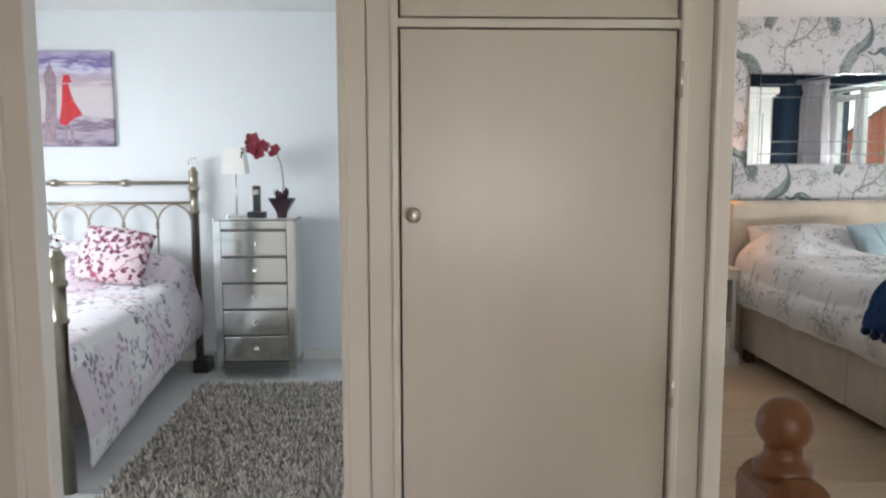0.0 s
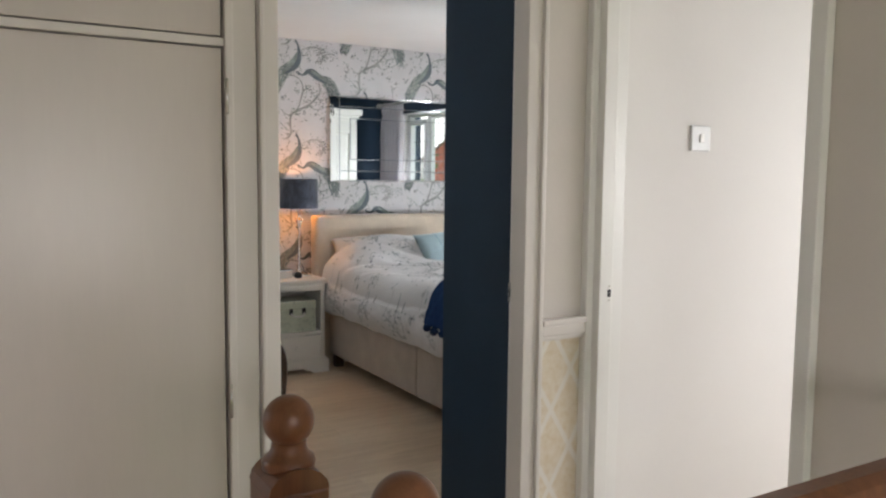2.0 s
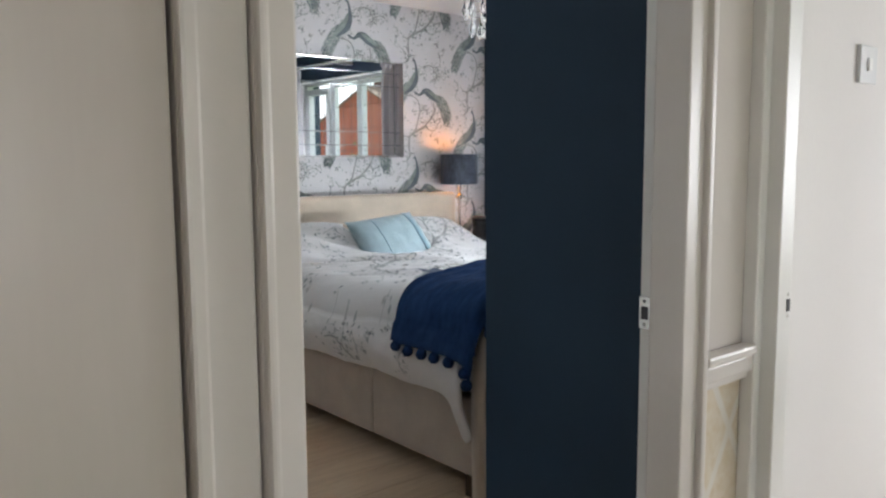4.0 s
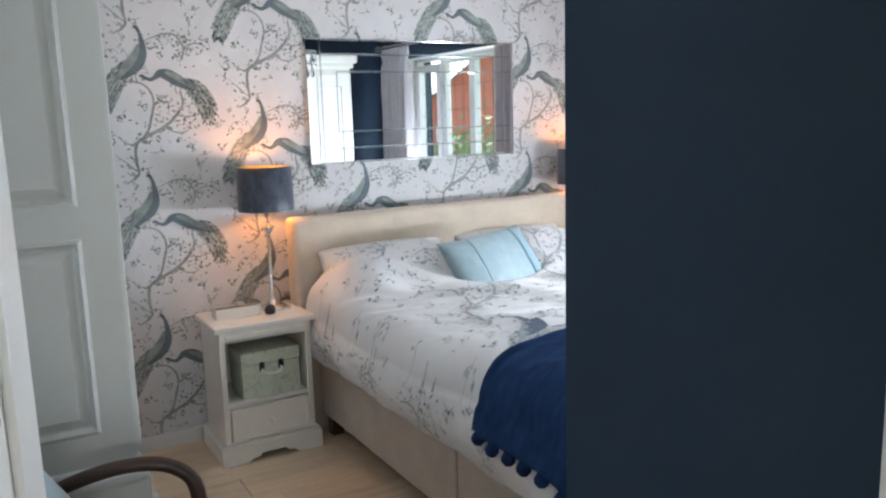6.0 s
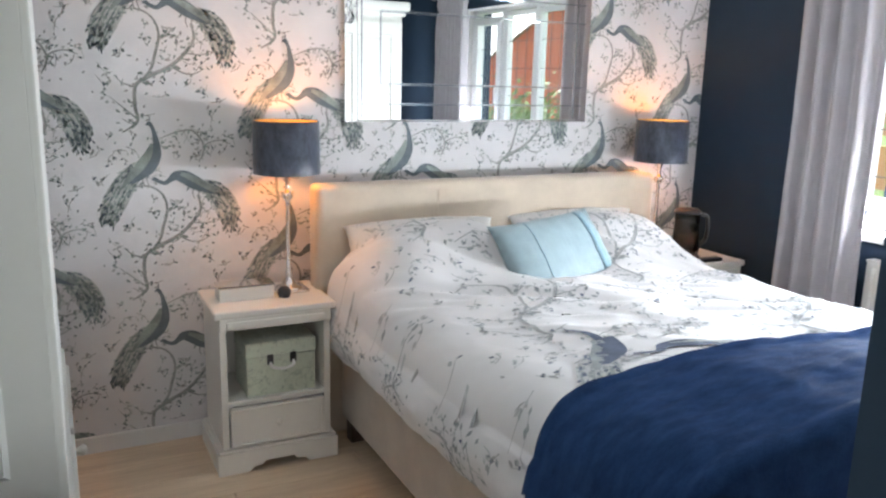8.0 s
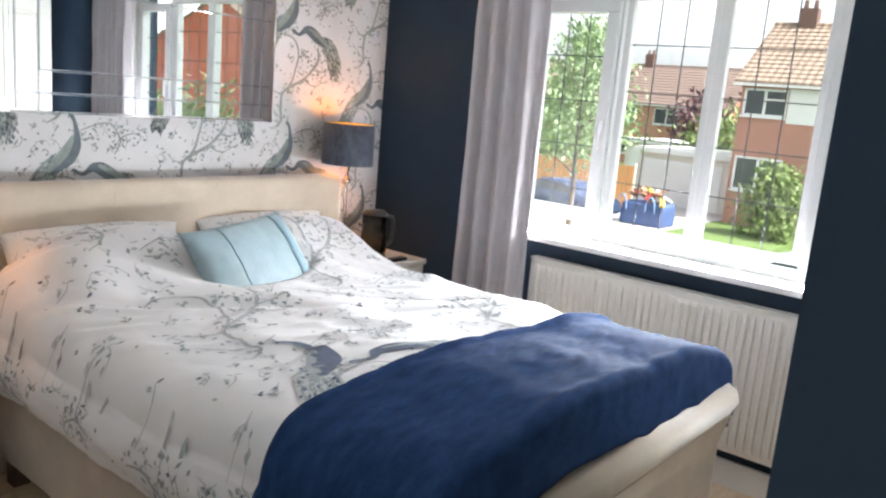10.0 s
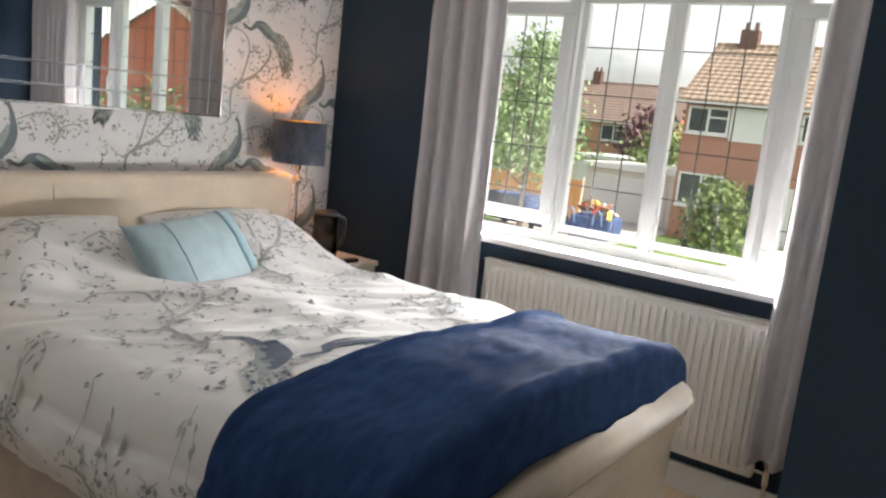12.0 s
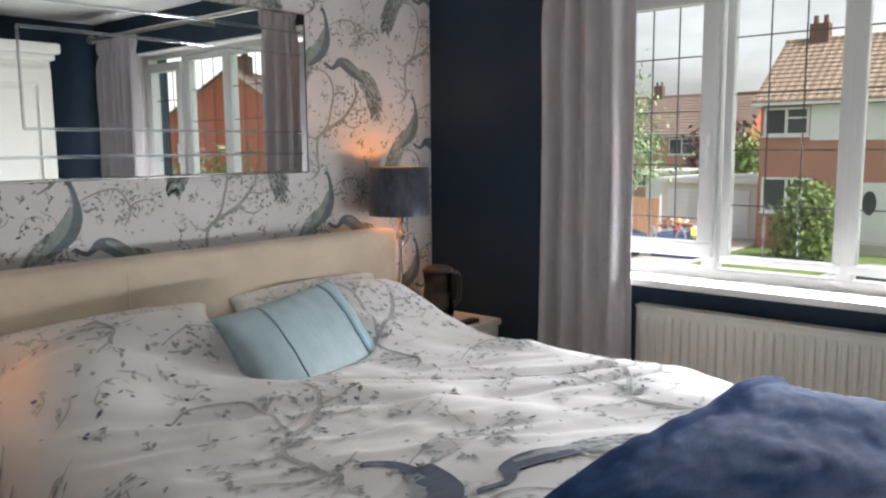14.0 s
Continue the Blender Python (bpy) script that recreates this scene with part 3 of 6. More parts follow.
tagged(part("window_sill", box(4.335, 4.535, WY0 - 0.05, WY1 + 0.03, WZ0 - 0.0, WZ0 + 0.028, 0.006), WHITE), "white painted window board", "window sill", "", "structure")
for nm, args in (("reveal_top", (4.432, 4.53, WY0, WY1, WZ1 - 0.008, WZ1)), ("reveal_left", (4.432, 4.53, WY1 - 0.008, WY1, WZ0 + 0.03, WZ1 - 0.008)), ("reveal_right", (4.432, 4.53, WY0, WY0 + 0.008, WZ0 + 0.03, WZ1 - 0.008))):
    tagged(part("trim_" + nm, box(*args), WHITEWALL), "white painted window reveal", "window reveal", "", "structure")
# panes of windows out of view; the landing one is added for its light
for nm, args in (("small_bedroom", (-3.08, -3.06, 2.5, 4.1, 0.9, 2.1)), ("box_room", (4.14, 4.16, -0.2, 0.95, 0.9, 2.1)), ("landing", (0.0, 1.2, -2.06, -2.04, 0.9, 2.1))):
    p = tagged(part("window_" + nm, box(*args), PANE), "clear pane of an unseen window", "window", "", "structure")
    p.visible_shadow = False

# ---- bedroom things ----
# radiator under the window
rad = thing("radiator", (4.40, 3.48, 0.0), "ivory ribbed panel radiator under the window", "radiator")
RY0, RY1, RZ0, RZ1 = -0.66, 0.66, 0.175, 0.785
prof = []
n = 38
for k in range(n):
    y = RY0 + 0.02 + (RY1 - RY0 - 0.04) * k / n
    p = (RY1 - RY0 - 0.04) / n
    prof += [(y, 0.0), (y + p * 0.18, -0.012), (y + p * 0.62, -0.012), (y + p * 0.80, 0.0)]
prof.append((RY1 - 0.02, 0.0))


def rib(u, v):
    i = min(len(prof) - 1, round(u * (len(prof) - 1)))
    y, d = prof[i]
    e = min(1, min(v, 1 - v) / 0.05)
    return (-0.045 + d * e, y, RZ0 + 0.02 + v * (RZ1 - RZ0 - 0.04))


bm = grid(rib, len(prof) - 1, 24)
box(-0.046, -0.028, RY0, RY1, RZ0, RZ0 + 0.022, 0.004, bm)
box(-0.046, -0.028, RY0, RY1, RZ1 - 0.022, RZ1, 0.004, bm)
box(-0.046, -0.028, RY0, RY0 + 0.022, RZ0, RZ1, 0.004, bm)
box(-0.046, -0.028, RY1 - 0.022, RY1, RZ0, RZ1, 0.004, bm)
part("front_panel", bm, RADIATOR, rad)
part("back_panel", box(-0.026, 0.0, RY0, RY1, RZ0, RZ1, 0.004), RADIATOR, rad)
part("top_grille", box(-0.050, 0.005, RY0 - 0.003, RY1 + 0.003, RZ1, RZ1 + 0.010, 0.003), RADIATOR, rad)
for s in (-1, 1):
    bm = tube([(-0.02, s * 0.65, 0.20), (-0.02, s * 0.70, 0.20), (-0.02, s * 0.71, 0.16), (-0.02, s * 0.71, 0.0)], 0.008, 8)
    lathe([(0, 0.15), (0.012, 0.15), (0.014, 0.18), (0.012, 0.23), (0.018, 0.232), (0.018, 0.27), (0, 0.275)], 14, (-0.02, s * 0.71, 0), bm)
    part("valve", bm, CHROME, rad, "chrome radiator valve", True)


# curtains on a pole
def curtain(name, y0, y1, z0, folds, seed, label):
    t = thing(name, (4.275, (y0 + y1) / 2, z0), label, "curtain", "curtains at the window")
    hw = (y1 - y0) / 2

    def fn(u, v):
        z = v * (2.145 - z0)
        pinch = 1.0 - 0.10 * math.exp(-((v - 0.95) / 0.04) ** 2) + 0.05 * (1 - v)
        y = (2 * u - 1) * hw * pinch + 0.012 * fbm(u * 3, v * 1.5, seed)
        a = 2 * math.pi * folds * (u + 0.02 * fbm(u * 2, v, seed + 4))
        amp = 0.040 * (0.75 + 0.5 * fbm(u * 4, 0.3, seed + 9)) * (0.55 if v > 0.93 else 1.0)
        x = amp * math.sin(a) + 0.35 * amp * math.sin(2 * a + 1 + seed) - 0.008 * (1 - v) + 0.006 * fbm(u * 5, v * 4, seed + 2)
        return (x, y, z + (0.006 * math.sin(a) if v == 0 else 0))

    cloth = part("cloth", grid(fn, folds * 12, 36), CURTAIN, t, "", True)
    solid(cloth, 0.004, 0)
    for k in range(folds + 1):
        y = -hw * 0.93 + 2 * hw * 0.93 * k / folds
        part("pinch_pleat", lathe([(0.006, -0.07), (0.016, -0.03), (0.010, 0.0), (0.015, 0.02), (0.004, 0.024)], 8, (0, y, 2.125 - z0)), CURTAIN, t, "", True)
    return t


curtain("curtain", 4.132, 4.527, 0.22, 4, 1.0, "dove-grey pinch-pleat curtain drawn back from the window")
curtain("curtain", 2.297, 2.828, 0.28, 6, 7.0, "dove-grey pinch-pleat curtain drawn back beside the radiator")
pole = thing("curtain_pole", (4.275, 3.48, 2.165), "pale grey curtain pole above the window", "curtain pole")
part("pole", lathe([(0, -1.22), (0.014, -1.22), (0.014, 1.22), (0, 1.22)], 16, (0, 0, 0), None, "y"), STEEL, pole, "", True)
for s in (-1, 1):
    part("finial", lathe([(0, -0.035), (0.02, -0.03), (0.028, 0), (0.02, 0.03), (0, 0.035)], 16, (0, s * 1.25, 0), None, "y"), STEEL, pole, "", True)
for y in (-1.12, 0.0, 1.12):
    part("bracket", box(-0.008, 0.155, y - 0.01, y + 0.01, -0.022, 0.022, 0.004), STEEL, pole)

# bed
bed = thing("bed", (3.05, 4.0, 0.0), "upholstered oatmeal sleigh bed with a high headboard", "bed")
BX, BY = 3.05, 4.0


hb = box(2.225 - BX, 3.955 - BX, 5.03 - BY, 5.15 - BY, 0.0, 1.072, 0.035, None, 4)
part("headboard", hb, FABRIC, bed, "padded oatmeal headboard", True)
part("seam_piping", tube([(2.763 - BX, 5.0315 - BY, 0.55), (2.763 - BX, 5.0315 - BY, 1.035)], 0.003, 6), FABRIC, bed, "fine stitched seam", True)
# footboard with a rolled top
prof = [(3.04, 0.03), (3.035, 0.30), (3.03, 0.50), (3.02, 0.60), (3.025, 0.645), (3.00, 0.668), (2.96, 0.668), (2.925, 0.645), (2.915, 0.61), (2.935, 0.575), (2.955, 0.54), (2.965, 0.45), (2.965, 0.20), (2.965, 0.03)]
bm = prism([(y - BY, z) for y, z in prof], 1.49, "x", 2.275 - BX)
bmesh.ops.bevel(bm, geom=[e for e in bm.edges if abs(e.verts[0].co.x - e.verts[1].co.x) < 1e-5], offset=0.012, segments=3, affect="EDGES")
part("footboard", bm, FABRIC, bed, "rolled oatmeal footboard", True)
for nm, x0, x1 in (("side_rail", 2.325, 2.40), ("side_rail", 3.70, 3.775)):
    for y0, y1 in ((3.04, 3.735), (3.742, 5.03)):
        part(nm, box(x0 - BX, x1 - BX, y0 - BY, y1 - BY, 0.085, 0.40, 0.014, None, 3), SKIRT, bed, "taupe upholstered side panel", True)
part("slat_base", box(2.40 - BX, 3.70 - BX, 3.04 - BY, 5.03 - BY, 0.20, 0.30), SKIRT, bed)
for x in (2.36, 3.74):
    for y in (3.10, 4.95):
        part("leg", box(x - 0.03 - BX, x + 0.03 - BX, y - 0.03 - BY, y + 0.03 - BY, 0.0, 0.10, 0.004), DARKWOOD, bed)
tagged(part("mattress", box(2.36, 3.74, 3.045, 5.03, 0.301, 0.60, 0.05, None, 4), WHITE, None, "", True), "white mattress on the upholstered bed", "mattress")


def sstep(a, b, x):
    t = max(0.0, min(1.0, (x - a) / (b - a)))
    return t * t * (3 - 2 * t)


rc = random.Random(21)
CREASES = [(rc.uniform(2.3, 3.75), rc.uniform(3.3, 4.75), rc.choice((-0.5, -0.7, -0.35, 0.3, 2.4)) + rc.uniform(-0.25, 0.25), rc.uniform(0.10, 0.30), rc.uniform(0.004, 0.011), rc.uniform(0.012, 0.026)) for _ in range(34)]


def duvet_top(x, y):
    """Height of the made bed over the plan; smooth where the throw lies on it."""
    z = 0.735 + 0.055 * sstep(4.0, 3.2, y)
    for cx, w in ((2.67, 0.33), (3.55, 0.29)):
        z += 0.180 * math.exp(-((x - cx) / w) ** 4) * math.exp(-((y - 4.85) / 0.25) ** 2)
    z += 0.035 * math.exp(-((x - 2.95) / 0.5) ** 2)
    z -= 0.062 * sstep(3.8, 3.3, y) * sstep(3.35, 3.85, x)
    z += 0.030 * sstep(3.15, 3.70, x) * sstep(3.35, 3.75, y) * sstep(4.75, 4.45, y)
    z += 0.016 * fbm(x * 2.4, y * 2.0, 3.0)
    loose = sstep(3.46, 3.70, y)
    if loose:
        fold = 0.006 * fbm(x * 7 + 2 * y, y * 4, 8.0, 4)
        for cx, cy, ca, ln, dp, wd in CREASES:
            du, dv_ = (x - cx) * math.cos(ca) + (y - cy) * math.sin(ca), -(x - cx) * math.sin(ca) + (y - cy) * math.cos(ca)
            if abs(du) < 2 * ln and abs(dv_) < 4 * wd:
                dv_ += 0.02 * math.sin(du * 9 + cx * 30)
                fold += 0.75 * dp * math.exp(-(du / ln) ** 2) * (math.exp(-(dv_ / wd) ** 2) - 0.7 * math.exp(-((dv_ - 1.6 * wd) / wd) ** 2))
        fold -= 0.013 * math.exp(-(((x - 3.0) * 0.75 + (y - 4.1)) / 0.035) ** 2) + 0.011 * math.exp(-(((x - 3.0) * 0.9 + (y - 4.35)) / 0.025) ** 2)
        z += loose * fold
    return z


def edge_drop(f, y):
    a = 0.55 + 0.17 * sstep(4.3, 4.7, y)
    return max(0, (f - a) / (1 - a)) ** 2.2


def duvet_point(u, v, lift=0.0, y_a=3.03, y_b=4.98, hang=0.40):
    """u runs from one hanging hem over the bed to the other; v from foot to head."""
    y = y_a + (y_b - y_a) * v
    xl, xr = 2.245, 3.80
    s = (u - 0.5) * 2
    side = 1 if s > 0 else -1
    a = abs(s)
    edge = xl if side < 0 else xr
    mid = (xl + xr) / 2
    half = (xr - xl) / 2
    bulge = 0.045 * (0.8 + 0.6 * fbm(y * 1.6, side * 2.0, 5.0))
    if a < 0.68:
        f = a / 0.68
        x = mid + side * half * math.sin(f * math.pi / 2 * 0.98)
        top = duvet_top(x, y)
        z = top - 0.15 * edge_drop(f, y)
    else:
        f = (a - 0.68) / 0.32
        x = edge + side * (bulge * math.sin(f * math.pi) + 0.010 - 0.035 * f)
        top = duvet_top(edge, y) - 0.15
        hem = hang + 0.012 * fbm(y * 4, side, 2.0) - 0.16 * math.exp(-((y - 3.06) / 0.07) ** 2)
        if side > 0:
            hem = hang
        z = top + (hem - top) * f
        x += side * 0.012 * fbm(y * 6, f * 1.5, 11 + side)
    nx = side * (1 if a >= 0.68 else max(0, (a - 0.4) / 0.28) ** 2)
    round_end = sstep(0.0, 0.045, v)
    z -= 0.05 * (1 - round_end) if a < 0.68 else 0
    return (x + lift * nx, y, z + lift * (1 if a < 0.68 else 0.3))


dv = part("duvet", grid(lambda u, v: duvet_point(u, v), 190, 190), DUVET, None, "", True)
tagged(solid(dv, 0.02, -1), "white cotton duvet printed with grey birds and branches", "duvet")


def pillow(name, at, w, h, t, mat, label, turn):
    """A stuffed cushion lying in its own plane; pinched corners, plump middle."""
    def fn_side(s):
        def fn(u, v):
            a, b = 2 * u - 1, 2 * v - 1
            r = (1 - abs(a) ** 3.0) * (1 - abs(b) ** 3.0)
            pinch = 1 - (0.055 + 0.10 * a * a) * abs(b) ** 4 + 0.02 * fbm(a * 3, b, w * 9)
            pinch2 = 1 - 0.055 * (1 - abs(b) ** 4) * abs(a) ** 6
            z = s * t / 2 * max(0.0, r) ** 0.55 * (1 + 0.10 * fbm(a * 1.5, b * 1.5, t * 40))
            return (a * w / 2 * pinch2, b * h / 2 * pinch, z)
        return fn
    bm = grid(fn_side(1), 28, 22)
    join(bm, grid(fn_side(-1), 28, 22))
    bmesh.ops.remove_doubles(bm, verts=bm.verts, dist=0.0006)
    ob = part(name, bm, mat, None, "", True)
    ob.matrix_world = Matrix.Translation(at) @ turn
    return tagged(ob, label, "pillow" if name == "pillow" else "cushion")


for px in (2.68, 3.46):
    pillow("pillow", (px, 4.95, 0.752), 0.70, 0.40, 0.15, PILLOWC, "plump pillow in a printed grey and white case", pose(0, 0, 0, 62, 0, 0))

# duck-egg cushion: leans on the pillows, with a satin band at one end
cu = thing("cushion", (3.115, 4.66, 0.825), "duck-egg blue oblong cushion with a satin band, leaning on the pillows", "cushion")
cu.matrix_world = Matrix.Translation((3.07, 4.565, 0.815)) @ pose(0, 0, 0, 53, -3, 12)


def plump(u, v, s, w=0.56, h=0.37, t=0.14):
    a, b = 2 * u - 1, 2 * v - 1
    r = (1 - abs(a) ** 2.6) * (1 - abs(b) ** 2.6)
    px = 1 - 0.05 * (1 - abs(b) ** 4) * abs(a) ** 6
    py = 1 - 0.06 * (1 - abs(a) ** 4) * abs(b) ** 6
    ripple = 0.0022 * math.sin(a * 70) * (1 if -0.55 < a < 0.72 else 0) * math.exp(-(b * 1.2) ** 2)
    return (a * w / 2 * px, b * h / 2 * py, s * (t / 2 * max(0.0, r) ** 0.55 + ripple + 0.004 * fbm(a * 3, b * 3, 2)))


bm = grid(lambda u, v: plump(u, v, 1), 48, 24)
join(bm, grid(lambda u, v: plump(u, v, -1), 48, 24))
bmesh.ops.remove_doubles(bm, verts=bm.verts, dist=0.0006)
part("cover", bm, BLUE, cu, "", True)
bm = grid(lambda u, v: tuple(c * k for c, k in zip(plump(0.80 + 0.085 * u, 0.02 + 0.96 * v, 1), (1, 1, 1.03))), 6, 24)
band = part("satin_band", bm, BLUE_BAND, cu, "smooth satin band", True)
solid(band, 0.003, 1)
for uu in (0.27, 0.79):
    pts = [Vector(plump(uu, k / 12, 1)) + Vector((0, 0, 0.002)) for k in range(13)]
    part("seam_piping", tube(pts, 0.0028, 6), BLUE_BAND, cu, "", True)

# navy throw over the foot of the bed, with pompoms along its hem
thr = thing("throw", (3.0, 3.25, 0.66), "navy plush throw with pompoms across the foot of the bed", "throw")
TX, TY, TZ = 3.0, 3.25, 0.66


def throw_point(u, v):
    w = max(0.0, (v - 0.2) / 0.8)
    reach = 0.80 + 0.025 * u + 0.03 * math.sin(u * 5.0)
    x, y, z = duvet_point(0.115 + 0.765 * u, 0.235 * reach * w + 0.035, 0.016)
    y = 2.968 + 0.008 * min(1, v / 0.2) + 0.535 * reach * w
    # the front of the throw drops to the footboard
    z += 0.010 - (0.155 if 0.14 < u < 0.92 else 0.05) * (1 - min(1, v / 0.2)) ** 1.2
    z += 0.004 * fbm(x * 2.5 + y * 2, (y - 0.35 * x) * 8, 21.0, 4) - 0.007 * abs(fbm(x * 2 + y * 3, (y - 0.5 * x) * 9, 51.0, 3)) + 0.0025 * fbm(x * 10 - y * 8, y * 20, 33.0, 3)
    y += 0.004 * fbm(x * 6, z * 5, 12.0)
    z += 0.012 * math.exp(-((w - 0.97) / 0.025) ** 2) + 0.008 * math.exp(-((v - 0.22) / 0.03) ** 2)
    return (x - TX, y - TY, z - TZ)


cloth = part("cloth", grid(throw_point, 170, 80), THROW, thr, "", True)
solid(cloth, 0.014, 1)
for k in range(7):
    x, y, z = throw_point(0.0, 0.06 + 0.15 * k)
    part("pompom", lathe([(0, -0.022), (0.012, -0.019), (0.021, -0.008), (0.022, 0.004), (0.014, 0.018), (0, 0.022)], 12, (x - 0.004, y, z - 0.020)), THROW, thr, "fluffy navy pompom", True)

# ---- bedside tables ----


def bedside(at, label):
    t = thing("bedside_table", at, label, "bedside table", "bedside tables")
    W, D, Ht = 0.232, 0.36, 0.645
    part("top", box(-W, W, -0.0, D, Ht - 0.028, Ht, 0.008, None, 3), CREAM, t)
    bm = box(-W + 0.02, -W + 0.045, 0.018, D - 0.01, 0.09, Ht - 0.028, 0.002)
    part("side_panel", bm, CREAM, t)
    bm = box(W - 0.045, W - 0.02, 0.018, D - 0.01, 0.09, Ht - 0.028, 0.002)
    part("side_panel", bm, CREAM, t)
    part("back_panel", box(-W + 0.045, W - 0.045, D - 0.022, D - 0.01, 0.09, Ht - 0.028), CREAM, t)
    part("shelf", box(-W + 0.045, W - 0.045, 0.025, D - 0.022, 0.265, 0.283), CREAM, t)
    bm = box(-W + 0.02, W - 0.02, 0.006, 0.030, 0.570, 0.617, 0.003)
    box(-W + 0.045, W - 0.045, -0.002, 0.010, 0.580, 0.604, 0.004, bm)
    part("pull_out_slide", bm, CREAM, t)
    part("frame_bottom", box(-W + 0.045, W - 0.045, 0.020, D - 0.022, 0.085, 0.103), CREAM, t)
    bm = box(-W + 0.050, W - 0.050, 0.010, 0.030, 0.108, 0.258, 0.003)
    for a0, a1, b0, b1 in ((-W + 0.050, W - 0.050, 0.108, 0.118), (-W + 0.050, W - 0.050, 0.248, 0.258), (-W + 0.05, -W + 0.06, 0.108, 0.258), (W - 0.06, W - 0.05, 0.108, 0.258)):
        box(a0, a1, 0.003, 0.014, b0, b1, 0.003, bm)
    dr = part("drawer", bm, CREAM, t)
    part("knob", lathe([(0, -0.026), (0.010, -0.024), (0.013, -0.016), (0.006, -0.006), (0.008, 0.006)], 14, (0, 0.008, 0.185), None, "y"), CREAM, dr, "small turned knob", True)
    out = [(-W - 0.004, 0.0), (-W - 0.004, 0.085), (W + 0.004, 0.085), (W + 0.004, 0.0), (0.12, 0.0), (0.10, 0.018), (0.07, 0.020), (0.055, 0.036), (-0.055, 0.036), (-0.07, 0.020), (-0.10, 0.018), (-0.12, 0.0)]
    bm = prism(out, 0.022, "y", -0.002)
    box(-W - 0.004, -W + 0.018, 0.020, D - 0.005, 0.0, 0.085, 0.003, bm)
    box(W - 0.018, W + 0.004, 0.020, D - 0.005, 0.0, 0.085, 0.003, bm)
    box(-W + 0.004, W - 0.004, 0.004, D - 0.006, 0.085, 0.097, 0.004, bm)
    part("plinth", bm, CREAM, t)
    return t


bedside((2.01, 4.85, 0.0), "cream painted bedside table with an open shelf and a drawer")
bedside((4.145, 4.80, 0.0), "cream painted bedside table between bed and window wall")


def table_lamp(at, label):
    t = thing("table_lamp", at, label, "table lamp", "bedside lamps")
    prof = [(0, 0.0), (0.058, 0.0), (0.058, 0.010), (0.050, 0.018), (0.030, 0.026), (0.018, 0.045), (0.011, 0.062), (0.016, 0.072), (0.009, 0.085), (0.0075, 0.34), (0.012, 0.352), (0.007, 0.362), (0.020, 0.385), (0.024, 0.395), (0.010, 0.405), (0.007, 0.44), (0.014, 0.445), (0.014, 0.52), (0, 0.52)]
    part("stem", lathe(prof, 24), CHROME, t, "turned chrome stem", True)
    part("base_plate", box(-0.068, 0.068, -0.068, 0.068, 0.0, 0.012, 0.004), CHROME, t)
    for k in range(4):
        a = k * math.pi / 2 + 0.6
        part("collar_leaf", tube([(0.010 * math.cos(a), 0.010 * math.sin(a), 0.37), (0.026 * math.cos(a), 0.026 * math.sin(a), 0.385), (0.036 * math.cos(a), 0.036 * math.sin(a), 0.402)], 0.0055, 6, None, True, 0.002), CHROME, t, "", True)
    R, z0, z1 = 0.128, 0.475, 0.680
    shade = part("shade", lathe([(R + 0.003, z0), (R, z1), (R - 0.003, z1), (R, z0), (R + 0.003, z0)], 48), SHADE, t, "slate crushed-velvet drum shade", True)
    lining = part("lining", lathe([(R - 0.0045, z1 - 0.001), (R - 0.0045, z0 + 0.001)], 48), GOLD, shade, "gold foil lining", True)
    solid(lining, 0.001, 1)
    bm = bmesh.new()
    for k in range(3):
        a = k * 2 * math.pi / 3
        tube([(0.012 * math.cos(a), 0.012 * math.sin(a), 0.52), (R * 0.98 * math.cos(a), R * 0.98 * math.sin(a), 0.50)], 0.002, 6, bm)
    part("spider", bm, STEEL, shade)
    return t


GOLD = plain("gold_foil", (0.85, 0.58, 0.18), 0.5, 0.1, 0.06, 20, 0.05)
table_lamp((2.12, 5.08, 0.645), "chrome table lamp with a lit slate velvet shade on bedside table")
table_lamp((4.02, 5.08, 0.645), "chrome table lamp with a lit slate velvet shade beside the bed")

# things on and in the bedside tables
bx = thing("trinket_box", (1.93, 5.03, 0.645), "small cream box with a mirrored lid on the bedside table", "box")
part("body", box(-0.105, 0.105, -0.045, 0.045, 0.0, 0.050, 0.003), CREAM, bx)
part("lid", box(-0.108, 0.108, -0.048, 0.048, 0.051, 0.060, 0.002), MIRROR_OLD, bx, "mirrored lid")
cl = thing("alarm_clock", (2.075, 4.985, 0.645), "small black alarm clock beside the lamp", "clock")
part("case", lathe([(0, 0), (0.022, 0.0), (0.026, 0.012), (0.025, 0.03), (0.014, 0.042), (0, 0.044)], 18), BLACK, cl, "", True)
hat = thing("storage_box", (2.035, 4.99, 0.283), "pale green printed suitcase-shaped storage box on the shelf", "storage box")
GREENBOX = printed("printed_green_card", (0.58, 0.62, 0.50), (0.30, 0.35, 0.28), (0.16, 0.20, 0.17), 0.28)
part("body", box(-0.135, 0.135, -0.095, 0.11, 0.0, 0.155, 0.006), GREENBOX, hat)
part("lid", box(-0.138, 0.138, -0.098, 0.113, 0.157, 0.215, 0.008), GREENBOX, hat)
part("handle", tube([(-0.045, -0.097, 0.135), (-0.040, -0.118, 0.120), (0.0, -0.124, 0.112), (0.040, -0.118, 0.120), (0.045, -0.097, 0.135)], 0.006, 8), WHITE, hat, "pale carrying handle", True)
for x in (-0.045, 0.045):
    part("clasp", box(x - 0.012, x + 0.012, -0.104, -0.094, 0.125, 0.165, 0.003), BLACK, hat, "dark clasp")

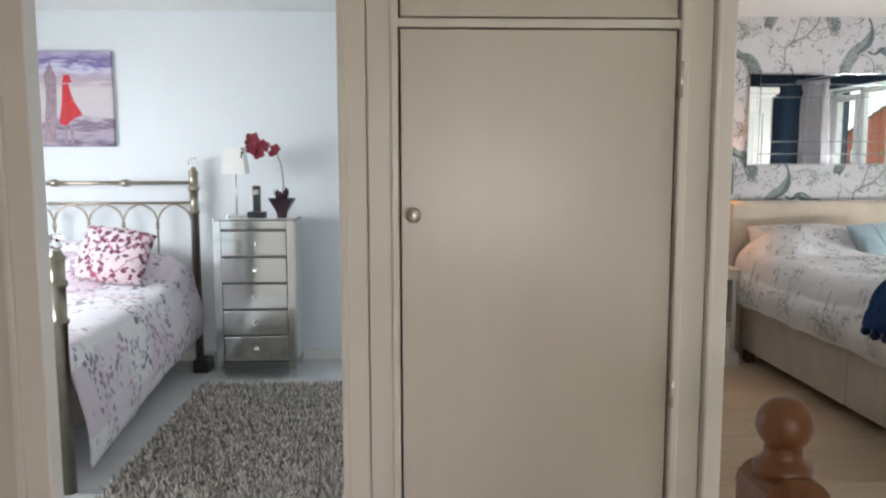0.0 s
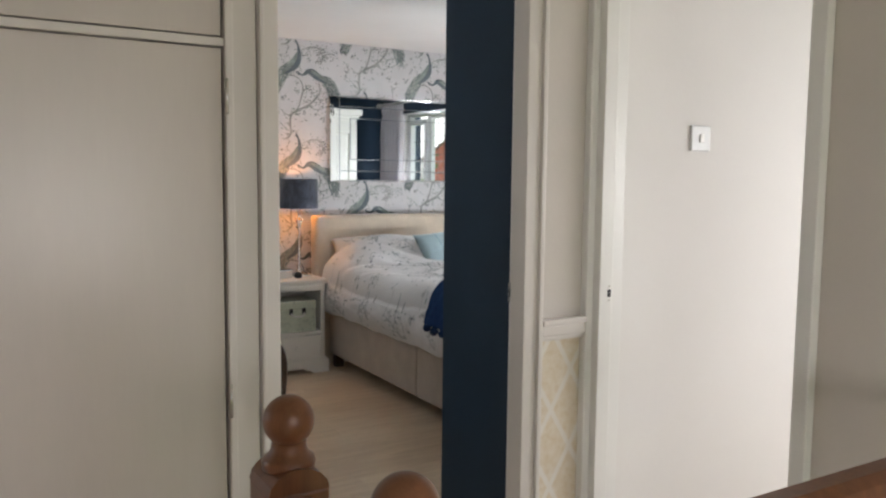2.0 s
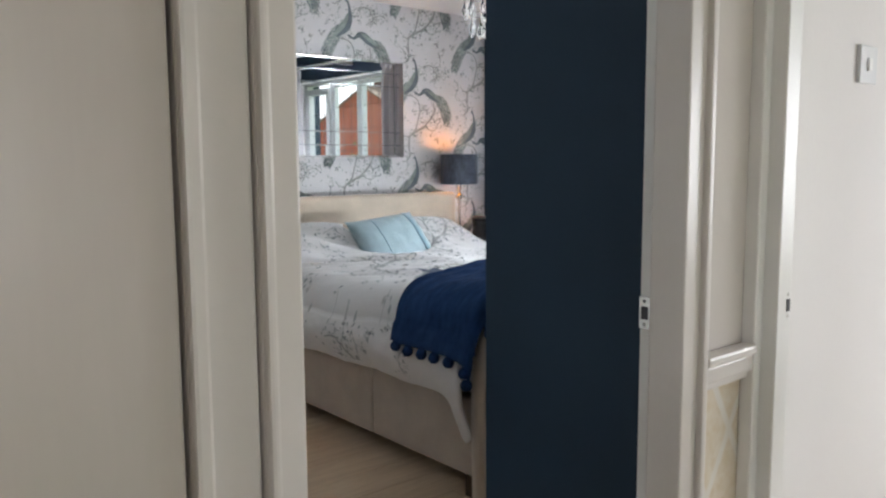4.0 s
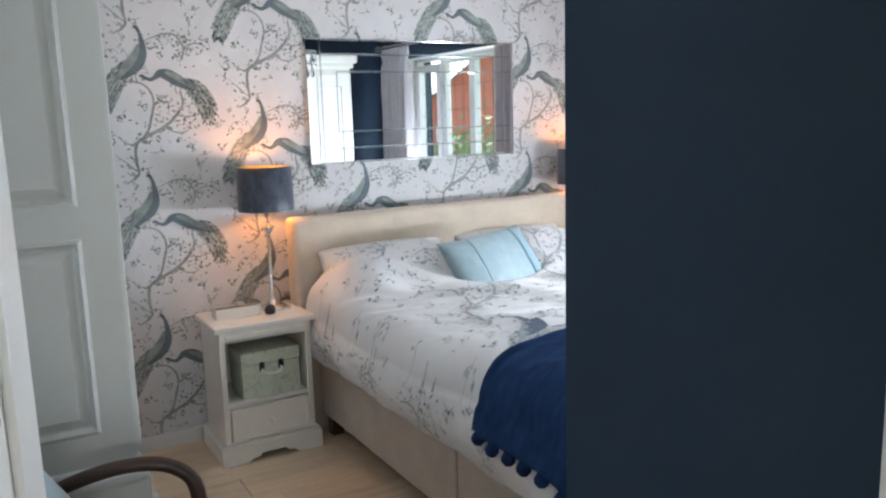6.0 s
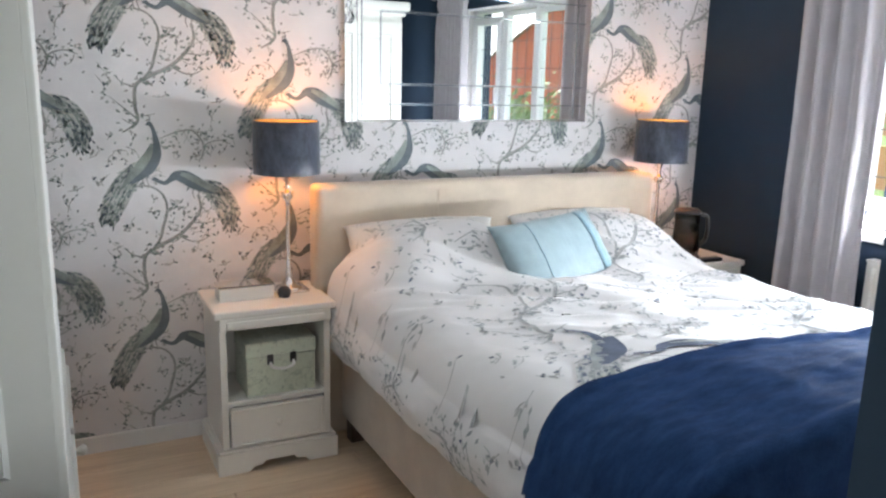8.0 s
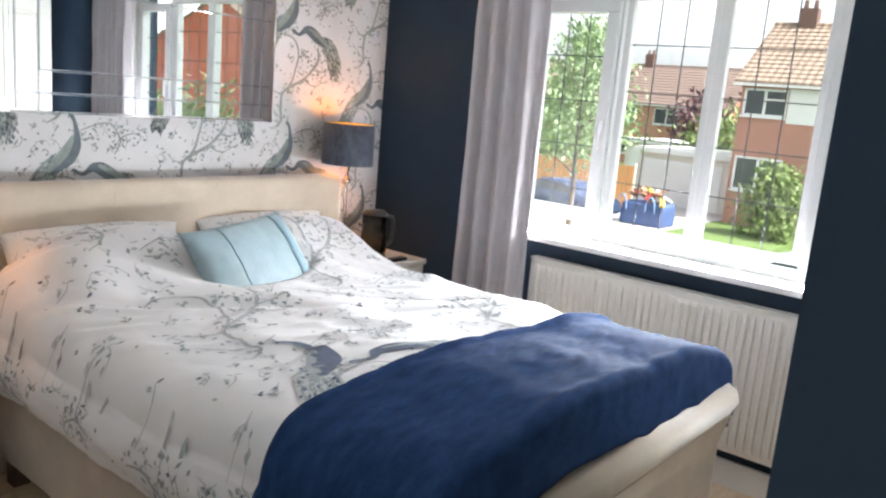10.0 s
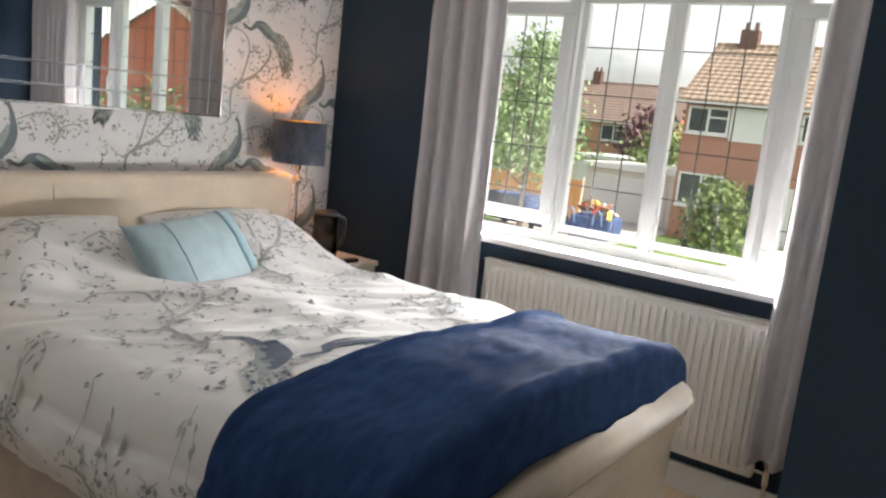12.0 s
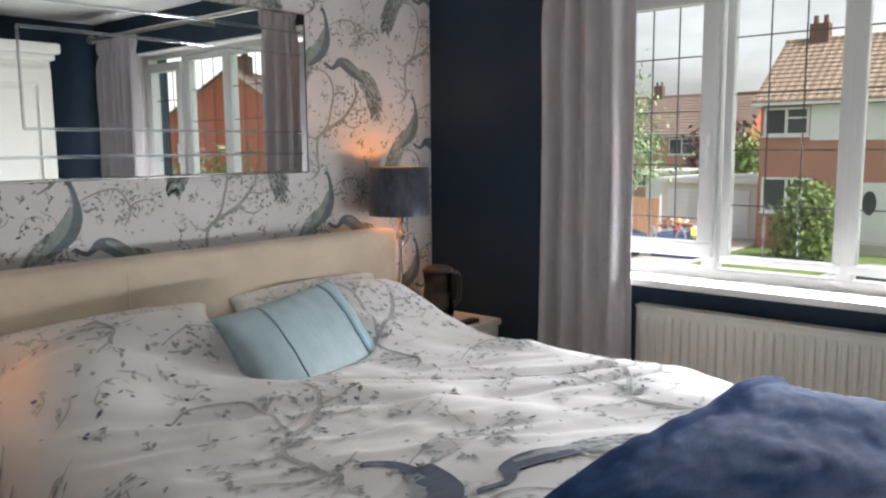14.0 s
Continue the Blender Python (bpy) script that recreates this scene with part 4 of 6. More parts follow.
ket = thing("water_jug", (4.09, 4.93, 0.645), "dark glass carafe standing on the bedside table", "jug")
SMOKE = glass("smoked_glass", (0.36, 0.37, 0.38), 0.05)
part("body", lathe([(0, 0.03), (0.066, 0.03), (0.070, 0.06), (0.060, 0.18), (0.064, 0.235), (0.060, 0.235), (0.056, 0.18), (0.064, 0.06), (0, 0.036)], 28), SMOKE, ket, "", True)
part("base", lathe([(0, 0), (0.075, 0.0), (0.075, 0.022), (0.066, 0.03), (0, 0.03)], 28), BLACK, ket, "black base", True)
part("lid", lathe([(0, 0.262), (0.05, 0.258), (0.066, 0.245), (0.066, 0.235), (0, 0.235)], 28), BLACK, ket, "black lid", True)
part("handle", tube([(0.06, -0.02, 0.23), (0.105, -0.03, 0.21), (0.105, -0.03, 0.11), (0.066, -0.02, 0.07)], 0.010, 8), BLACK, ket, "", True)
rem = thing("remote_control", (4.17, 4.85, 0.645), "black remote control on the bedside table", "remote control")
part("case", box(-0.08, 0.08, -0.022, 0.022, 0.0, 0.018, 0.006), BLACK, rem)

# ---- mirror over the bed ----
mir = thing("wall_mirror", (3.04, 5.26, 1.62), "wide silver-bordered mirror hanging above the bed headboard", "mirror")
MW, MH = 0.622, 0.305
part("backing", box(-MW + 0.004, MW - 0.004, -0.012, 0.0, -MH + 0.004, MH - 0.004), BLACK, mir)
part("glass", box(-MW + 0.056, MW - 0.056, -0.020, -0.012, -MH + 0.004, MH - 0.004), MIRROR, mir)
for s in (-1, 1):
    bm = bmesh.new()
    v = [bm.verts.new(p) for p in ((s * MW, -0.0185, -MH), (s * (MW - 0.055), -0.020, -MH), (s * (MW - 0.055), -0.020, MH), (s * MW, -0.0185, MH), (s * MW, 0.0, -MH), (s * MW, 0.0, MH), (s * (MW - 0.055), 0.0, -MH), (s * (MW - 0.055), 0.0, MH))]
    for f in ((0, 1, 2, 3), (0, 3, 5, 4), (1, 0, 4, 6), (3, 2, 7, 5)):
        bm.faces.new([v[k] for k in f])
    part("side_bevel", bm, MIRROR, mir, "bevelled mirror edge")
for z in (-0.235, -0.150, 0.150, 0.235):
    part("silver_strip", box(-MW + (0.075 if abs(z) > 0.2 else 0.16), MW - (0.03 if abs(z) > 0.2 else 0.03), -0.0235, -0.020, z - 0.0045, z + 0.0045, 0.001), BEVEL, mir, "raised silver strip")
for x in (-MW + 0.075, -MW + 0.16, MW - 0.075):
    part("silver_strip", box(x - 0.0035, x + 0.0035, -0.0238, -0.020, -MH + 0.01 if abs(x) > 0.5 else -0.15, MH - 0.01 if abs(x) > 0.5 else 0.15, 0.001), BEVEL, mir, "raised silver strip")
bm = bmesh.new()
for a in ((-MW, MW, -0.022, 0.0, -MH - 0.006, -MH), (-MW, MW, -0.022, 0.0, MH, MH + 0.006)):
    box(*a, 0.002, bm)
part("edge_trim", bm, CHROME, mir)

# ---- wardrobes ----


def raised_panel(u0, u1, z0, z1):
    """A fielded panel in a moulded frame on the plane y = 0, facing -y."""
    bm = bmesh.new()
    rings = [(0.0, 0.0), (0.010, -0.006), (0.020, 0.010), (0.026, 0.010), (0.050, -0.003), (0.052, -0.003)]
    last = None
    for inset, d in rings:
        ring = [bm.verts.new(p) for p in ((u0 + inset, d, z0 + inset), (u1 - inset, d, z0 + inset), (u1 - inset, d, z1 - inset), (u0 + inset, d, z1 - inset))]
        if last:
            for k in range(4):
                bm.faces.new((last[k], last[(k + 1) % 4], ring[(k + 1) % 4], ring[k]))
        last = ring
    bm.faces.new(last)
    return bm


def framed_panels(x0, x1, z0, z1, panels):
    """A flat board with holes filled by fielded panels, facing -y at y = 0."""
    bm = bmesh.new()
    a0, a1 = panels[0][0], panels[0][1]
    box(x0, a0, 0.0, 0.022, z0, z1, 0, bm)
    box(a1, x1, 0.0, 0.022, z0, z1, 0, bm)
    edges = [z0]
    for p in panels:
        edges += [p[2], p[3]]
    edges.append(z1)
    for lo, hi in zip(edges[0::2], edges[1::2]):
        box(a0, a1, 0.0, 0.022, lo, hi, 0, bm)
    return bm


# tall wardrobe on the side wall, its panelled end towards the door
w1 = thing("wardrobe", (0.93, 3.60, 0.0), "tall pale grey painted wardrobe with panelled end and a drawer base", "wardrobe")
PANELS = [(-0.035, 0.250, 0.745, 1.255), (-0.035, 0.250, 1.335, 2.03)]
end = part("end_frame", framed_panels(-0.125, 0.330, 0.66, 2.12, PANELS), WARD, w1)
for p in PANELS:
    part("fielded_panel", raised_panel(*p), WARD, end)
part("carcass", box(-0.125, 0.328, 0.022, 1.10, 0.66, 2.12, 0.002), WARD, w1)
bm = box(-0.127, 0.345, -0.014, 1.115, 0.625, 0.66, 0.010)
box(-0.127, 0.355, -0.024, 1.125, 0.600, 0.627, 0.010, bm)
part("waist_moulding", bm, WARD, w1)
part("drawer_base", box(-0.127, 0.350, -0.018, 1.12, 0.085, 0.600, 0.004), WARD, w1)
part("plinth", box(-0.127, 0.362, -0.030, 1.13, 0.0, 0.085, 0.006), WARD, w1)
for y0, y1 in ((0.03, 0.53), (0.57, 1.07)):
    for z0, z1 in ((0.11, 0.33), (0.36, 0.585)):
        dr = part("drawer", box(0.350, 0.364, y0, y1, z0, z1, 0.004), WARD, w1)
        part("knob", lathe([(0, 0.030), (0.012, 0.028), (0.016, 0.018), (0.008, 0.006), (0.010, 0.0)], 14, (0.363, y0 + 0.10, (z0 + z1) / 2), None, "x"), WARD, dr, "round painted knob", True)
    part("door", box(0.328, 0.346, y0 - 0.02, y1 + 0.02, 0.67, 2.10, 0.004), WARD, w1)
bm = box(-0.128, 0.375, -0.035, 1.15, 2.12, 2.16, 0.012)
box(-0.128, 0.40, -0.06, 1.17, 2.16, 2.20, 0.012, bm)
part("cornice", bm, WARD, w1)

# white wardrobe on the navy wall, seen in the mirror
w2 = thing("wardrobe", (3.40, 2.43, 0.0), "white painted two-door wardrobe with a moulded cornice against the navy wall", "wardrobe", "", 180.0)
IVORY = plain("ivory_satin_paint", (0.80, 0.79, 0.74), 0.4, 0, 0.02, 4, 0.05, 60)
part("carcass", box(-0.50, 0.50, 0.02, 0.47, 0.09, 1.98, 0.003), IVORY, w2)
for s in (-1, 1):
    x0, x1 = (-0.495, -0.003) if s < 0 else (0.003, 0.495)
    two = [(x0 + 0.08, x1 - 0.08, 0.22, 0.90), (x0 + 0.08, x1 - 0.08, 1.00, 1.84)]
    d = part("door", framed_panels(x0, x1, 0.12, 1.93, two), IVORY, w2)
    for p in two:
        part("fielded_panel", raised_panel(*p), IVORY, d)
    part("knob", lathe([(0, -0.03), (0.013, -0.028), (0.016, -0.018), (0.007, -0.006), (0.009, 0.004)], 14, (s * 0.045, 0, 0.98), None, "y"), IVORY, d, "", True)
bm = box(-0.52, 0.52, -0.02, 0.47, 1.98, 2.02, 0.01)
box(-0.55, 0.55, -0.05, 0.47, 2.02, 2.09, 0.02, bm)
part("cornice", bm, IVORY, w2)
part("plinth", box(-0.51, 0.51, 0.0, 0.47, 0.0, 0.09, 0.004), IVORY, w2)

# ---- armchair behind the door ----
ch = thing("armchair", (1.0, 3.22, 0.0), "dark bentwood armchair with a black slatted back", "armchair", "", 76.0)
for s in (-1, 1):
    x = 0.27 if s > 0 else -0.27
    part("arm", tube([(x - 0.03 * s, 0.115, 0.60), (x, 0.03, 0.66), (x, -0.13, 0.705), (x + 0.005 * s, -0.26, 0.685), (x, -0.315, 0.59), (x - 0.01 * s, -0.29, 0.30), (x - 0.01 * s, -0.27, 0.0)], 0.019, 10), DARKWOOD, ch, "curved bentwood arm", True)
    part("back_leg", tube([(x - 0.03 * s, 0.16, 0.0), (x - 0.03 * s, 0.09, 0.42), (x - 0.035 * s, 0.155, 0.93)], 0.017, 8), DARKWOOD, ch, "", True)
part("seat", box(-0.25, 0.25, -0.26, 0.10, 0.38, 0.43, 0.015, None, 3), DARKWOOD, ch)
part("top_rail", tube([(-0.245, 0.155, 0.925), (0.0, 0.175, 0.94), (0.245, 0.155, 0.925)], 0.017, 8), DARKWOOD, ch, "", True)
for k in range(19):
    x = -0.22 + 0.0245 * k
    part("back_slat", tube([(x, 0.085, 0.43), (x * 1.02, 0.118, 0.70), (x * 1.04, 0.162, 0.925)], 0.0055, 6), BLACK, ch, "", True)
for z, y in ((0.60, 0.10), (0.78, 0.128)):
    part("cross_cord", tube([(-0.24, y, z), (0, y + 0.01, z), (0.24, y, z)], 0.004, 6), BLACK, ch, "", True)
pillow("cushion", (1.03, 3.17, 0.69), 0.40, 0.40, 0.12, BLUE, "duck-egg blue cushion standing on the armchair", pose(0, 0, 0, 0, 0, 90) @ pose(0, 0, 0, 68, 0, 0) @ pose(0, 0, 0, 0, 0, 30))

# ---- chandelier ----
cd = thing("chandelier", (2.90, 3.585, H), "small crystal chandelier hanging from the ceiling", "chandelier")
part("ceiling_rose", lathe([(0, 0.0), (0.05, 0.0), (0.045, -0.02), (0, -0.03)], 20), CHROME, cd, "", True)
part("rod", lathe([(0, -0.02), (0.005, -0.02), (0.005, -0.30), (0, -0.30)], 8), CHROME, cd, "", True)
bm = bmesh.new()
for rr, z in ((0.12, -0.30), (0.09, -0.38)):
    tube([(rr * math.cos(a * math.pi / 8), rr * math.sin(a * math.pi / 8), z) for a in range(17)], 0.004, 6, bm)
for k in range(4):
    a = k * math.pi / 2
    tube([(0, 0, -0.29), (0.12 * math.cos(a), 0.12 * math.sin(a), -0.30), (0.09 * math.cos(a), 0.09 * math.sin(a), -0.38)], 0.003, 6, bm)
part("ring_frame", bm, CHROME, cd, "", True)
for rr, z, n in ((0.12, -0.30, 12), (0.09, -0.38, 9), (0.04, -0.39, 5)):
    for k in range(n):
        a = 2 * math.pi * k / n
        part("crystal_drop", lathe([(0, 0), (0.004, -0.012), (0.004, -0.03), (0.017, -0.068), (0.010, -0.092), (0, -0.10)], 6, (rr * math.cos(a), rr * math.sin(a), z)), CLEAR, cd)

# ---- landing balustrade ----


def newel(at, label):
    t = thing("newel_post", at, label, "newel post", "newel posts")
    w = 0.042
    part("post", box(-w, w, -w, w, 0.0, 0.936, 0.004), MAHOG, t)
    cap = bmesh.new()
    out = [(-w, 0.0)] + [(-w + w * (1 - math.cos(a)), 0.032 * math.sin(a)) for a in (0.4, 0.8, 1.2, 1.5708)] + [(w - w * (1 - math.cos(a)), 0.032 * math.sin(a)) for a in (1.2, 0.8, 0.4)] + [(w, 0.0)]
    prism([(u, 0.936 + v) for u, v in out], 2 * w, "y", -w, cap)
    part("cap", cap, MAHOG, t)
    part("neck", lathe([(0, 0.950), (0.035, 0.958), (0.0365, 0.968), (0.034, 0.974), (0.027, 0.979), (0.024, 0.986), (0.023, 0.996), (0, 1.000)], 28), MAHOG, t, "", True)
    part("ball", lathe([(0.0345 * math.sin(math.pi * k / 18), 1.023 - 0.0345 * math.cos(math.pi * k / 18)) for k in range(19)], 32), MAHOG, t, "polished ball finial", True)
    part("recess", box(-w - 0.0015, -w + 0.001, -0.016, 0.016, 0.25, 0.905, 0.0004), MAHOG, t)
    return t


newel((0.551, 0.845, 0.0), "varnished red-brown newel post with a ball finial")
newel((0.547, 0.500, 0.010), "varnished red-brown newel post with a ball finial")


def handrail(name, a, b, label):
    t = thing(name, ((a[0] + b[0]) / 2, (a[1] + b[1]) / 2, 0.0), label, "handrail")
    run_x = abs(a[0] - b[0]) > abs(a[1] - b[1])
    ln = max(abs(a[0] - b[0]), abs(a[1] - b[1])) / 2
    out = [(-0.030, 0.886), (-0.034, 0.901), (-0.030, 0.918), (-0.014, 0.929), (0.014, 0.929), (0.030, 0.918), (0.034, 0.901), (0.030, 0.886), (0.020, 0.876), (-0.020, 0.876)]
    part("rail", prism(out, 2 * ln, "x" if run_x else "y", -ln), MAHOG, t)
    n = max(2, int(2 * ln / 0.12))
    for k in range(n):
        d = -ln + 2 * ln * (k + 0.5) / n
        part("baluster", lathe([(0, 0.0), (0.017, 0.0), (0.017, 0.12), (0.010, 0.15), (0.017, 0.30), (0.012, 0.45), (0.017, 0.60), (0.010, 0.72), (0.017, 0.75), (0.017, 0.880), (0, 0.880)], 12, (d, 0, 0) if run_x else (0, d, 0)), MAHOG, t, "", True)
    return t


handrail("handrail", (0.551, 0.809), (0.551, 0.536), "short varnished handrail between two newel posts")
handrail("handrail", (0.583, 0.50), (1.914, 0.50), "varnished landing handrail with turned balusters above the stairwell")

# ---- small bedroom ----
rug = thing("shaggy_rug", (-0.72, 3.55, 0.0), "grey shaggy pile rug on the carpet", "rug")
SHAG = plain("shaggy_grey_wool", (0.40, 0.36, 0.32), 0.95, 0, 0.55, 22, 0.8, 160, 0.3)
part("backing", box(-0.42, 1.0, -1.0, 0.95, 0.0, 0.012), SHAG, rug)
rng = np.random.default_rng(5)
verts, faces = [], []
for k in range(26000):
    x, y = rng.uniform(-0.42, 0.55), rng.uniform(-1.0, 0.95)
    a, ln, ht = rng.uniform(0, 6.283), rng.uniform(0.012, 0.032), rng.uniform(0.018, 0.042)
    w = 0.0035
    dx, dy = math.cos(a), math.sin(a)
    i = len(verts)
    verts += [(x - dy * w, y + dx * w, 0.010), (x + dy * w, y - dx * w, 0.010), (x + dx * ln + dy * w * 0.7, y + dy * ln - dx * w * 0.7, 0.010 + ht), (x + dx * ln - dy * w * 0.7, y + dy * ln + dx * w * 0.7, 0.010 + ht)]
    faces.append((i, i + 1, i + 2, i + 3))
me = bpy.data.meshes.new("pile")
me.from_pydata(verts, [], faces)
pm, pnt, pb = nodes_of("wool_tufts")
gi = pnt.nodes.new("ShaderNodeNewGeometry")
pnt.links.new(ramp(pnt, gi.outputs["Random Per Island"], [(0.0, (0.14, 0.125, 0.11)), (0.45, (0.46, 0.42, 0.38)), (1.0, (0.86, 0.81, 0.75))]), pb.inputs["Base Color"])
pb.inputs["Roughness"].default_value = 0.95
me.materials.append(pm)
pile = new("pile", me)
pile.parent = rug
pile["kind"] = "stuff"

mb = thing("metal_bed", (-1.96, 4.10, 0.0), "antique brass metal bed with hooped headboard and crystal finials", "bed")
MX, MY = -2.05, 4.10


def bed_post(name, x, y, h):
    prof = [(1.35 * r_, z_) for r_, z_ in ((0, 0.0), (0.020, 0.0), (0.020, h - 0.30), (0.026, h - 0.295), (0.026, h - 0.28), (0.020, h - 0.275), (0.020, h - 0.15), (0.027, h - 0.145), (0.027, h - 0.125), (0.021, h - 0.12), (0.021, h - 0.04), (0.026, h - 0.03), (0.016, h - 0.012), (0.014, h), (0, h))]
    p = part(name, lathe(prof, 20, (x - MX, y - MY, 0)), BRASS, mb, "", True)
    part("finial", lathe([(0, h), (0.014, h + 0.002), (0.030, h + 0.020), (0.034, h + 0.036), (0.028, h + 0.054), (0.012, h + 0.066), (0, h + 0.068)], 9, (x - MX, y - MY, 0)), CLEAR, p, "faceted crystal finial")


for x in (-1.395, -2.72):
    bed_post("head_post", x, 5.10, 1.30)
    bed_post("foot_post", x, 3.06, 1.00)
for z, y in ((1.205, 5.10), (1.075, 5.10)):
    bm = tube([(-2.72 - MX, y - MY, z), (-1.395 - MX, y - MY, z)], 0.012 if z > 1.1 else 0.009, 10)
    if z > 1.1:
        for x in (-1.83, -2.28):
            join(bm, lathe([(0, -0.05), (0.014, -0.045), (0.014, -0.03), (0.024, -0.015), (0.024, 0.015), (0.014, 0.03), (0.014, 0.045), (0, 0.05)], 12, (x - MX, y - MY, z), None, "x"))
    part("head_rail", bm, BRASS, mb, "", True)
part("foot_rail", tube([(-2.72 - MX, 3.06 - MY, 0.70), (-1.395 - MX, 3.06 - MY, 0.70)], 0.011, 10), BRASS, mb, "", True)
part("foot_rail", tube([(-2.72 - MX, 3.06 - MY, 0.28), (-1.395 - MX, 3.06 - MY, 0.28)], 0.014, 10), BRASS, mb, "", True)
for k in range(6):
    x0 = -1.415 - 0.22 * k
    pts = [(x0 - MX, 0, 0.96), (x0 - 0.03 - MX, 0, 1.025), (x0 - 0.11 - MX, 0, 1.065), (x0 - 0.19 - MX, 0, 1.025), (x0 - 0.22 - MX, 0, 0.96)]
    part("hoop", tube([(a, 5.10 - MY, c) for a, b, c in pts], 0.007, 8), BRASS, mb, "", True)
    bm = tube([(x0 - 0.22 - MX, 5.10 - MY, 0.96), (x0 - 0.22 - MX, 5.10 - MY, 0.30)], 0.007, 8)
    lathe([(0, 0.955), (0.012, 0.95), (0.012, 0.91), (0, 0.905)], 10, (x0 - 0.22 - MX, 5.10 - MY, 0), bm)
    part("spindle", bm, BRASS, mb, "", True)
part("bed_base", box(-2.68 - MX, -1.43 - MX, 3.10 - MY, 5.06 - MY, 0.22, 0.34), SKIRT, mb)
tagged(part("mattress", box(-2.61, -1.33, 3.10, 5.06, 0.34, 0.56, 0.04, None, 3), WHITE, None, "", True), "white mattress on the metal bed", "mattress")
LILAC, qnt, qb = nodes_of("lilac_floral_quilt")
qco = qnt.nodes.new("ShaderNodeTexCoord").outputs["Object"]
patch = qnt.nodes.new("ShaderNodeTexVoronoi")
patch.distance, patch.inputs["Scale"].default_value, patch.inputs["Randomness"].default_value = "CHEBYCHEV", 3.2, 0.35
qnt.links.new(qco, patch.inputs["Vector"])
qc = ramp(qnt, patch.outputs["Color"], [(0.30, (0.72, 0.70, 0.75)), (0.45, (0.77, 0.78, 0.79)), (0.58, (0.76, 0.74, 0.77)), (0.64, (0.62, 0.52, 0.60)), (0.75, (0.70, 0.64, 0.70))])
petal = qnt.nodes.new("ShaderNodeTexVoronoi")
petal.inputs["Scale"].default_value = 26
qnt.links.new(mixc(qnt, 0.06, qco, noise_tex(qnt, 18, 2, 0.6, qco).outputs["Color"], "ADD"), petal.inputs["Vector"])
spray = mixc(qnt, 1.0, ramp(qnt, petal.outputs["Distance"], [(0.34, (1, 1, 1)), (0.50, (0, 0, 0))]), ramp(qnt, noise_tex(qnt, 4.5, 3, 0.6, qco).outputs[0], [(0.46, (0, 0, 0)), (0.54, (1, 1, 1))]), "MULTIPLY")
qc = mixc(qnt, spray, qc, ramp(qnt, noise_tex(qnt, 7, 2, 0.5, qco).outputs[0], [(0.42, (0.17, 0.18, 0.24)), (0.58, (0.42, 0.28, 0.38))]))
qnt.links.new(qc, qb.inputs["Base Color"])
qb.inputs["Roughness"].default_value, qb.inputs["Sheen Weight"].default_value = 0.9, 0.2
bump(qnt, qb, noise_tex(qnt, 45, 3, 0.6, qco).outputs[0], 0.35, 0.004)


def quilt(u, v):
    y = 3.09 + 1.98 * v
    s = (u - 0.5) * 2
    a = abs(s)
    if a < 0.6:
        x = -1.97 + math.copysign(0.66 * math.sin(a / 0.6 * math.pi / 2), s)
        z = 0.615 - 0.06 * (a / 0.6) ** 4 + 0.17 * math.exp(-((y - 4.86) / 0.24) ** 2) * (1 - (a / 0.62) ** 4)
    else:
        f = (a - 0.6) / 0.4
        x = -1.97 + math.copysign(0.665 + 0.045 * math.sin(f * 2.4) + 0.010 * fbm(y * 5, f, 3), s)
        z = 0.555 - 0.47 * f + 0.06 * (y - 3.0) * f
        x += math.copysign(0.05 * f * max(0, 4.2 - y), s)
    z += 0.007 * fbm(x * 6, y * 5, 4.0)
    return (x, y, z)


q = part("quilt", grid(quilt, 70, 60), LILAC, None, "", True)
tagged(solid(q, 0.012, -1), "lilac and white floral patchwork quilt spread over the bed", "quilt")
ROSE = printed("rose_print_cotton", (0.66, 0.56, 0.59), (0.34, 0.06, 0.12), (0.13, 0.03, 0.08), 0.9, 0.2, 400, 0.14)
pillow("cushion", (-1.63, 4.55, 0.80), 0.43, 0.37, 0.14, ROSE, "white cushion with a crimson floral print leaning on the pillows", pose(0, 0, 0, 62, 8, -6))
pillow("pillow", (-1.95, 4.88, 0.70), 0.80, 0.42, 0.14, LILAC, "lilac pillow under the floral cushion", pose(0, 0, 0, 40, 0, 0))

# mirrored chest of drawers
# carcass colour kept dark so the gaps between the mirrored drawers read dark
POT_DARK = plain("dark_gap_carcass", (0.10, 0.10, 0.095), 0.4, 0.3, 0.15, 12, 0.1)
cs = thing("mirrored_chest", (-0.855, 4.72, 0.0), "narrow mirrored five-drawer chest with crystal knobs", "chest of drawers")
CW, CD, CH = 0.245, 0.38, 1.0
part("carcass", box(-CW + 0.006, CW - 0.006, 0.006, CD, 0.095, CH - 0.012, 0.003), POT_DARK, cs)
part("top", box(-CW, CW, -0.008, CD, CH - 0.012, CH, 0.003), MIRROR_OLD, cs)
for s in (-1, 1):
    part("side_panel", box(s * CW - 0.004, s * CW + 0.004, 0.012, CD - 0.006, 0.11, CH - 0.02, 0.002), MIRROR_OLD, cs)
    part("corner_strip", box(s * (CW - 0.024) - 0.022, s * (CW - 0.024) + 0.022, -0.004, 0.008, 0.095, CH - 0.014, 0.003), MIRROR_OLD, cs)
    for y in (0.02, CD - 0.03):
        part("foot", box(s * (CW - 0.026) - 0.022, s * (CW - 0.026) + 0.022, y - 0.02, y + 0.024, 0.0, 0.096, 0.003), MIRROR_OLD, cs)
part("top_strip", box(-CW + 0.048, CW - 0.048, -0.004, 0.008, CH - 0.066, CH - 0.016, 0.002), MIRROR_OLD, cs)
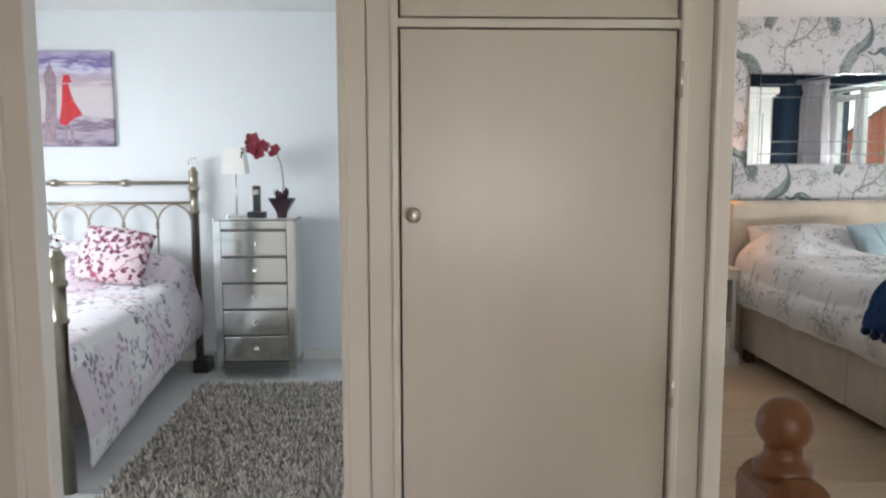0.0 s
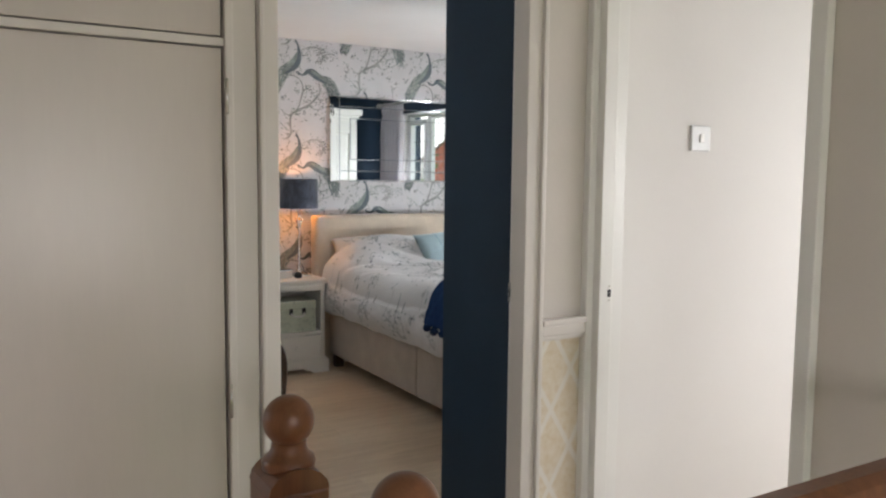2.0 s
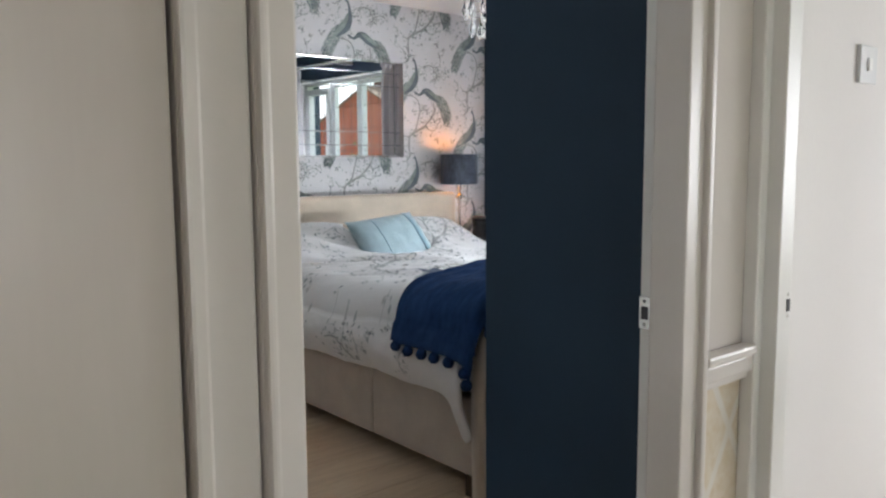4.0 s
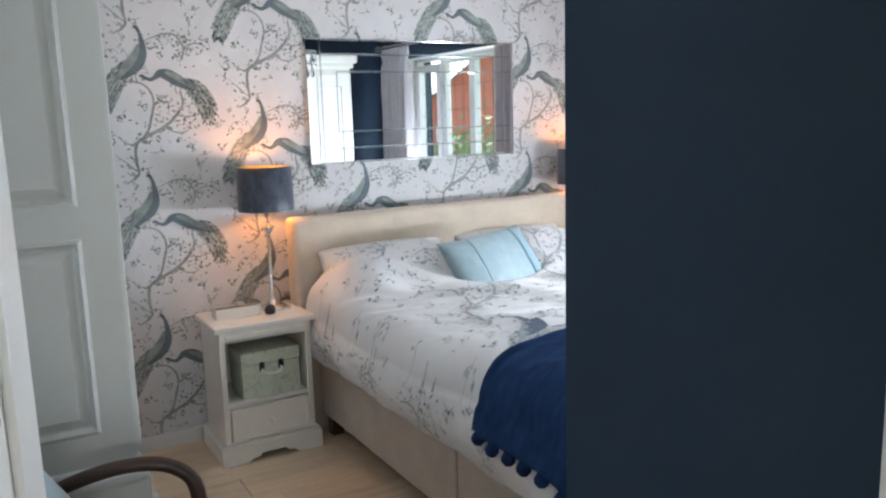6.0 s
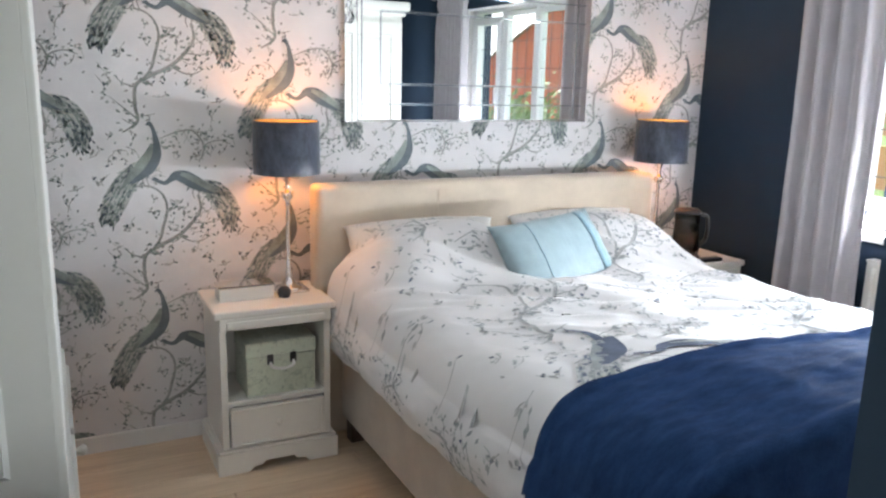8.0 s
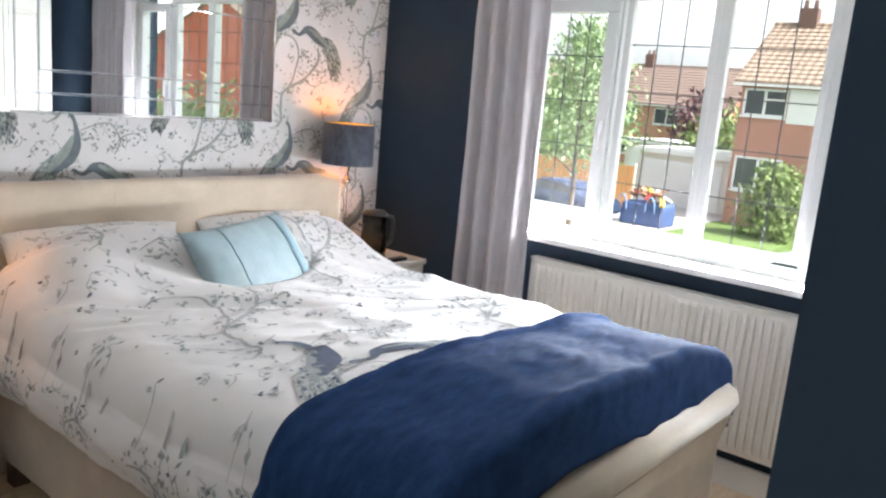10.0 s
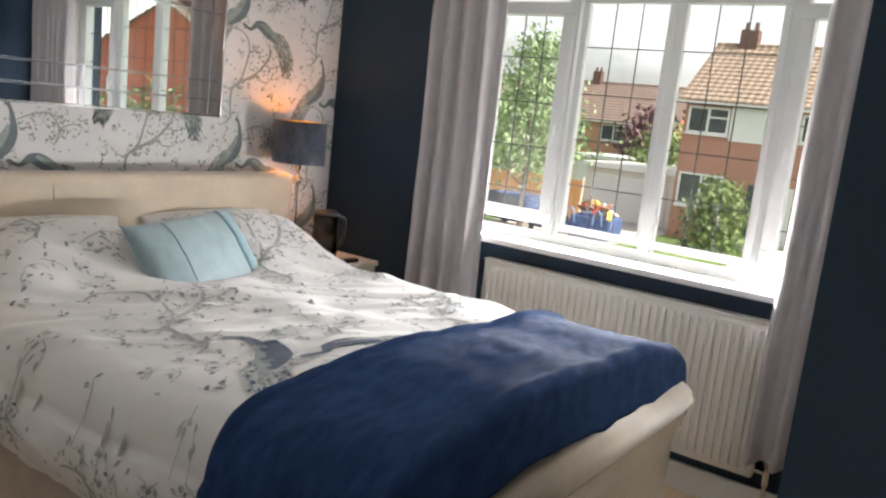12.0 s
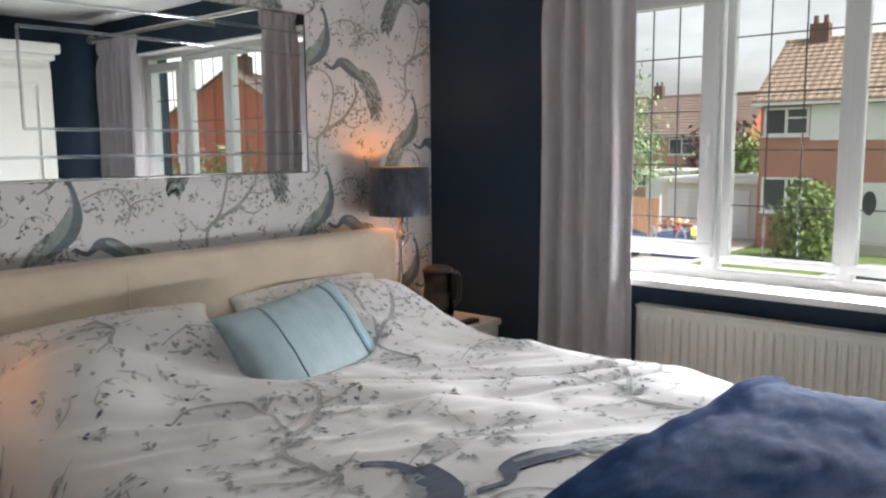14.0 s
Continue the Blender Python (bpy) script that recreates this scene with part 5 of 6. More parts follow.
for k in range(5):
    z0 = 0.116 + k * 0.163
    d = part("drawer", box(-CW + 0.050, CW - 0.050, -0.006, 0.010, z0, z0 + 0.150, 0.004), MIRROR_OLD, cs)
    part("knob", lathe([(0, -0.030), (0.007, -0.028), (0.013, -0.018), (0.007, -0.008), (0.005, 0.0)], 8, (0, -0.005, z0 + 0.078), None, "y"), CLEAR, d, "crystal knob")
LAMPW = plain("white_lamp_shade", (0.82, 0.82, 0.80), 0.8, 0, 0.02, 20, 0.2, 300)
tl = thing("table_lamp", (-0.985, 4.88, 1.0), "slim chrome lamp with a white tapered shade on the mirrored chest", "table lamp")
part("base", box(-0.055, 0.055, -0.035, 0.035, 0.0, 0.016, 0.003), CHROME, tl)
part("stem", lathe([(0, 0.016), (0.006, 0.016), (0.006, 0.28), (0, 0.28)], 10), CHROME, tl, "", True)
sh = part("shade", lathe([(0.105, 0.265), (0.080, 0.425), (0.077, 0.425), (0.102, 0.265), (0.105, 0.265)], 4), LAMPW, tl, "white tapered shade")
sh.rotation_euler.z = radians(45)
ph = thing("cordless_phone", (-0.845, 4.80, 1.0), "black cordless phone standing in its base", "telephone")
part("base", box(-0.055, 0.055, -0.04, 0.045, 0.0, 0.035, 0.008), BLACK, ph)
hs = part("handset", box(-0.024, 0.024, -0.014, 0.014, 0.03, 0.195, 0.008), BLACK, ph)
part("screen", box(-0.016, 0.016, -0.0155, -0.0135, 0.14, 0.17, 0.001), STEEL, hs)
orc = thing("orchid", (-0.695, 4.82, 1.0), "crimson artificial orchid in a dark faceted pot", "plant pot")
POT = plain("dark_plum_ceramic", (0.045, 0.020, 0.035), 0.25, 0, 0.15, 12, 0.05)
PETAL = plain("crimson_petal", (0.20, 0.012, 0.030), 0.6, 0, 0.4, 60, 0.2)
STEMG = plain("olive_stem", (0.09, 0.10, 0.05), 0.6, 0, 0.3, 40, 0.2)
part("pot", lathe([(0, 0.0), (0.030, 0.0), (0.036, 0.03), (0.088, 0.115), (0.083, 0.115), (0.032, 0.04), (0, 0.038)], 10), POT, orc)
stem = [(0.0, 0, 0.08), (0.012, 0, 0.20), (-0.004, 0, 0.34), (-0.06, 0, 0.43), (-0.14, 0, 0.455), (-0.20, 0, 0.44), (-0.245, 0, 0.37)]
part("stem", tube(stem, 0.0035, 6), STEMG, orc, "", True)


def blade(ln, w, bend, seg=6):
    def fn(u, v):
        t = u
        hw = w * math.sin(math.pi * min(1, 0.08 + 0.92 * t)) ** 0.7
        return (ln * t * math.cos(bend * t), (v - 0.5) * 2 * hw, ln * t * math.sin(bend * t) * 0.9 + 0.15 * hw * (2 * v - 1) ** 2)
    return grid(fn, seg, 4)


for k, (a, ln) in enumerate(((0.2, 0.10), (1.3, 0.08), (2.4, 0.09), (3.4, 0.10), (4.6, 0.08), (5.5, 0.11))):
    bm = blade(ln, 0.022, 0.8)
    bmesh.ops.transform(bm, matrix=pose(0, 0, 0.095, 0, -20, math.degrees(a)), verts=bm.verts)
    solid(part("leaf", bm, POT, orc, "", True), 0.002, 0)
for k, (x, z, sc) in enumerate(((-0.03, 0.415, 0.8), (-0.10, 0.435, 1.0), (-0.135, 0.40, 1.1), (-0.165, 0.470, 1.2), (-0.175, 0.42, 0.9), (-0.05, 0.39, 0.6))):
    bm = bmesh.new()
    for j in range(5):
        b2 = blade(0.046 * sc, 0.019 * sc, 0.35)
        join(bm, b2, pose(x, -0.01, z, 80 + 10 * math.sin(k), 0, 0) @ pose(0, 0, 0, 0, 0, 72 * j + 20 * k))
    solid(part("blossom", bm, PETAL, orc, "crimson blossom", True), 0.0015, 0)
for z in (0.42, 0.395, 0.37):
    part("bud", lathe([(0, -0.010), (0.007, -0.002), (0.006, 0.006), (0, 0.010)], 8, (-0.235 + (0.42 - z) * -0.1, 0, z)), STEMG, orc, "", True)

# canvas on the wall: a plain beach scene in bands and strokes
pic = thing("canvas_picture", (-2.22, 5.20, 1.745), "unframed canvas of a violet beach with two small plain shapes", "picture")
cm, cnt, cb = nodes_of("violet_beach_paint")
cco = cnt.nodes.new("ShaderNodeTexCoord").outputs["Object"]
sep = cnt.nodes.new("ShaderNodeSeparateXYZ")
strokes = noise_tex(cnt, 5, 6, 0.7, cco, (1.2, 1, 6))
cnt.links.new(cco, sep.inputs[0])
addn = cnt.nodes.new("ShaderNodeMath")
addn.operation = "MULTIPLY_ADD"
cnt.links.new(strokes.outputs[0], addn.inputs[0])
addn.inputs[1].default_value = 0.30
cnt.links.new(sep.outputs[2], addn.inputs[2])
mr_ = cnt.nodes.new("ShaderNodeMapRange")
mr_.inputs[1].default_value, mr_.inputs[2].default_value = -0.18, 0.47
cnt.links.new(addn.outputs[0], mr_.inputs[0])
cnt.links.new(ramp(cnt, mr_.outputs[0], [(0.0, (0.10, 0.07, 0.13)), (0.16, (0.42, 0.36, 0.45)), (0.24, (0.18, 0.13, 0.20)), (0.34, (0.55, 0.50, 0.54)), (0.62, (0.60, 0.55, 0.56)), (0.72, (0.42, 0.33, 0.42)), (0.80, (0.62, 0.60, 0.72)), (0.86, (0.16, 0.12, 0.33)), (1.0, (0.48, 0.42, 0.58))]), cb.inputs["Base Color"])
cb.inputs["Roughness"].default_value = 0.7
bump(cnt, cb, strokes.outputs[0], 0.3, 0.003)
part("canvas", box(-0.40, 0.40, -0.032, 0.0, -0.305, 0.305, 0.004), cm, pic)
RED = plain("scarlet_paint", (0.55, 0.02, 0.035), 0.6, 0, 0.25, 30, 0.3)
DUSK = plain("dusky_paint", (0.30, 0.22, 0.26), 0.6, 0, 0.3, 30, 0.3)
bm = prism([(0.055, -0.16), (0.075, -0.04), (0.085, 0.09), (0.12, 0.10), (0.15, -0.01), (0.205, -0.10), (0.15, -0.125), (0.10, -0.17)], 0.003, "y", -0.035)
prism([(0.085, 0.10), (0.095, 0.15), (0.13, 0.155), (0.145, 0.105)], 0.003, "y", -0.0355, bm)
part("red_shape", bm, RED, pic, "plain scarlet shape")
bm = prism([(0.085, -0.29), (0.09, -0.16), (0.105, -0.16), (0.10, -0.29)], 0.002, "y", -0.0345)
prism([(0.125, -0.29), (0.12, -0.16), (0.135, -0.16), (0.145, -0.29)], 0.002, "y", -0.0345, bm)
prism([(-0.05, -0.28), (-0.02, 0.02), (-0.03, 0.15), (0.01, 0.23), (0.05, 0.14), (0.045, 0.0), (0.03, -0.28)], 0.002, "y", -0.0343, bm)
part("pale_shape", bm, DUSK, pic, "plain dusky shape")
tagged(part("dark_shoe_box", box(-1.29, -1.19, 4.86, 5.02, 0.0, 0.08, 0.01), BLACK), "low dark box on the carpet beside the bed", "box")

# ---- outside ----
GROUND = -2.75
GRASS = plain("mown_grass", (0.10, 0.16, 0.035), 0.95, 0, 0.35, 1.2, 0.5, 20)
TARMAC = plain("grey_tarmac", (0.16, 0.155, 0.15), 0.9, 0, 0.12, 1.5, 0.4, 40)
PAVE = plain("concrete_paving", (0.42, 0.40, 0.37), 0.9, 0, 0.12, 2.0, 0.4, 40)
BRICK = brickwork("red_brick", (0.40, 0.098, 0.062), (0.29, 0.072, 0.050), (0.38, 0.23, 0.17))
BRICK2 = brickwork("orange_brick", (0.48, 0.13, 0.065), (0.40, 0.10, 0.055), (0.42, 0.28, 0.2))
STACK = plain("weathered_brick", (0.13, 0.075, 0.06), 0.9, 0, 0.25, 6, 0.4, 30)
TILE = plain("brown_concrete_tile", (0.25, 0.185, 0.14), 0.85, 0, 0.22, 3, 0.4, 30)
tnt = TILE.node_tree
troll = tnt.nodes.new("ShaderNodeTexWave")
troll.bands_direction, troll.inputs["Scale"].default_value, troll.inputs["Distortion"].default_value = "Y", 1.0, 0.4
tnt.links.new(tnt.nodes.new("ShaderNodeTexCoord").outputs["Object"], troll.inputs["Vector"])
bump(tnt, tnt.nodes["Principled BSDF"], troll.outputs["Fac"], 0.9, 0.05)
TILE_D = plain("dark_roof_tile", (0.17, 0.12, 0.10), 0.85, 0, 0.2, 3, 0.4, 30)
LEAF = plain("fresh_leaf", (0.14, 0.20, 0.06), 0.6, 0, 0.45, 1.3, 0.1, 12)
LEAF_PALE = plain("pale_birch_leaf", (0.21, 0.30, 0.14), 0.6, 0, 0.35, 1.3, 0.1, 12)
LEAF_PURPLE = plain("copper_leaf", (0.09, 0.035, 0.045), 0.6, 0, 0.4, 1.3, 0.1, 12)
BARK = plain("grey_bark", (0.16, 0.13, 0.10), 0.9, 0, 0.3, 12, 0.5, 60)
FENCE = wood("orange_fence_board", (0.42, 0.19, 0.06), (0.62, 0.32, 0.12), "z", 1, 0.7, 0.5)
CONCRETE = plain("pale_render", (0.58, 0.55, 0.50), 0.9, 0, 0.08, 1.5, 0.3, 30)
DARKGLASS = plain("dark_window_glass", (0.05, 0.06, 0.07), 0.05, 0, 0.1, 2, 0.0)

tagged(part("ground", box(4.72, 1500, -900, 900, GROUND - 0.2, GROUND), GRASS), "mown lawns reaching to the horizon", "ground", "", "structure")
tagged(part("ground_near", box(-300, 4.72, -900, 900, GROUND - 0.2, GROUND - 0.004), GRASS), "lawn round the house", "ground", "", "structure")
tagged(part("road", box(19.0, 25.0, -300, 300, GROUND, GROUND + 0.02), TARMAC), "grey tarmac street between the houses", "road", "", "structure")
tagged(part("pavement", box(25.0, 26.8, -300, 300, GROUND, GROUND + 0.13), PAVE), "concrete pavement with a kerb", "pavement", "", "structure")
tagged(part("pavement_near", box(17.2, 19.0, -300, 300, GROUND, GROUND + 0.13), PAVE), "concrete pavement with a kerb", "pavement", "", "structure")
tagged(part("driveway", box(26.8, 38.0, 13.9, 19.5, GROUND, GROUND + 0.03), PAVE), "concrete driveway before the garages", "driveway", "", "structure")


def house(name, at, rz, w, d, eaves, ridge, brick, tile, label, fronts, chimney=None):
    """A two-storey house; its front faces -x in its own axes, its ridge runs along y. fronts: (kind, y0, y1, z0, z1)."""
    t = thing(name, at, label, "house", "", rz)
    bm = prism([(0, 0), (0, eaves), (d / 2, ridge), (d, eaves), (d, 0)], w, "y", -w / 2)
    part("wall", bm, brick, t)
    roof = bmesh.new()
    ov, th = 0.35, 0.14
    sl = (ridge - eaves) / (d / 2)
    rows = 14
    for side in (0, 1):
        for k in range(rows):
            a, b = k / rows, (k + 1) / rows
            x0, x1 = -ov + (d / 2 + ov) * a, -ov + (d / 2 + ov) * b
            z0, z1 = eaves - ov * sl + (d / 2 + ov) * a * sl, eaves - ov * sl + (d / 2 + ov) * b * sl
            pts = [(x0, z0 + 0.02), (x1, z1 + 0.02), (x1, z1 + 0.07), (x0, z0 + 0.12)]
            if side:
                pts = [(d - x, z) for x, z in pts][::-1]
            prism([(x, z) for x, z in pts], w + 0.5, "y", -w / 2 - 0.25, roof)
    rf = part("roof", roof, tile, t, "rows of concrete roof tiles")
    part("ridge_tiles", lathe([(0, -w / 2 - 0.25), (0.13, -w / 2 - 0.25), (0.13, w / 2 + 0.25), (0, w / 2 + 0.25)], 10, (d / 2, 0, ridge + 0.06), None, "y"), tile, rf)
    part("gutter", box(-ov - 0.10, -ov + 0.02, -w / 2 - 0.25, w / 2 + 0.25, eaves - ov * sl - 0.10, eaves - ov * sl + 0.0), UPVC, t, "white gutter")
    if chimney:
        y0, h = chimney
        c = part("chimney", box(d / 2 - 0.30, d / 2 + 0.30, y0 - 0.38, y0 + 0.38, ridge - 0.5, ridge + h), STACK, rf)
        for yy in (-0.2, 0.2):
            part("chimney_pot", lathe([(0, 0), (0.11, 0), (0.09, 0.35), (0, 0.35)], 10, (d / 2, y0 + yy, ridge + h)), STACK, rf)
    for kind, y0, y1, z0, z1 in fronts:
        if kind == "window":
            f = bmesh.new()
            for a in ((y0, y1, z0, z0 + 0.09), (y0, y1, z1 - 0.09, z1), (y0, y0 + 0.09, z0, z1), (y1 - 0.09, y1, z0, z1), ((y0 + y1) / 2 - 0.05, (y0 + y1) / 2 + 0.05, z0, z1), (y0, (y0 + y1) / 2, z1 - 0.45, z1 - 0.38)):
                box(-0.07, 0.03, *a, 0, f)
            p = part("window", f, UPVC, t)
            part("pane", box(-0.03, 0.0, y0 + 0.04, y1 - 0.04, z0 + 0.04, z1 - 0.04), DARKGLASS, p)
            part("sill", box(-0.14, 0.0, y0 - 0.06, y1 + 0.06, z0 - 0.07, z0), UPVC, p)
        if kind == "panel":
            part("cladding", box(-0.05, 0.02, y0, y1, z0, z1), UPVC, t, "white cladding panel")
        if kind == "door":
            p = part("door", box(-0.06, 0.02, y0, y1, z0, z1), UPVC, t, "white front door")
            my, mz = (y0 + y1) / 2, z0 + (z1 - z0) * 0.66
            oval = lathe([(0, -0.02), (0.24, -0.02), (0.24, 0.02), (0, 0.02)], 20, (0, 0, 0), None, "x")
            bmesh.ops.transform(oval, matrix=Matrix.Translation((-0.07, my, mz)) @ Matrix.Diagonal((1, 1, 1.9, 1)), verts=oval.verts)
            part("door_glass", oval, DARKGLASS, p)
        if kind == "sidelight":
            part("sidelight", box(-0.05, 0.02, y0, y1, z0, z1), DARKGLASS, t, "dark glazed side panel")
        if kind == "step":
            part("doorstep", box(-0.7, 0.02, y0, y1, z0, z1), PAVE, t, "concrete doorstep")
    return t


HF = [("window", 3.9, 5.6, 4.5, 5.6), ("panel", 1.2, 3.85, 4.3, 5.65), ("window", -0.6, 1.15, 4.5, 5.6), ("window", 3.7, 5.6, 1.45, 2.85), ("sidelight", 2.35, 2.75, 0.45, 2.65), ("door", 1.0, 2.3, 0.45, 2.7), ("step", 0.8, 2.9, 0.0, 0.44), ("window", -3.6, -1.0, 1.45, 2.85)]
house("semi_detached_house", (34.5, 8.0, GROUND), 2, 11.5, 8.0, 6.0, 8.5, BRICK, TILE, "red brick two-storey house with a brown tiled roof and white windows", HF, (4.6, 0.75))
F2 = [("window", -3, -0.8, 3.4, 4.7), ("window", 0.8, 3, 3.4, 4.7), ("window", -3, -0.8, 0.8, 2.2), ("window", 0.8, 3, 0.8, 2.2)]
house("far_house", (62, 31, GROUND), 0, 14, 8, 5.2, 8.2, BRICK2, TILE_D, "distant orange brick house with a dark tiled roof", F2, (2, 1.0))
house("far_house", (75, 45, GROUND), 20, 18, 9, 5.2, 9.0, BRICK2, TILE_D, "distant orange brick house with a dark tiled roof", F2, (-3, 1.0))
house("far_house", (95, 40, GROUND), -8, 26, 9, 5.0, 7.6, BRICK, TILE_D, "distant brick house with a low dark roof", F2)
house("gable_house", (28.0, -34.7, GROUND), 58, 9.0, 9.0, 5.2, 8.3, BRICK2, TILE, "red brick gabled house across the street", F2, (2, 1.0))
house("gable_house", (36.0, -22.0, GROUND), 0, 9.0, 9.0, 5.2, 8.0, BRICK2, TILE, "red brick house across the street", F2, (2, 1.0))
house("gable_house", (38.0, -6.0, GROUND), 0, 10.0, 8.0, 5.4, 8.2, BRICK, TILE, "red brick house across the street", F2, (2, 1.0))


def garage(at, w, label):
    t = thing("garage", at, label, "garage")
    part("wall", box(0, 5.5, -w / 2, w / 2, 0, 2.45), CONCRETE, t)
    part("roof", box(-0.25, 5.7, -w / 2 - 0.2, w / 2 + 0.2, 2.45, 2.68), UPVC, t, "flat roof with a pale fascia")
    d = bmesh.new()
    for k in range(9):
        box(-0.05, 0.0, -w / 2 + 0.3, w / 2 - 0.3, 0.05 + k * 0.235, 0.05 + k * 0.235 + 0.215, 0.012, d)
    part("door", d, UPVC, t, "white ribbed up-and-over door")
    return t


garage((36.5, 16.7, GROUND), 4.4, "pale garage with a white ribbed door and flat roof")
garage((46.0, 21.6, GROUND), 5.5, "pale flat-roofed garage behind the drive")

fen = thing("garden_fence", (33.0, 20.9, GROUND), "orange stained close-board garden fence", "fence", "", 0)
for k in range(50):
    y = -3.5 + 0.19 * k
    part("board", box(-0.015, 0.015, y, y + 0.175, 0.08, 1.92, 0.004), FENCE, fen)
for k in range(6):
    part("post", box(0.02, 0.12, -3.55 + 1.9 * k, -3.45 + 1.9 * k, 0.0, 2.05, 0.01), CONCRETE, fen)


def foliage(name, at, height, radius, trunk, mat, label, seed, shape="tree", n=2600, leaf=0.16, low=0.22):
    """A tapered trunk with limbs and a crown of loose leaf clumps."""
    t = thing(name, at, label, "tree" if shape == "tree" else "bush")
    r = random.Random(seed)
    if trunk:
        bm = tube([(0, 0, 0), (0.05, 0.03, height * 0.3), (-0.04, 0.06, height * 0.6), (0, 0, height * 0.92)], 0.11, 8, None, True, 0.02)
        for k in range(9):
            a, z = r.uniform(0, 6.28), height * r.uniform(0.3, 0.8)
            ln = radius * r.uniform(0.5, 0.9)
            tube([(0, 0, z), (ln * 0.5 * math.cos(a), ln * 0.5 * math.sin(a), z + ln * 0.35), (ln * math.cos(a), ln * math.sin(a), z + ln * 0.55)], 0.04, 6, bm, True, 0.01)
        part("trunk", bm, BARK, t, "", True)
    vs, fs = [], []
    clumps = []
    for k in range(max(10, n // 60)):
        v = r.uniform(0.12 if shape == "bush" else low, 1.0)
        env = (math.sin(math.pi * min(1, v * 0.9 + 0.1)) ** 0.8) if shape == "tree" else math.sqrt(max(0.05, 1 - (v * 0.95) ** 2))
        a, q = r.uniform(0, 6.28), radius * env * math.sqrt(r.uniform(0.05, 1))
        clumps.append((q * math.cos(a), q * math.sin(a), v * height))
    for k in range(n):
        cx, cy, cz = r.choice(clumps)
        s = radius * 0.22
        p = Vector((cx + r.gauss(0, s), cy + r.gauss(0, s), max(0.05, cz + r.gauss(0, s))))
        d = Vector((r.gauss(0, 1), r.gauss(0, 1), r.gauss(0, 1))).normalized()
        e = d.orthogonal().normalized()
        f = d.cross(e)
        sz = leaf * r.uniform(0.5, 1.2)
        i = len(vs)
        vs += [p - e * sz, p + f * sz * 0.45, p + e * sz, p - f * sz * 0.45]
        fs.append((i, i + 1, i + 2, i + 3))
    me = bpy.data.meshes.new("crown")
    me.from_pydata([tuple(v) for v in vs], [], fs)
    me.materials.append(mat)
    c = new("crown", me)
    c.parent = t
    c["kind"] = "stuff"
    return t


foliage("birch_tree", (23.5, 14.9, GROUND), 6.7, 1.65, True, LEAF_PALE, "slender pale green birch tree", 3, "tree", 5000, 0.11, 0.42)
foliage("shrub", (31.6, 11.0, GROUND), 2.35, 1.25, False, LEAF, "rounded green shrub before the brick house", 4, "bush", 3600, 0.13)
foliage("shrub", (32.8, 5.2, GROUND), 1.6, 0.9, False, LEAF, "rounded green shrub before the brick house", 5, "bush", 2200, 0.13)
foliage("shrub", (44.0, 17.8, GROUND), 4.2, 2.2, True, LEAF, "green bushes behind the garages", 6, "bush", 2200, 0.22)
foliage("copper_tree", (60.0, 25.0, GROUND), 5.6, 2.6, True, LEAF_PURPLE, "dark copper-leaved tree behind the garages", 7, "tree", 2600, 0.3)
foliage("garden_tree", (50.0, 31.0, GROUND), 5.5, 3.0, True, LEAF, "green garden tree among the far houses", 8, "tree", 2600, 0.3)
foliage("hedge", (15.5, -14.0, GROUND), 3.0, 2.8, False, LEAF, "clipped green hedge beside the street", 9, "bush", 3600, 0.16)
foliage("garden_tree", (12.0, -8.6, GROUND), 3.2, 1.4, True, LEAF, "small green tree in a front garden", 10, "tree", 2400, 0.13)


def car(at, rz, paint, label):
    t = thing("car", at, label, "car", "", rz)
    prof = [(-2.0, 0.35), (-2.05, 0.62), (-1.9, 0.86), (-1.15, 0.95), (-0.55, 1.38), (0.75, 1.42), (1.55, 1.02), (2.0, 0.95), (2.05, 0.55), (2.0, 0.32)]
    bm = prism(prof, 1.66, "y", -0.83)
    bmesh.ops.bevel(bm, geom=list(bm.edges), offset=0.07, segments=2, affect="EDGES")
    b = part("body", bm, paint, t, "", True)
    win_ = prism([(-1.02, 0.98), (-0.52, 1.33), (0.70, 1.36), (1.38, 1.02)], 1.70, "y", -0.85)
    part("side_windows", win_, DARKGLASS, b)
    for x in (-1.25, 1.28):
        for y in (-0.80, 0.80):
            wh = part("wheel", lathe([(0, -0.09), (0.28, -0.09), (0.31, -0.05), (0.31, 0.05), (0.28, 0.09), (0, 0.09)], 20, (x, y, 0.31), None, "y"), BLACK, t)
            part("hub", lathe([(0, -0.10), (0.17, -0.10), (0.17, 0.10), (0, 0.10)], 12, (x, y, 0.31), None, "y"), STEEL, wh)
    return t


CARW = plain("silver_white_car_paint", (0.72, 0.74, 0.75), 0.2, 0, 0.02, 2, 0.0)
CARB = plain("dark_blue_car_paint", (0.03, 0.05, 0.11), 0.2, 0, 0.05, 2, 0.0)
car((20.6, 6.2, GROUND + 0.02), 90, CARW, "silver-white hatchback parked in the street")
car((28.3, 17.8, GROUND + 0.02), 80, CARB, "dark blue car parked beside the fence")
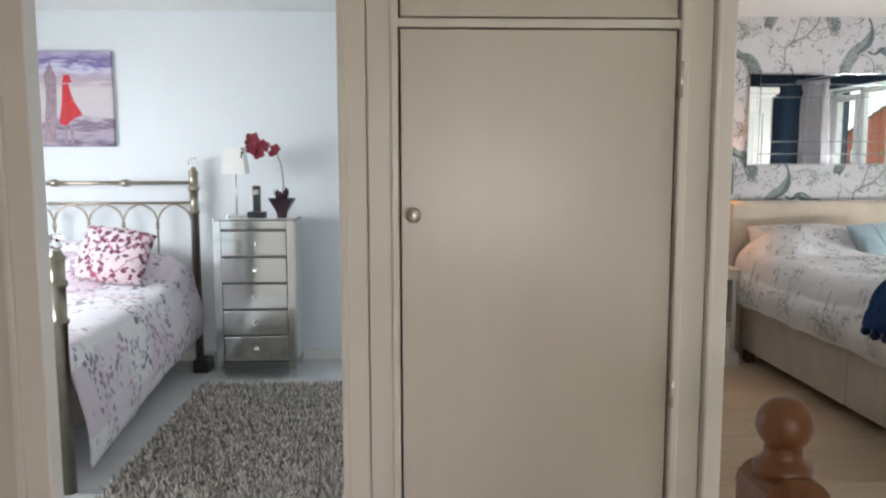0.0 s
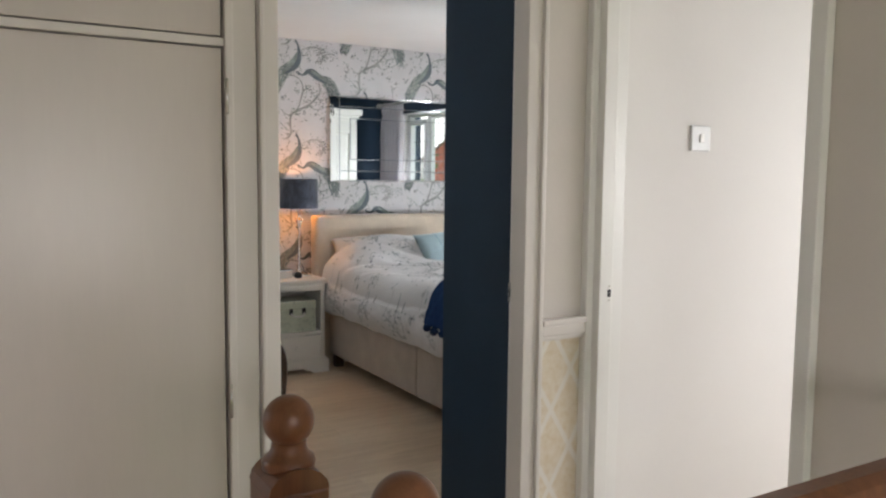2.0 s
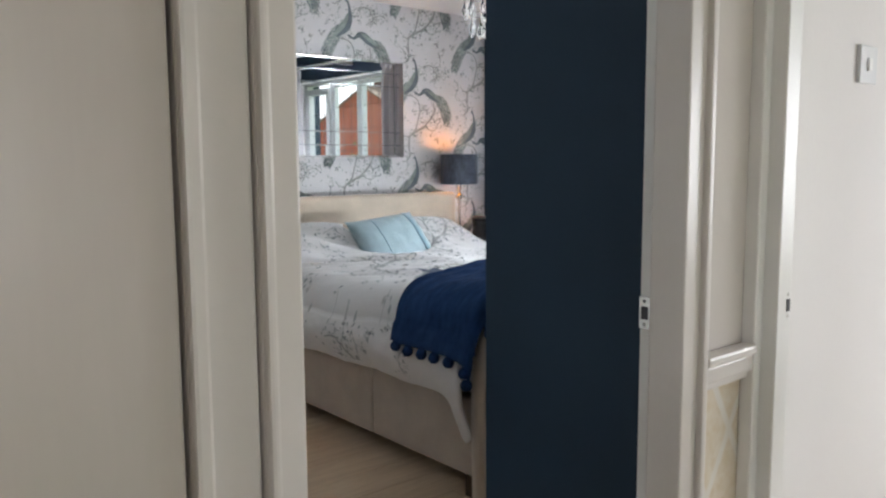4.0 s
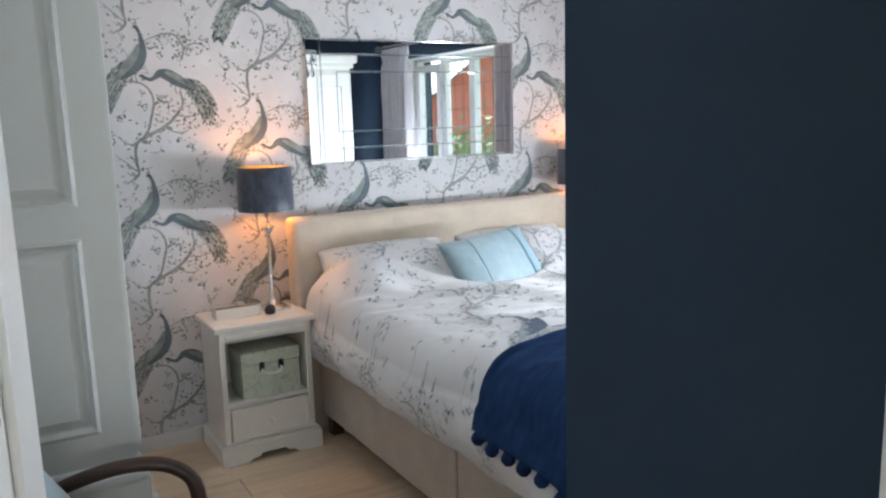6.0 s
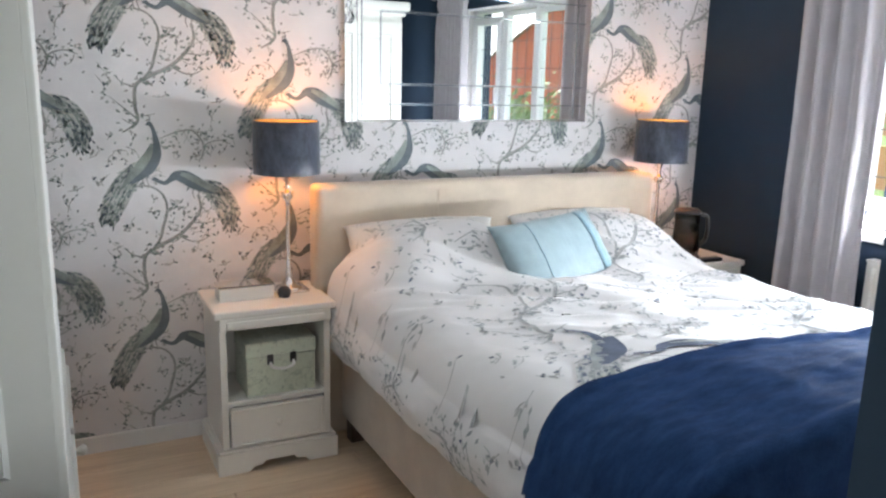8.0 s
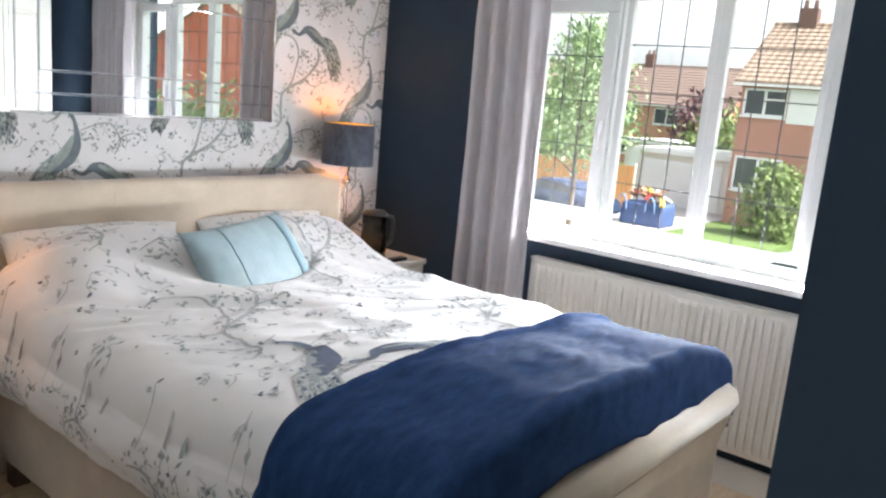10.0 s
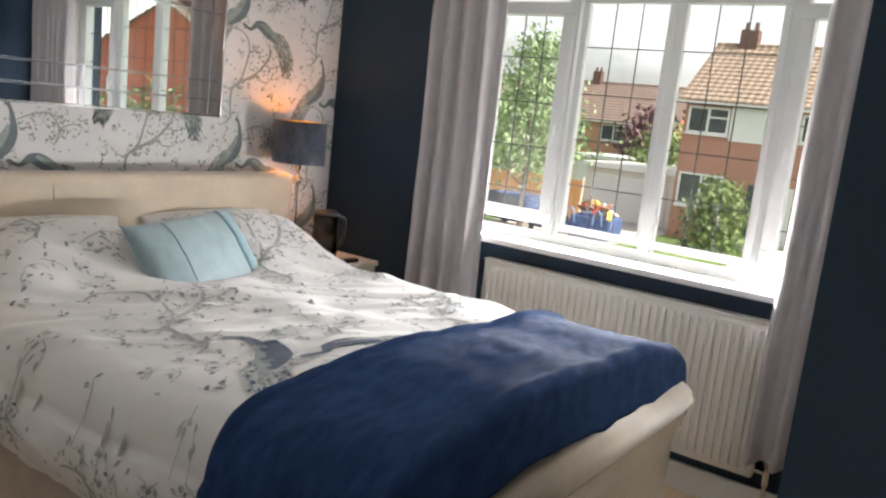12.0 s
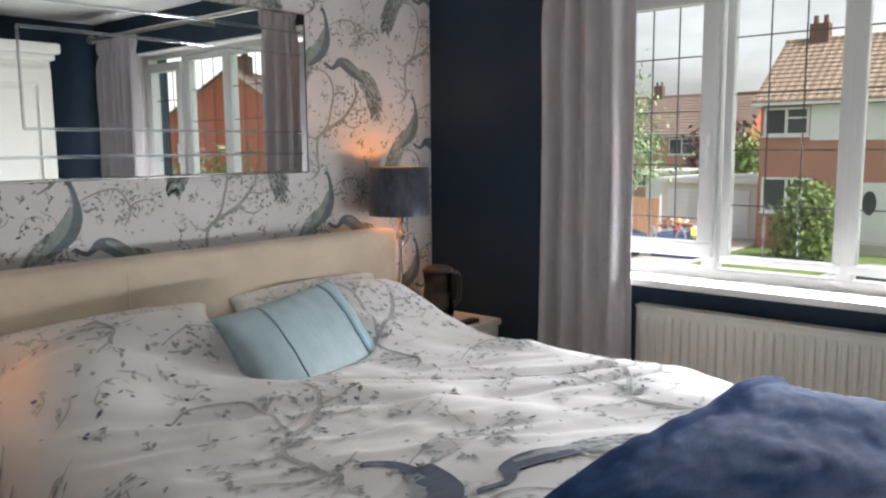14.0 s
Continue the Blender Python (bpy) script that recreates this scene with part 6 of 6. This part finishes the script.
# blue skip-bag heaped with coloured odds and ends
sk = thing("rubbish_bag", (29.6, 15.0, GROUND + 0.03), "blue builder's bag heaped with colourful clutter on the drive", "rubbish bag")
BAG = plain("blue_woven_bag", (0.06, 0.10, 0.24), 0.8, 0, 0.3, 4, 0.4, 40)
bm = box(-0.62, 0.62, -0.85, 0.85, 0.0, 0.88, 0.10, None, 3)
bmesh.ops.subdivide_edges(bm, edges=[e for e in bm.edges if e.calc_length() > 0.3], cuts=3, use_grid_fill=True)
for v in bm.verts:
    v.co += Vector((fbm(v.co.x * 2, v.co.y * 2, v.co.z), fbm(v.co.y * 2, v.co.z * 2, 3), 0.4 * fbm(v.co.x * 3, v.co.y * 3, 8))) * 0.14 * (0.3 + v.co.z)
part("bag", bm, BAG, sk, "", True)
STRAP = plain("pale_blue_webbing", (0.22, 0.32, 0.52), 0.8, 0, 0.2, 8, 0.3, 60)
for yy in (-0.6, 0.55):
    part("strap", tube([(-0.70, yy, 0.55), (-0.74, yy + 0.05, 0.95), (-0.66, yy + 0.22, 1.12), (-0.70, yy + 0.36, 0.90), (-0.72, yy + 0.38, 0.55)], 0.030, 6), STRAP, sk, "", True)
rr = random.Random(12)
for k in range(22):
    c = rr.choice(((0.5, 0.06, 0.05), (0.62, 0.45, 0.10), (0.45, 0.30, 0.20), (0.6, 0.58, 0.55), (0.25, 0.12, 0.07), (0.30, 0.18, 0.12)))
    ln, wd = rr.uniform(0.15, 0.42), rr.uniform(0.05, 0.14)
    bm = box(-ln, ln, -wd, wd, -0.05, 0.05, 0.02)
    bmesh.ops.transform(bm, matrix=pose(rr.uniform(-0.45, 0.45), rr.uniform(-0.75, 0.75), 0.95 + rr.uniform(0, 0.36), rr.uniform(-40, 40), rr.uniform(-40, 40), rr.uniform(0, 180)), verts=bm.verts)
    part("clutter", bm, plain("clutter_paint", c, 0.7), sk)

# ---- printed wallpaper: pairs of peacocks among branches ----


def stroke(bm, pts, slot, y, mirror=1, at=(0, 0)):
    """A flat brush stroke through (x, z, half-width) triples, smoothed."""
    ext = [pts[0], *pts, pts[-1]]
    fine = []
    for a, b, c, d in zip(ext, ext[1:], ext[2:], ext[3:]):
        for k in range(5):
            t = k / 5
            fine.append([0.5 * (2 * q + (r - p) * t + (2 * p - 5 * q + 4 * r - s) * t * t + (3 * q - p - 3 * r + s) * t ** 3) for p, q, r, s in zip(a, b, c, d)])
    fine.append(list(pts[-1]))
    L, R = [], []
    for k, (x, z, w) in enumerate(fine):
        x1, z1, _ = fine[min(k + 1, len(fine) - 1)]
        x0, z0, _ = fine[max(k - 1, 0)]
        dx, dz = x1 - x0, z1 - z0
        n = math.hypot(dx, dz) or 1
        w = max(w, 0.0006)
        L.append(bm.verts.new((at[0] + mirror * (x - dz / n * w), y, at[1] + z + dx / n * w)))
        R.append(bm.verts.new((at[0] + mirror * (x + dz / n * w), y, at[1] + z - dx / n * w)))
    for k in range(len(L) - 1):
        f = bm.faces.new((L[k], L[k + 1], R[k + 1], R[k]))
        f.material_index = slot


def leaf_mark(bm, x, z, a, ln, w, slot, y, at):
    c, s = math.cos(a), math.sin(a)
    pts = [(0, 0), (ln * 0.5, w), (ln, 0), (ln * 0.5, -w)]
    f = bm.faces.new([bm.verts.new((at[0] + x + c * p - s * q, y, at[1] + z + s * p + c * q)) for p, q in pts])
    f.material_index = slot


BRANCHES = (
    [(-0.10, -0.70, 0.003), (-0.045, -0.66, 0.008), (-0.050, -0.60, 0.009), (-0.043, -0.525, 0.009), (0.007, -0.49, 0.010), (0.085, -0.45, 0.010), (0.14, -0.40, 0.009), (0.175, -0.345, 0.008), (0.165, -0.29, 0.005)],
    [(-0.02, -0.505, 0.006), (0.015, -0.46, 0.007), (0.030, -0.41, 0.008), (0.047, -0.345, 0.007), (0.036, -0.29, 0.006), (0.0, -0.255, 0.005), (-0.05, -0.247, 0.004), (-0.09, -0.262, 0.002)],
    [(0.085, -0.45, 0.006), (0.13, -0.475, 0.004), (0.17, -0.478, 0.003), (0.20, -0.462, 0.002)],
    [(0.015, -0.075, 0.002), (0.085, -0.045, 0.004), (0.15, -0.035, 0.005), (0.185, -0.070, 0.006), (0.197, -0.11, 0.005), (0.175, -0.16, 0.003)],
    [(0.19, -0.105, 0.005), (0.215, -0.085, 0.004), (0.26, -0.075, 0.003), (0.30, -0.090, 0.0015)],
    [(0.02, -0.088, 0.002), (0.05, -0.098, 0.003), (0.09, -0.094, 0.002)],
    [(-0.14, -0.565, 0.0015), (-0.10, -0.60, 0.003), (-0.055, -0.64, 0.004)],
    [(0.05, -0.35, 0.004), (0.09, -0.335, 0.003), (0.12, -0.345, 0.0015)],
    [(0.14, -0.40, 0.004), (0.20, -0.405, 0.003), (0.235, -0.39, 0.0015)],
    [(-0.044, -0.53, 0.004), (-0.09, -0.515, 0.003), (-0.12, -0.485, 0.0015)])


def plume_tail(bm, spine, plumes, marks, r, y, at):
    """A long tail round a spine of (x, z, half-width): pale plumes under many short dark barbs."""
    def spot(q, f):
        k = min(int(q * (len(spine) - 1)), len(spine) - 2)
        e = q * (len(spine) - 1) - k
        x, z, w = (a * (1 - e) + b * e for a, b in zip(spine[k], spine[k + 1]))
        dx, dz = spine[k + 1][0] - spine[k][0], spine[k + 1][1] - spine[k][1]
        n = math.hypot(dx, dz)
        return x - dz / n * w * f, z + dx / n * w * f, math.atan2(dz, dx)
    for k in range(plumes):
        f, end = 1.8 * (k / (plumes - 1) - 0.5), r.uniform(0.86, 1.0)
        pts = [(*spot(q * end, f)[:2], w) for q, w in ((0.0, 0.005), (0.25, 0.007), (0.5, 0.008), (0.75, 0.008), (1.0, 0.004))]
        stroke(bm, pts, (2, 1, 2, 2, 1)[k % 5], y - 0.0012 - 0.00002 * k, 1, at)
    for k in range(marks):
        x, z, a = spot(r.uniform(0.04, 0.98), r.uniform(-1.1, 1.1))
        leaf_mark(bm, x, z, a + r.uniform(-0.5, 0.5), r.uniform(0.014, 0.026), r.uniform(0.003, 0.006), r.choice((0, 0, 1, 1, 2)), y - 0.0018, at)


def motif(bm, at, y, birds=True, fine=1.0):
    """Two birds and their branches, from the upright bird's crown; slots: 0 slate, 1 sage, 2 silver, 3 bark."""
    r = random.Random(17)
    for pts in BRANCHES:
        pts = [(x, z, w * fine) for x, z, w in pts]
        stroke(bm, pts, 3, y - 0.0004, 1, at)
        stroke(bm, [(x + 0.45 * w, z - 0.45 * w, w * 0.30) for x, z, w in pts], 1, y - 0.0006, 1, at)
        for x, z, w in pts:
            for k in range(5):
                leaf_mark(bm, x + r.gauss(0, 0.028), z + r.gauss(0, 0.028), r.uniform(0, 6.28), r.uniform(0.010, 0.022), r.uniform(0.003, 0.006), r.choice((1, 1, 2, 3)), y - 0.0008, at)
    # sprigs: a thin stem with a few leaves and buds
    for k in range(58):
        sx, sz, sa = r.uniform(-0.25, 0.30), r.uniform(-0.60, 0.06), r.uniform(0, 6.28)
        ln = r.uniform(0.025, 0.065)
        ex, ez = sx + ln * math.cos(sa), sz + ln * math.sin(sa)
        bend = r.uniform(-0.015, 0.015)
        stroke(bm, [(sx, sz, 0.0012), ((sx + ex) / 2 - bend * math.sin(sa), (sz + ez) / 2 + bend * math.cos(sa), 0.0014), (ex, ez, 0.0008)], r.choice((2, 3, 3)), y - 0.0007, 1, at)
        for j in range(r.randint(3, 6)):
            q = r.uniform(0.1, 1.0)
            leaf_mark(bm, sx + (ex - sx) * q, sz + (ez - sz) * q, sa + r.choice((-1, 1)) * r.uniform(0.4, 1.3), r.uniform(0.010, 0.021), r.uniform(0.0024, 0.0050), r.choice((0, 1, 1, 2, 3)), y - 0.0008, at)
    if not birds:
        return
    # upright bird: crown, arched neck, heavy body, tail trailing down and away
    plume_tail(bm, [(-0.045, -0.17, 0.022), (-0.085, -0.215, 0.034), (-0.125, -0.275, 0.040), (-0.155, -0.335, 0.038), (-0.178, -0.395, 0.020)], 13, 170, r, y, at)
    stroke(bm, [(-0.016, -0.016, 0.0012), (-0.004, -0.008, 0.0075), (0.008, -0.026, 0.0065), (0.015, -0.055, 0.009), (0.019, -0.090, 0.014), (0.010, -0.130, 0.025), (-0.016, -0.170, 0.031), (-0.052, -0.205, 0.022), (-0.085, -0.235, 0.008)], 0, y - 0.0022, 1, at)
    stroke(bm, [(0.002, -0.085, 0.005), (-0.012, -0.125, 0.014), (-0.045, -0.170, 0.018), (-0.085, -0.215, 0.012), (-0.115, -0.255, 0.004)], 1, y - 0.0024, 1, at)
    stroke(bm, [(0.0, -0.004, 0.001), (-0.002, 0.014, 0.0025)], 0, y - 0.0023, 1, at)
    for x in (-0.042, -0.026):
        stroke(bm, [(x, -0.195, 0.003), (x + 0.004, -0.225, 0.0022), (x + 0.010, -0.248, 0.002)], 3, y - 0.0011, 1, at)
    # stooping bird: low head, humped back, tail falling behind it
    plume_tail(bm, [(0.185, -0.250, 0.020), (0.230, -0.275, 0.034), (0.268, -0.320, 0.042), (0.287, -0.380, 0.042), (0.285, -0.440, 0.018)], 13, 170, r, y, at)
    stroke(bm, [(-0.006, -0.226, 0.0015), (0.006, -0.222, 0.0075), (0.024, -0.233, 0.007), (0.045, -0.238, 0.008), (0.064, -0.226, 0.011), (0.085, -0.212, 0.018), (0.118, -0.218, 0.026), (0.155, -0.240, 0.027), (0.195, -0.262, 0.020), (0.235, -0.285, 0.007)], 0, y - 0.0022, 1, at)
    stroke(bm, [(0.105, -0.203, 0.006), (0.145, -0.222, 0.012), (0.195, -0.252, 0.012), (0.245, -0.290, 0.005)], 1, y - 0.0024, 1, at)
    for x in (0.150, 0.172):
        stroke(bm, [(x, -0.262, 0.003), (x - 0.003, -0.285, 0.0022), (x + 0.004, -0.305, 0.002)], 3, y - 0.0011, 1, at)


def trim_to(bm, x0, x1, z0, z1):
    for co, no in (((x0, 0, 0), (-1, 0, 0)), ((x1, 0, 0), (1, 0, 0)), ((0, 0, z0), (0, 0, -1)), ((0, 0, z1), (0, 0, 1))):
        bmesh.ops.bisect_plane(bm, geom=list(bm.verts) + list(bm.edges) + list(bm.faces), plane_co=co, plane_no=no, clear_outer=True)


bm = bmesh.new()
for c in range(-2, 7):
    for k in range(-1, 5):
        z = 0.655 + 0.658 * k + (0.329 if c % 2 else 0.0)
        x = 1.640 + 0.533 * c
        if 0.3 < x < 4.9 and -0.1 < z < 3.1:
            motif(bm, (x, z), 5.2588, True, 0.72)
trim_to(bm, 0.803, 4.428, 0.07, H - 0.004)
me = bpy.data.meshes.new("wallpaper_print")
bm.to_mesh(me)
bm.free()
for one in (INK_DARK, INK_MID, INK_PALE, INK_BARK):
    me.materials.append(one)
wp = new("wallpaper_print", me)
tagged(wp, "grey-green peacocks and branches printed on pale wallpaper", "wallpaper", "", "structure")

PRINT_SLATE = print_ink("slate_blue_print", (0.12, 0.145, 0.21))
PRINT_SAGE = print_ink("grey_print", (0.34, 0.37, 0.38))
PRINT_PALE = print_ink("pale_grey_print", (0.56, 0.58, 0.58))
PRINT_BARK = print_ink("soft_bark_print", (0.47, 0.47, 0.47))
# the same birds printed larger on the duvet, from hem to hem
bm = bmesh.new()
SC = 1.36
for c in range(-2, 3):
    for k in range(-1, 3):
        one = bmesh.new()
        motif(one, (0, 0), 0.0, c == 0 and k == 0, 0.55)
        for v in one.verts:
            v.co = (2.645 + SC * (0.533 * c + v.co.x), 3.89 + SC * (0.658 * k + (0.329 if c % 2 else 0.0) + v.co.z), -v.co.y)
        join(bm, one)
for co, no in (((2.06, 0, 0), (-1, 0, 0)), ((3.98, 0, 0), (1, 0, 0)), ((0, 3.34, 0), (0, -1, 0)), ((0, 4.95, 0), (0, 1, 0))):
    bmesh.ops.bisect_plane(bm, geom=list(bm.verts) + list(bm.edges) + list(bm.faces), plane_co=co, plane_no=no, clear_outer=True)
for v in bm.verts:
    out = abs(v.co.x - 3.0225)
    over = 0.68 * min(1.0, math.asin(min(0.9995, out / 0.7775)) / (math.pi / 2 * 0.98)) if out < 0.776 else 0.68 + 0.32 * min(1.0, (out - 0.776) / 0.22)
    v.co = duvet_point(0.5 + math.copysign(over / 2, v.co.x - 3.0225), (v.co.y - 3.03) / 1.95, 0.0028 + v.co.z)
me = bpy.data.meshes.new("bird_print")
bm.to_mesh(me)
bm.free()
for one in (PRINT_SLATE, PRINT_SAGE, PRINT_PALE, PRINT_BARK):
    me.materials.append(one)
bp = new("bird_print", me)
bp.parent = bpy.data.objects["duvet"]
bp["label"] = "soft slate-blue birds printed on the cotton"

# ---- oak boards ----
planks = {}
fl = bpy.data.objects["floor_base"]
rb = random.Random(4)
y = 1.862
while y < 5.25:
    x = 0.80 - rb.uniform(0, 1.0)
    w = min(0.190, 5.258 - y)
    while x < 4.425:
        x0, x1 = max(0.802, x), min(4.428, x + 1.22)
        if x1 - x0 > 0.06:
            key = (round(w, 3), round(x1 - x0, 2))
            if key not in planks:
                me = bpy.data.meshes.new("plank")
                b = box(-(x1 - x0) / 2 + 0.0008, (x1 - x0) / 2 - 0.0008, -w / 2 + 0.0008, w / 2 - 0.0008, -0.012, 0.0, 0.0012, None, 1)
                b.to_mesh(me)
                b.free()
                me.materials.append(OAK)
                planks[key] = me
            ob = new("plank", planks[key])
            ob.parent = fl
            ob.location = ((x0 + x1) / 2, y + w / 2, 0.0)
        x += 1.22
    y += 0.190
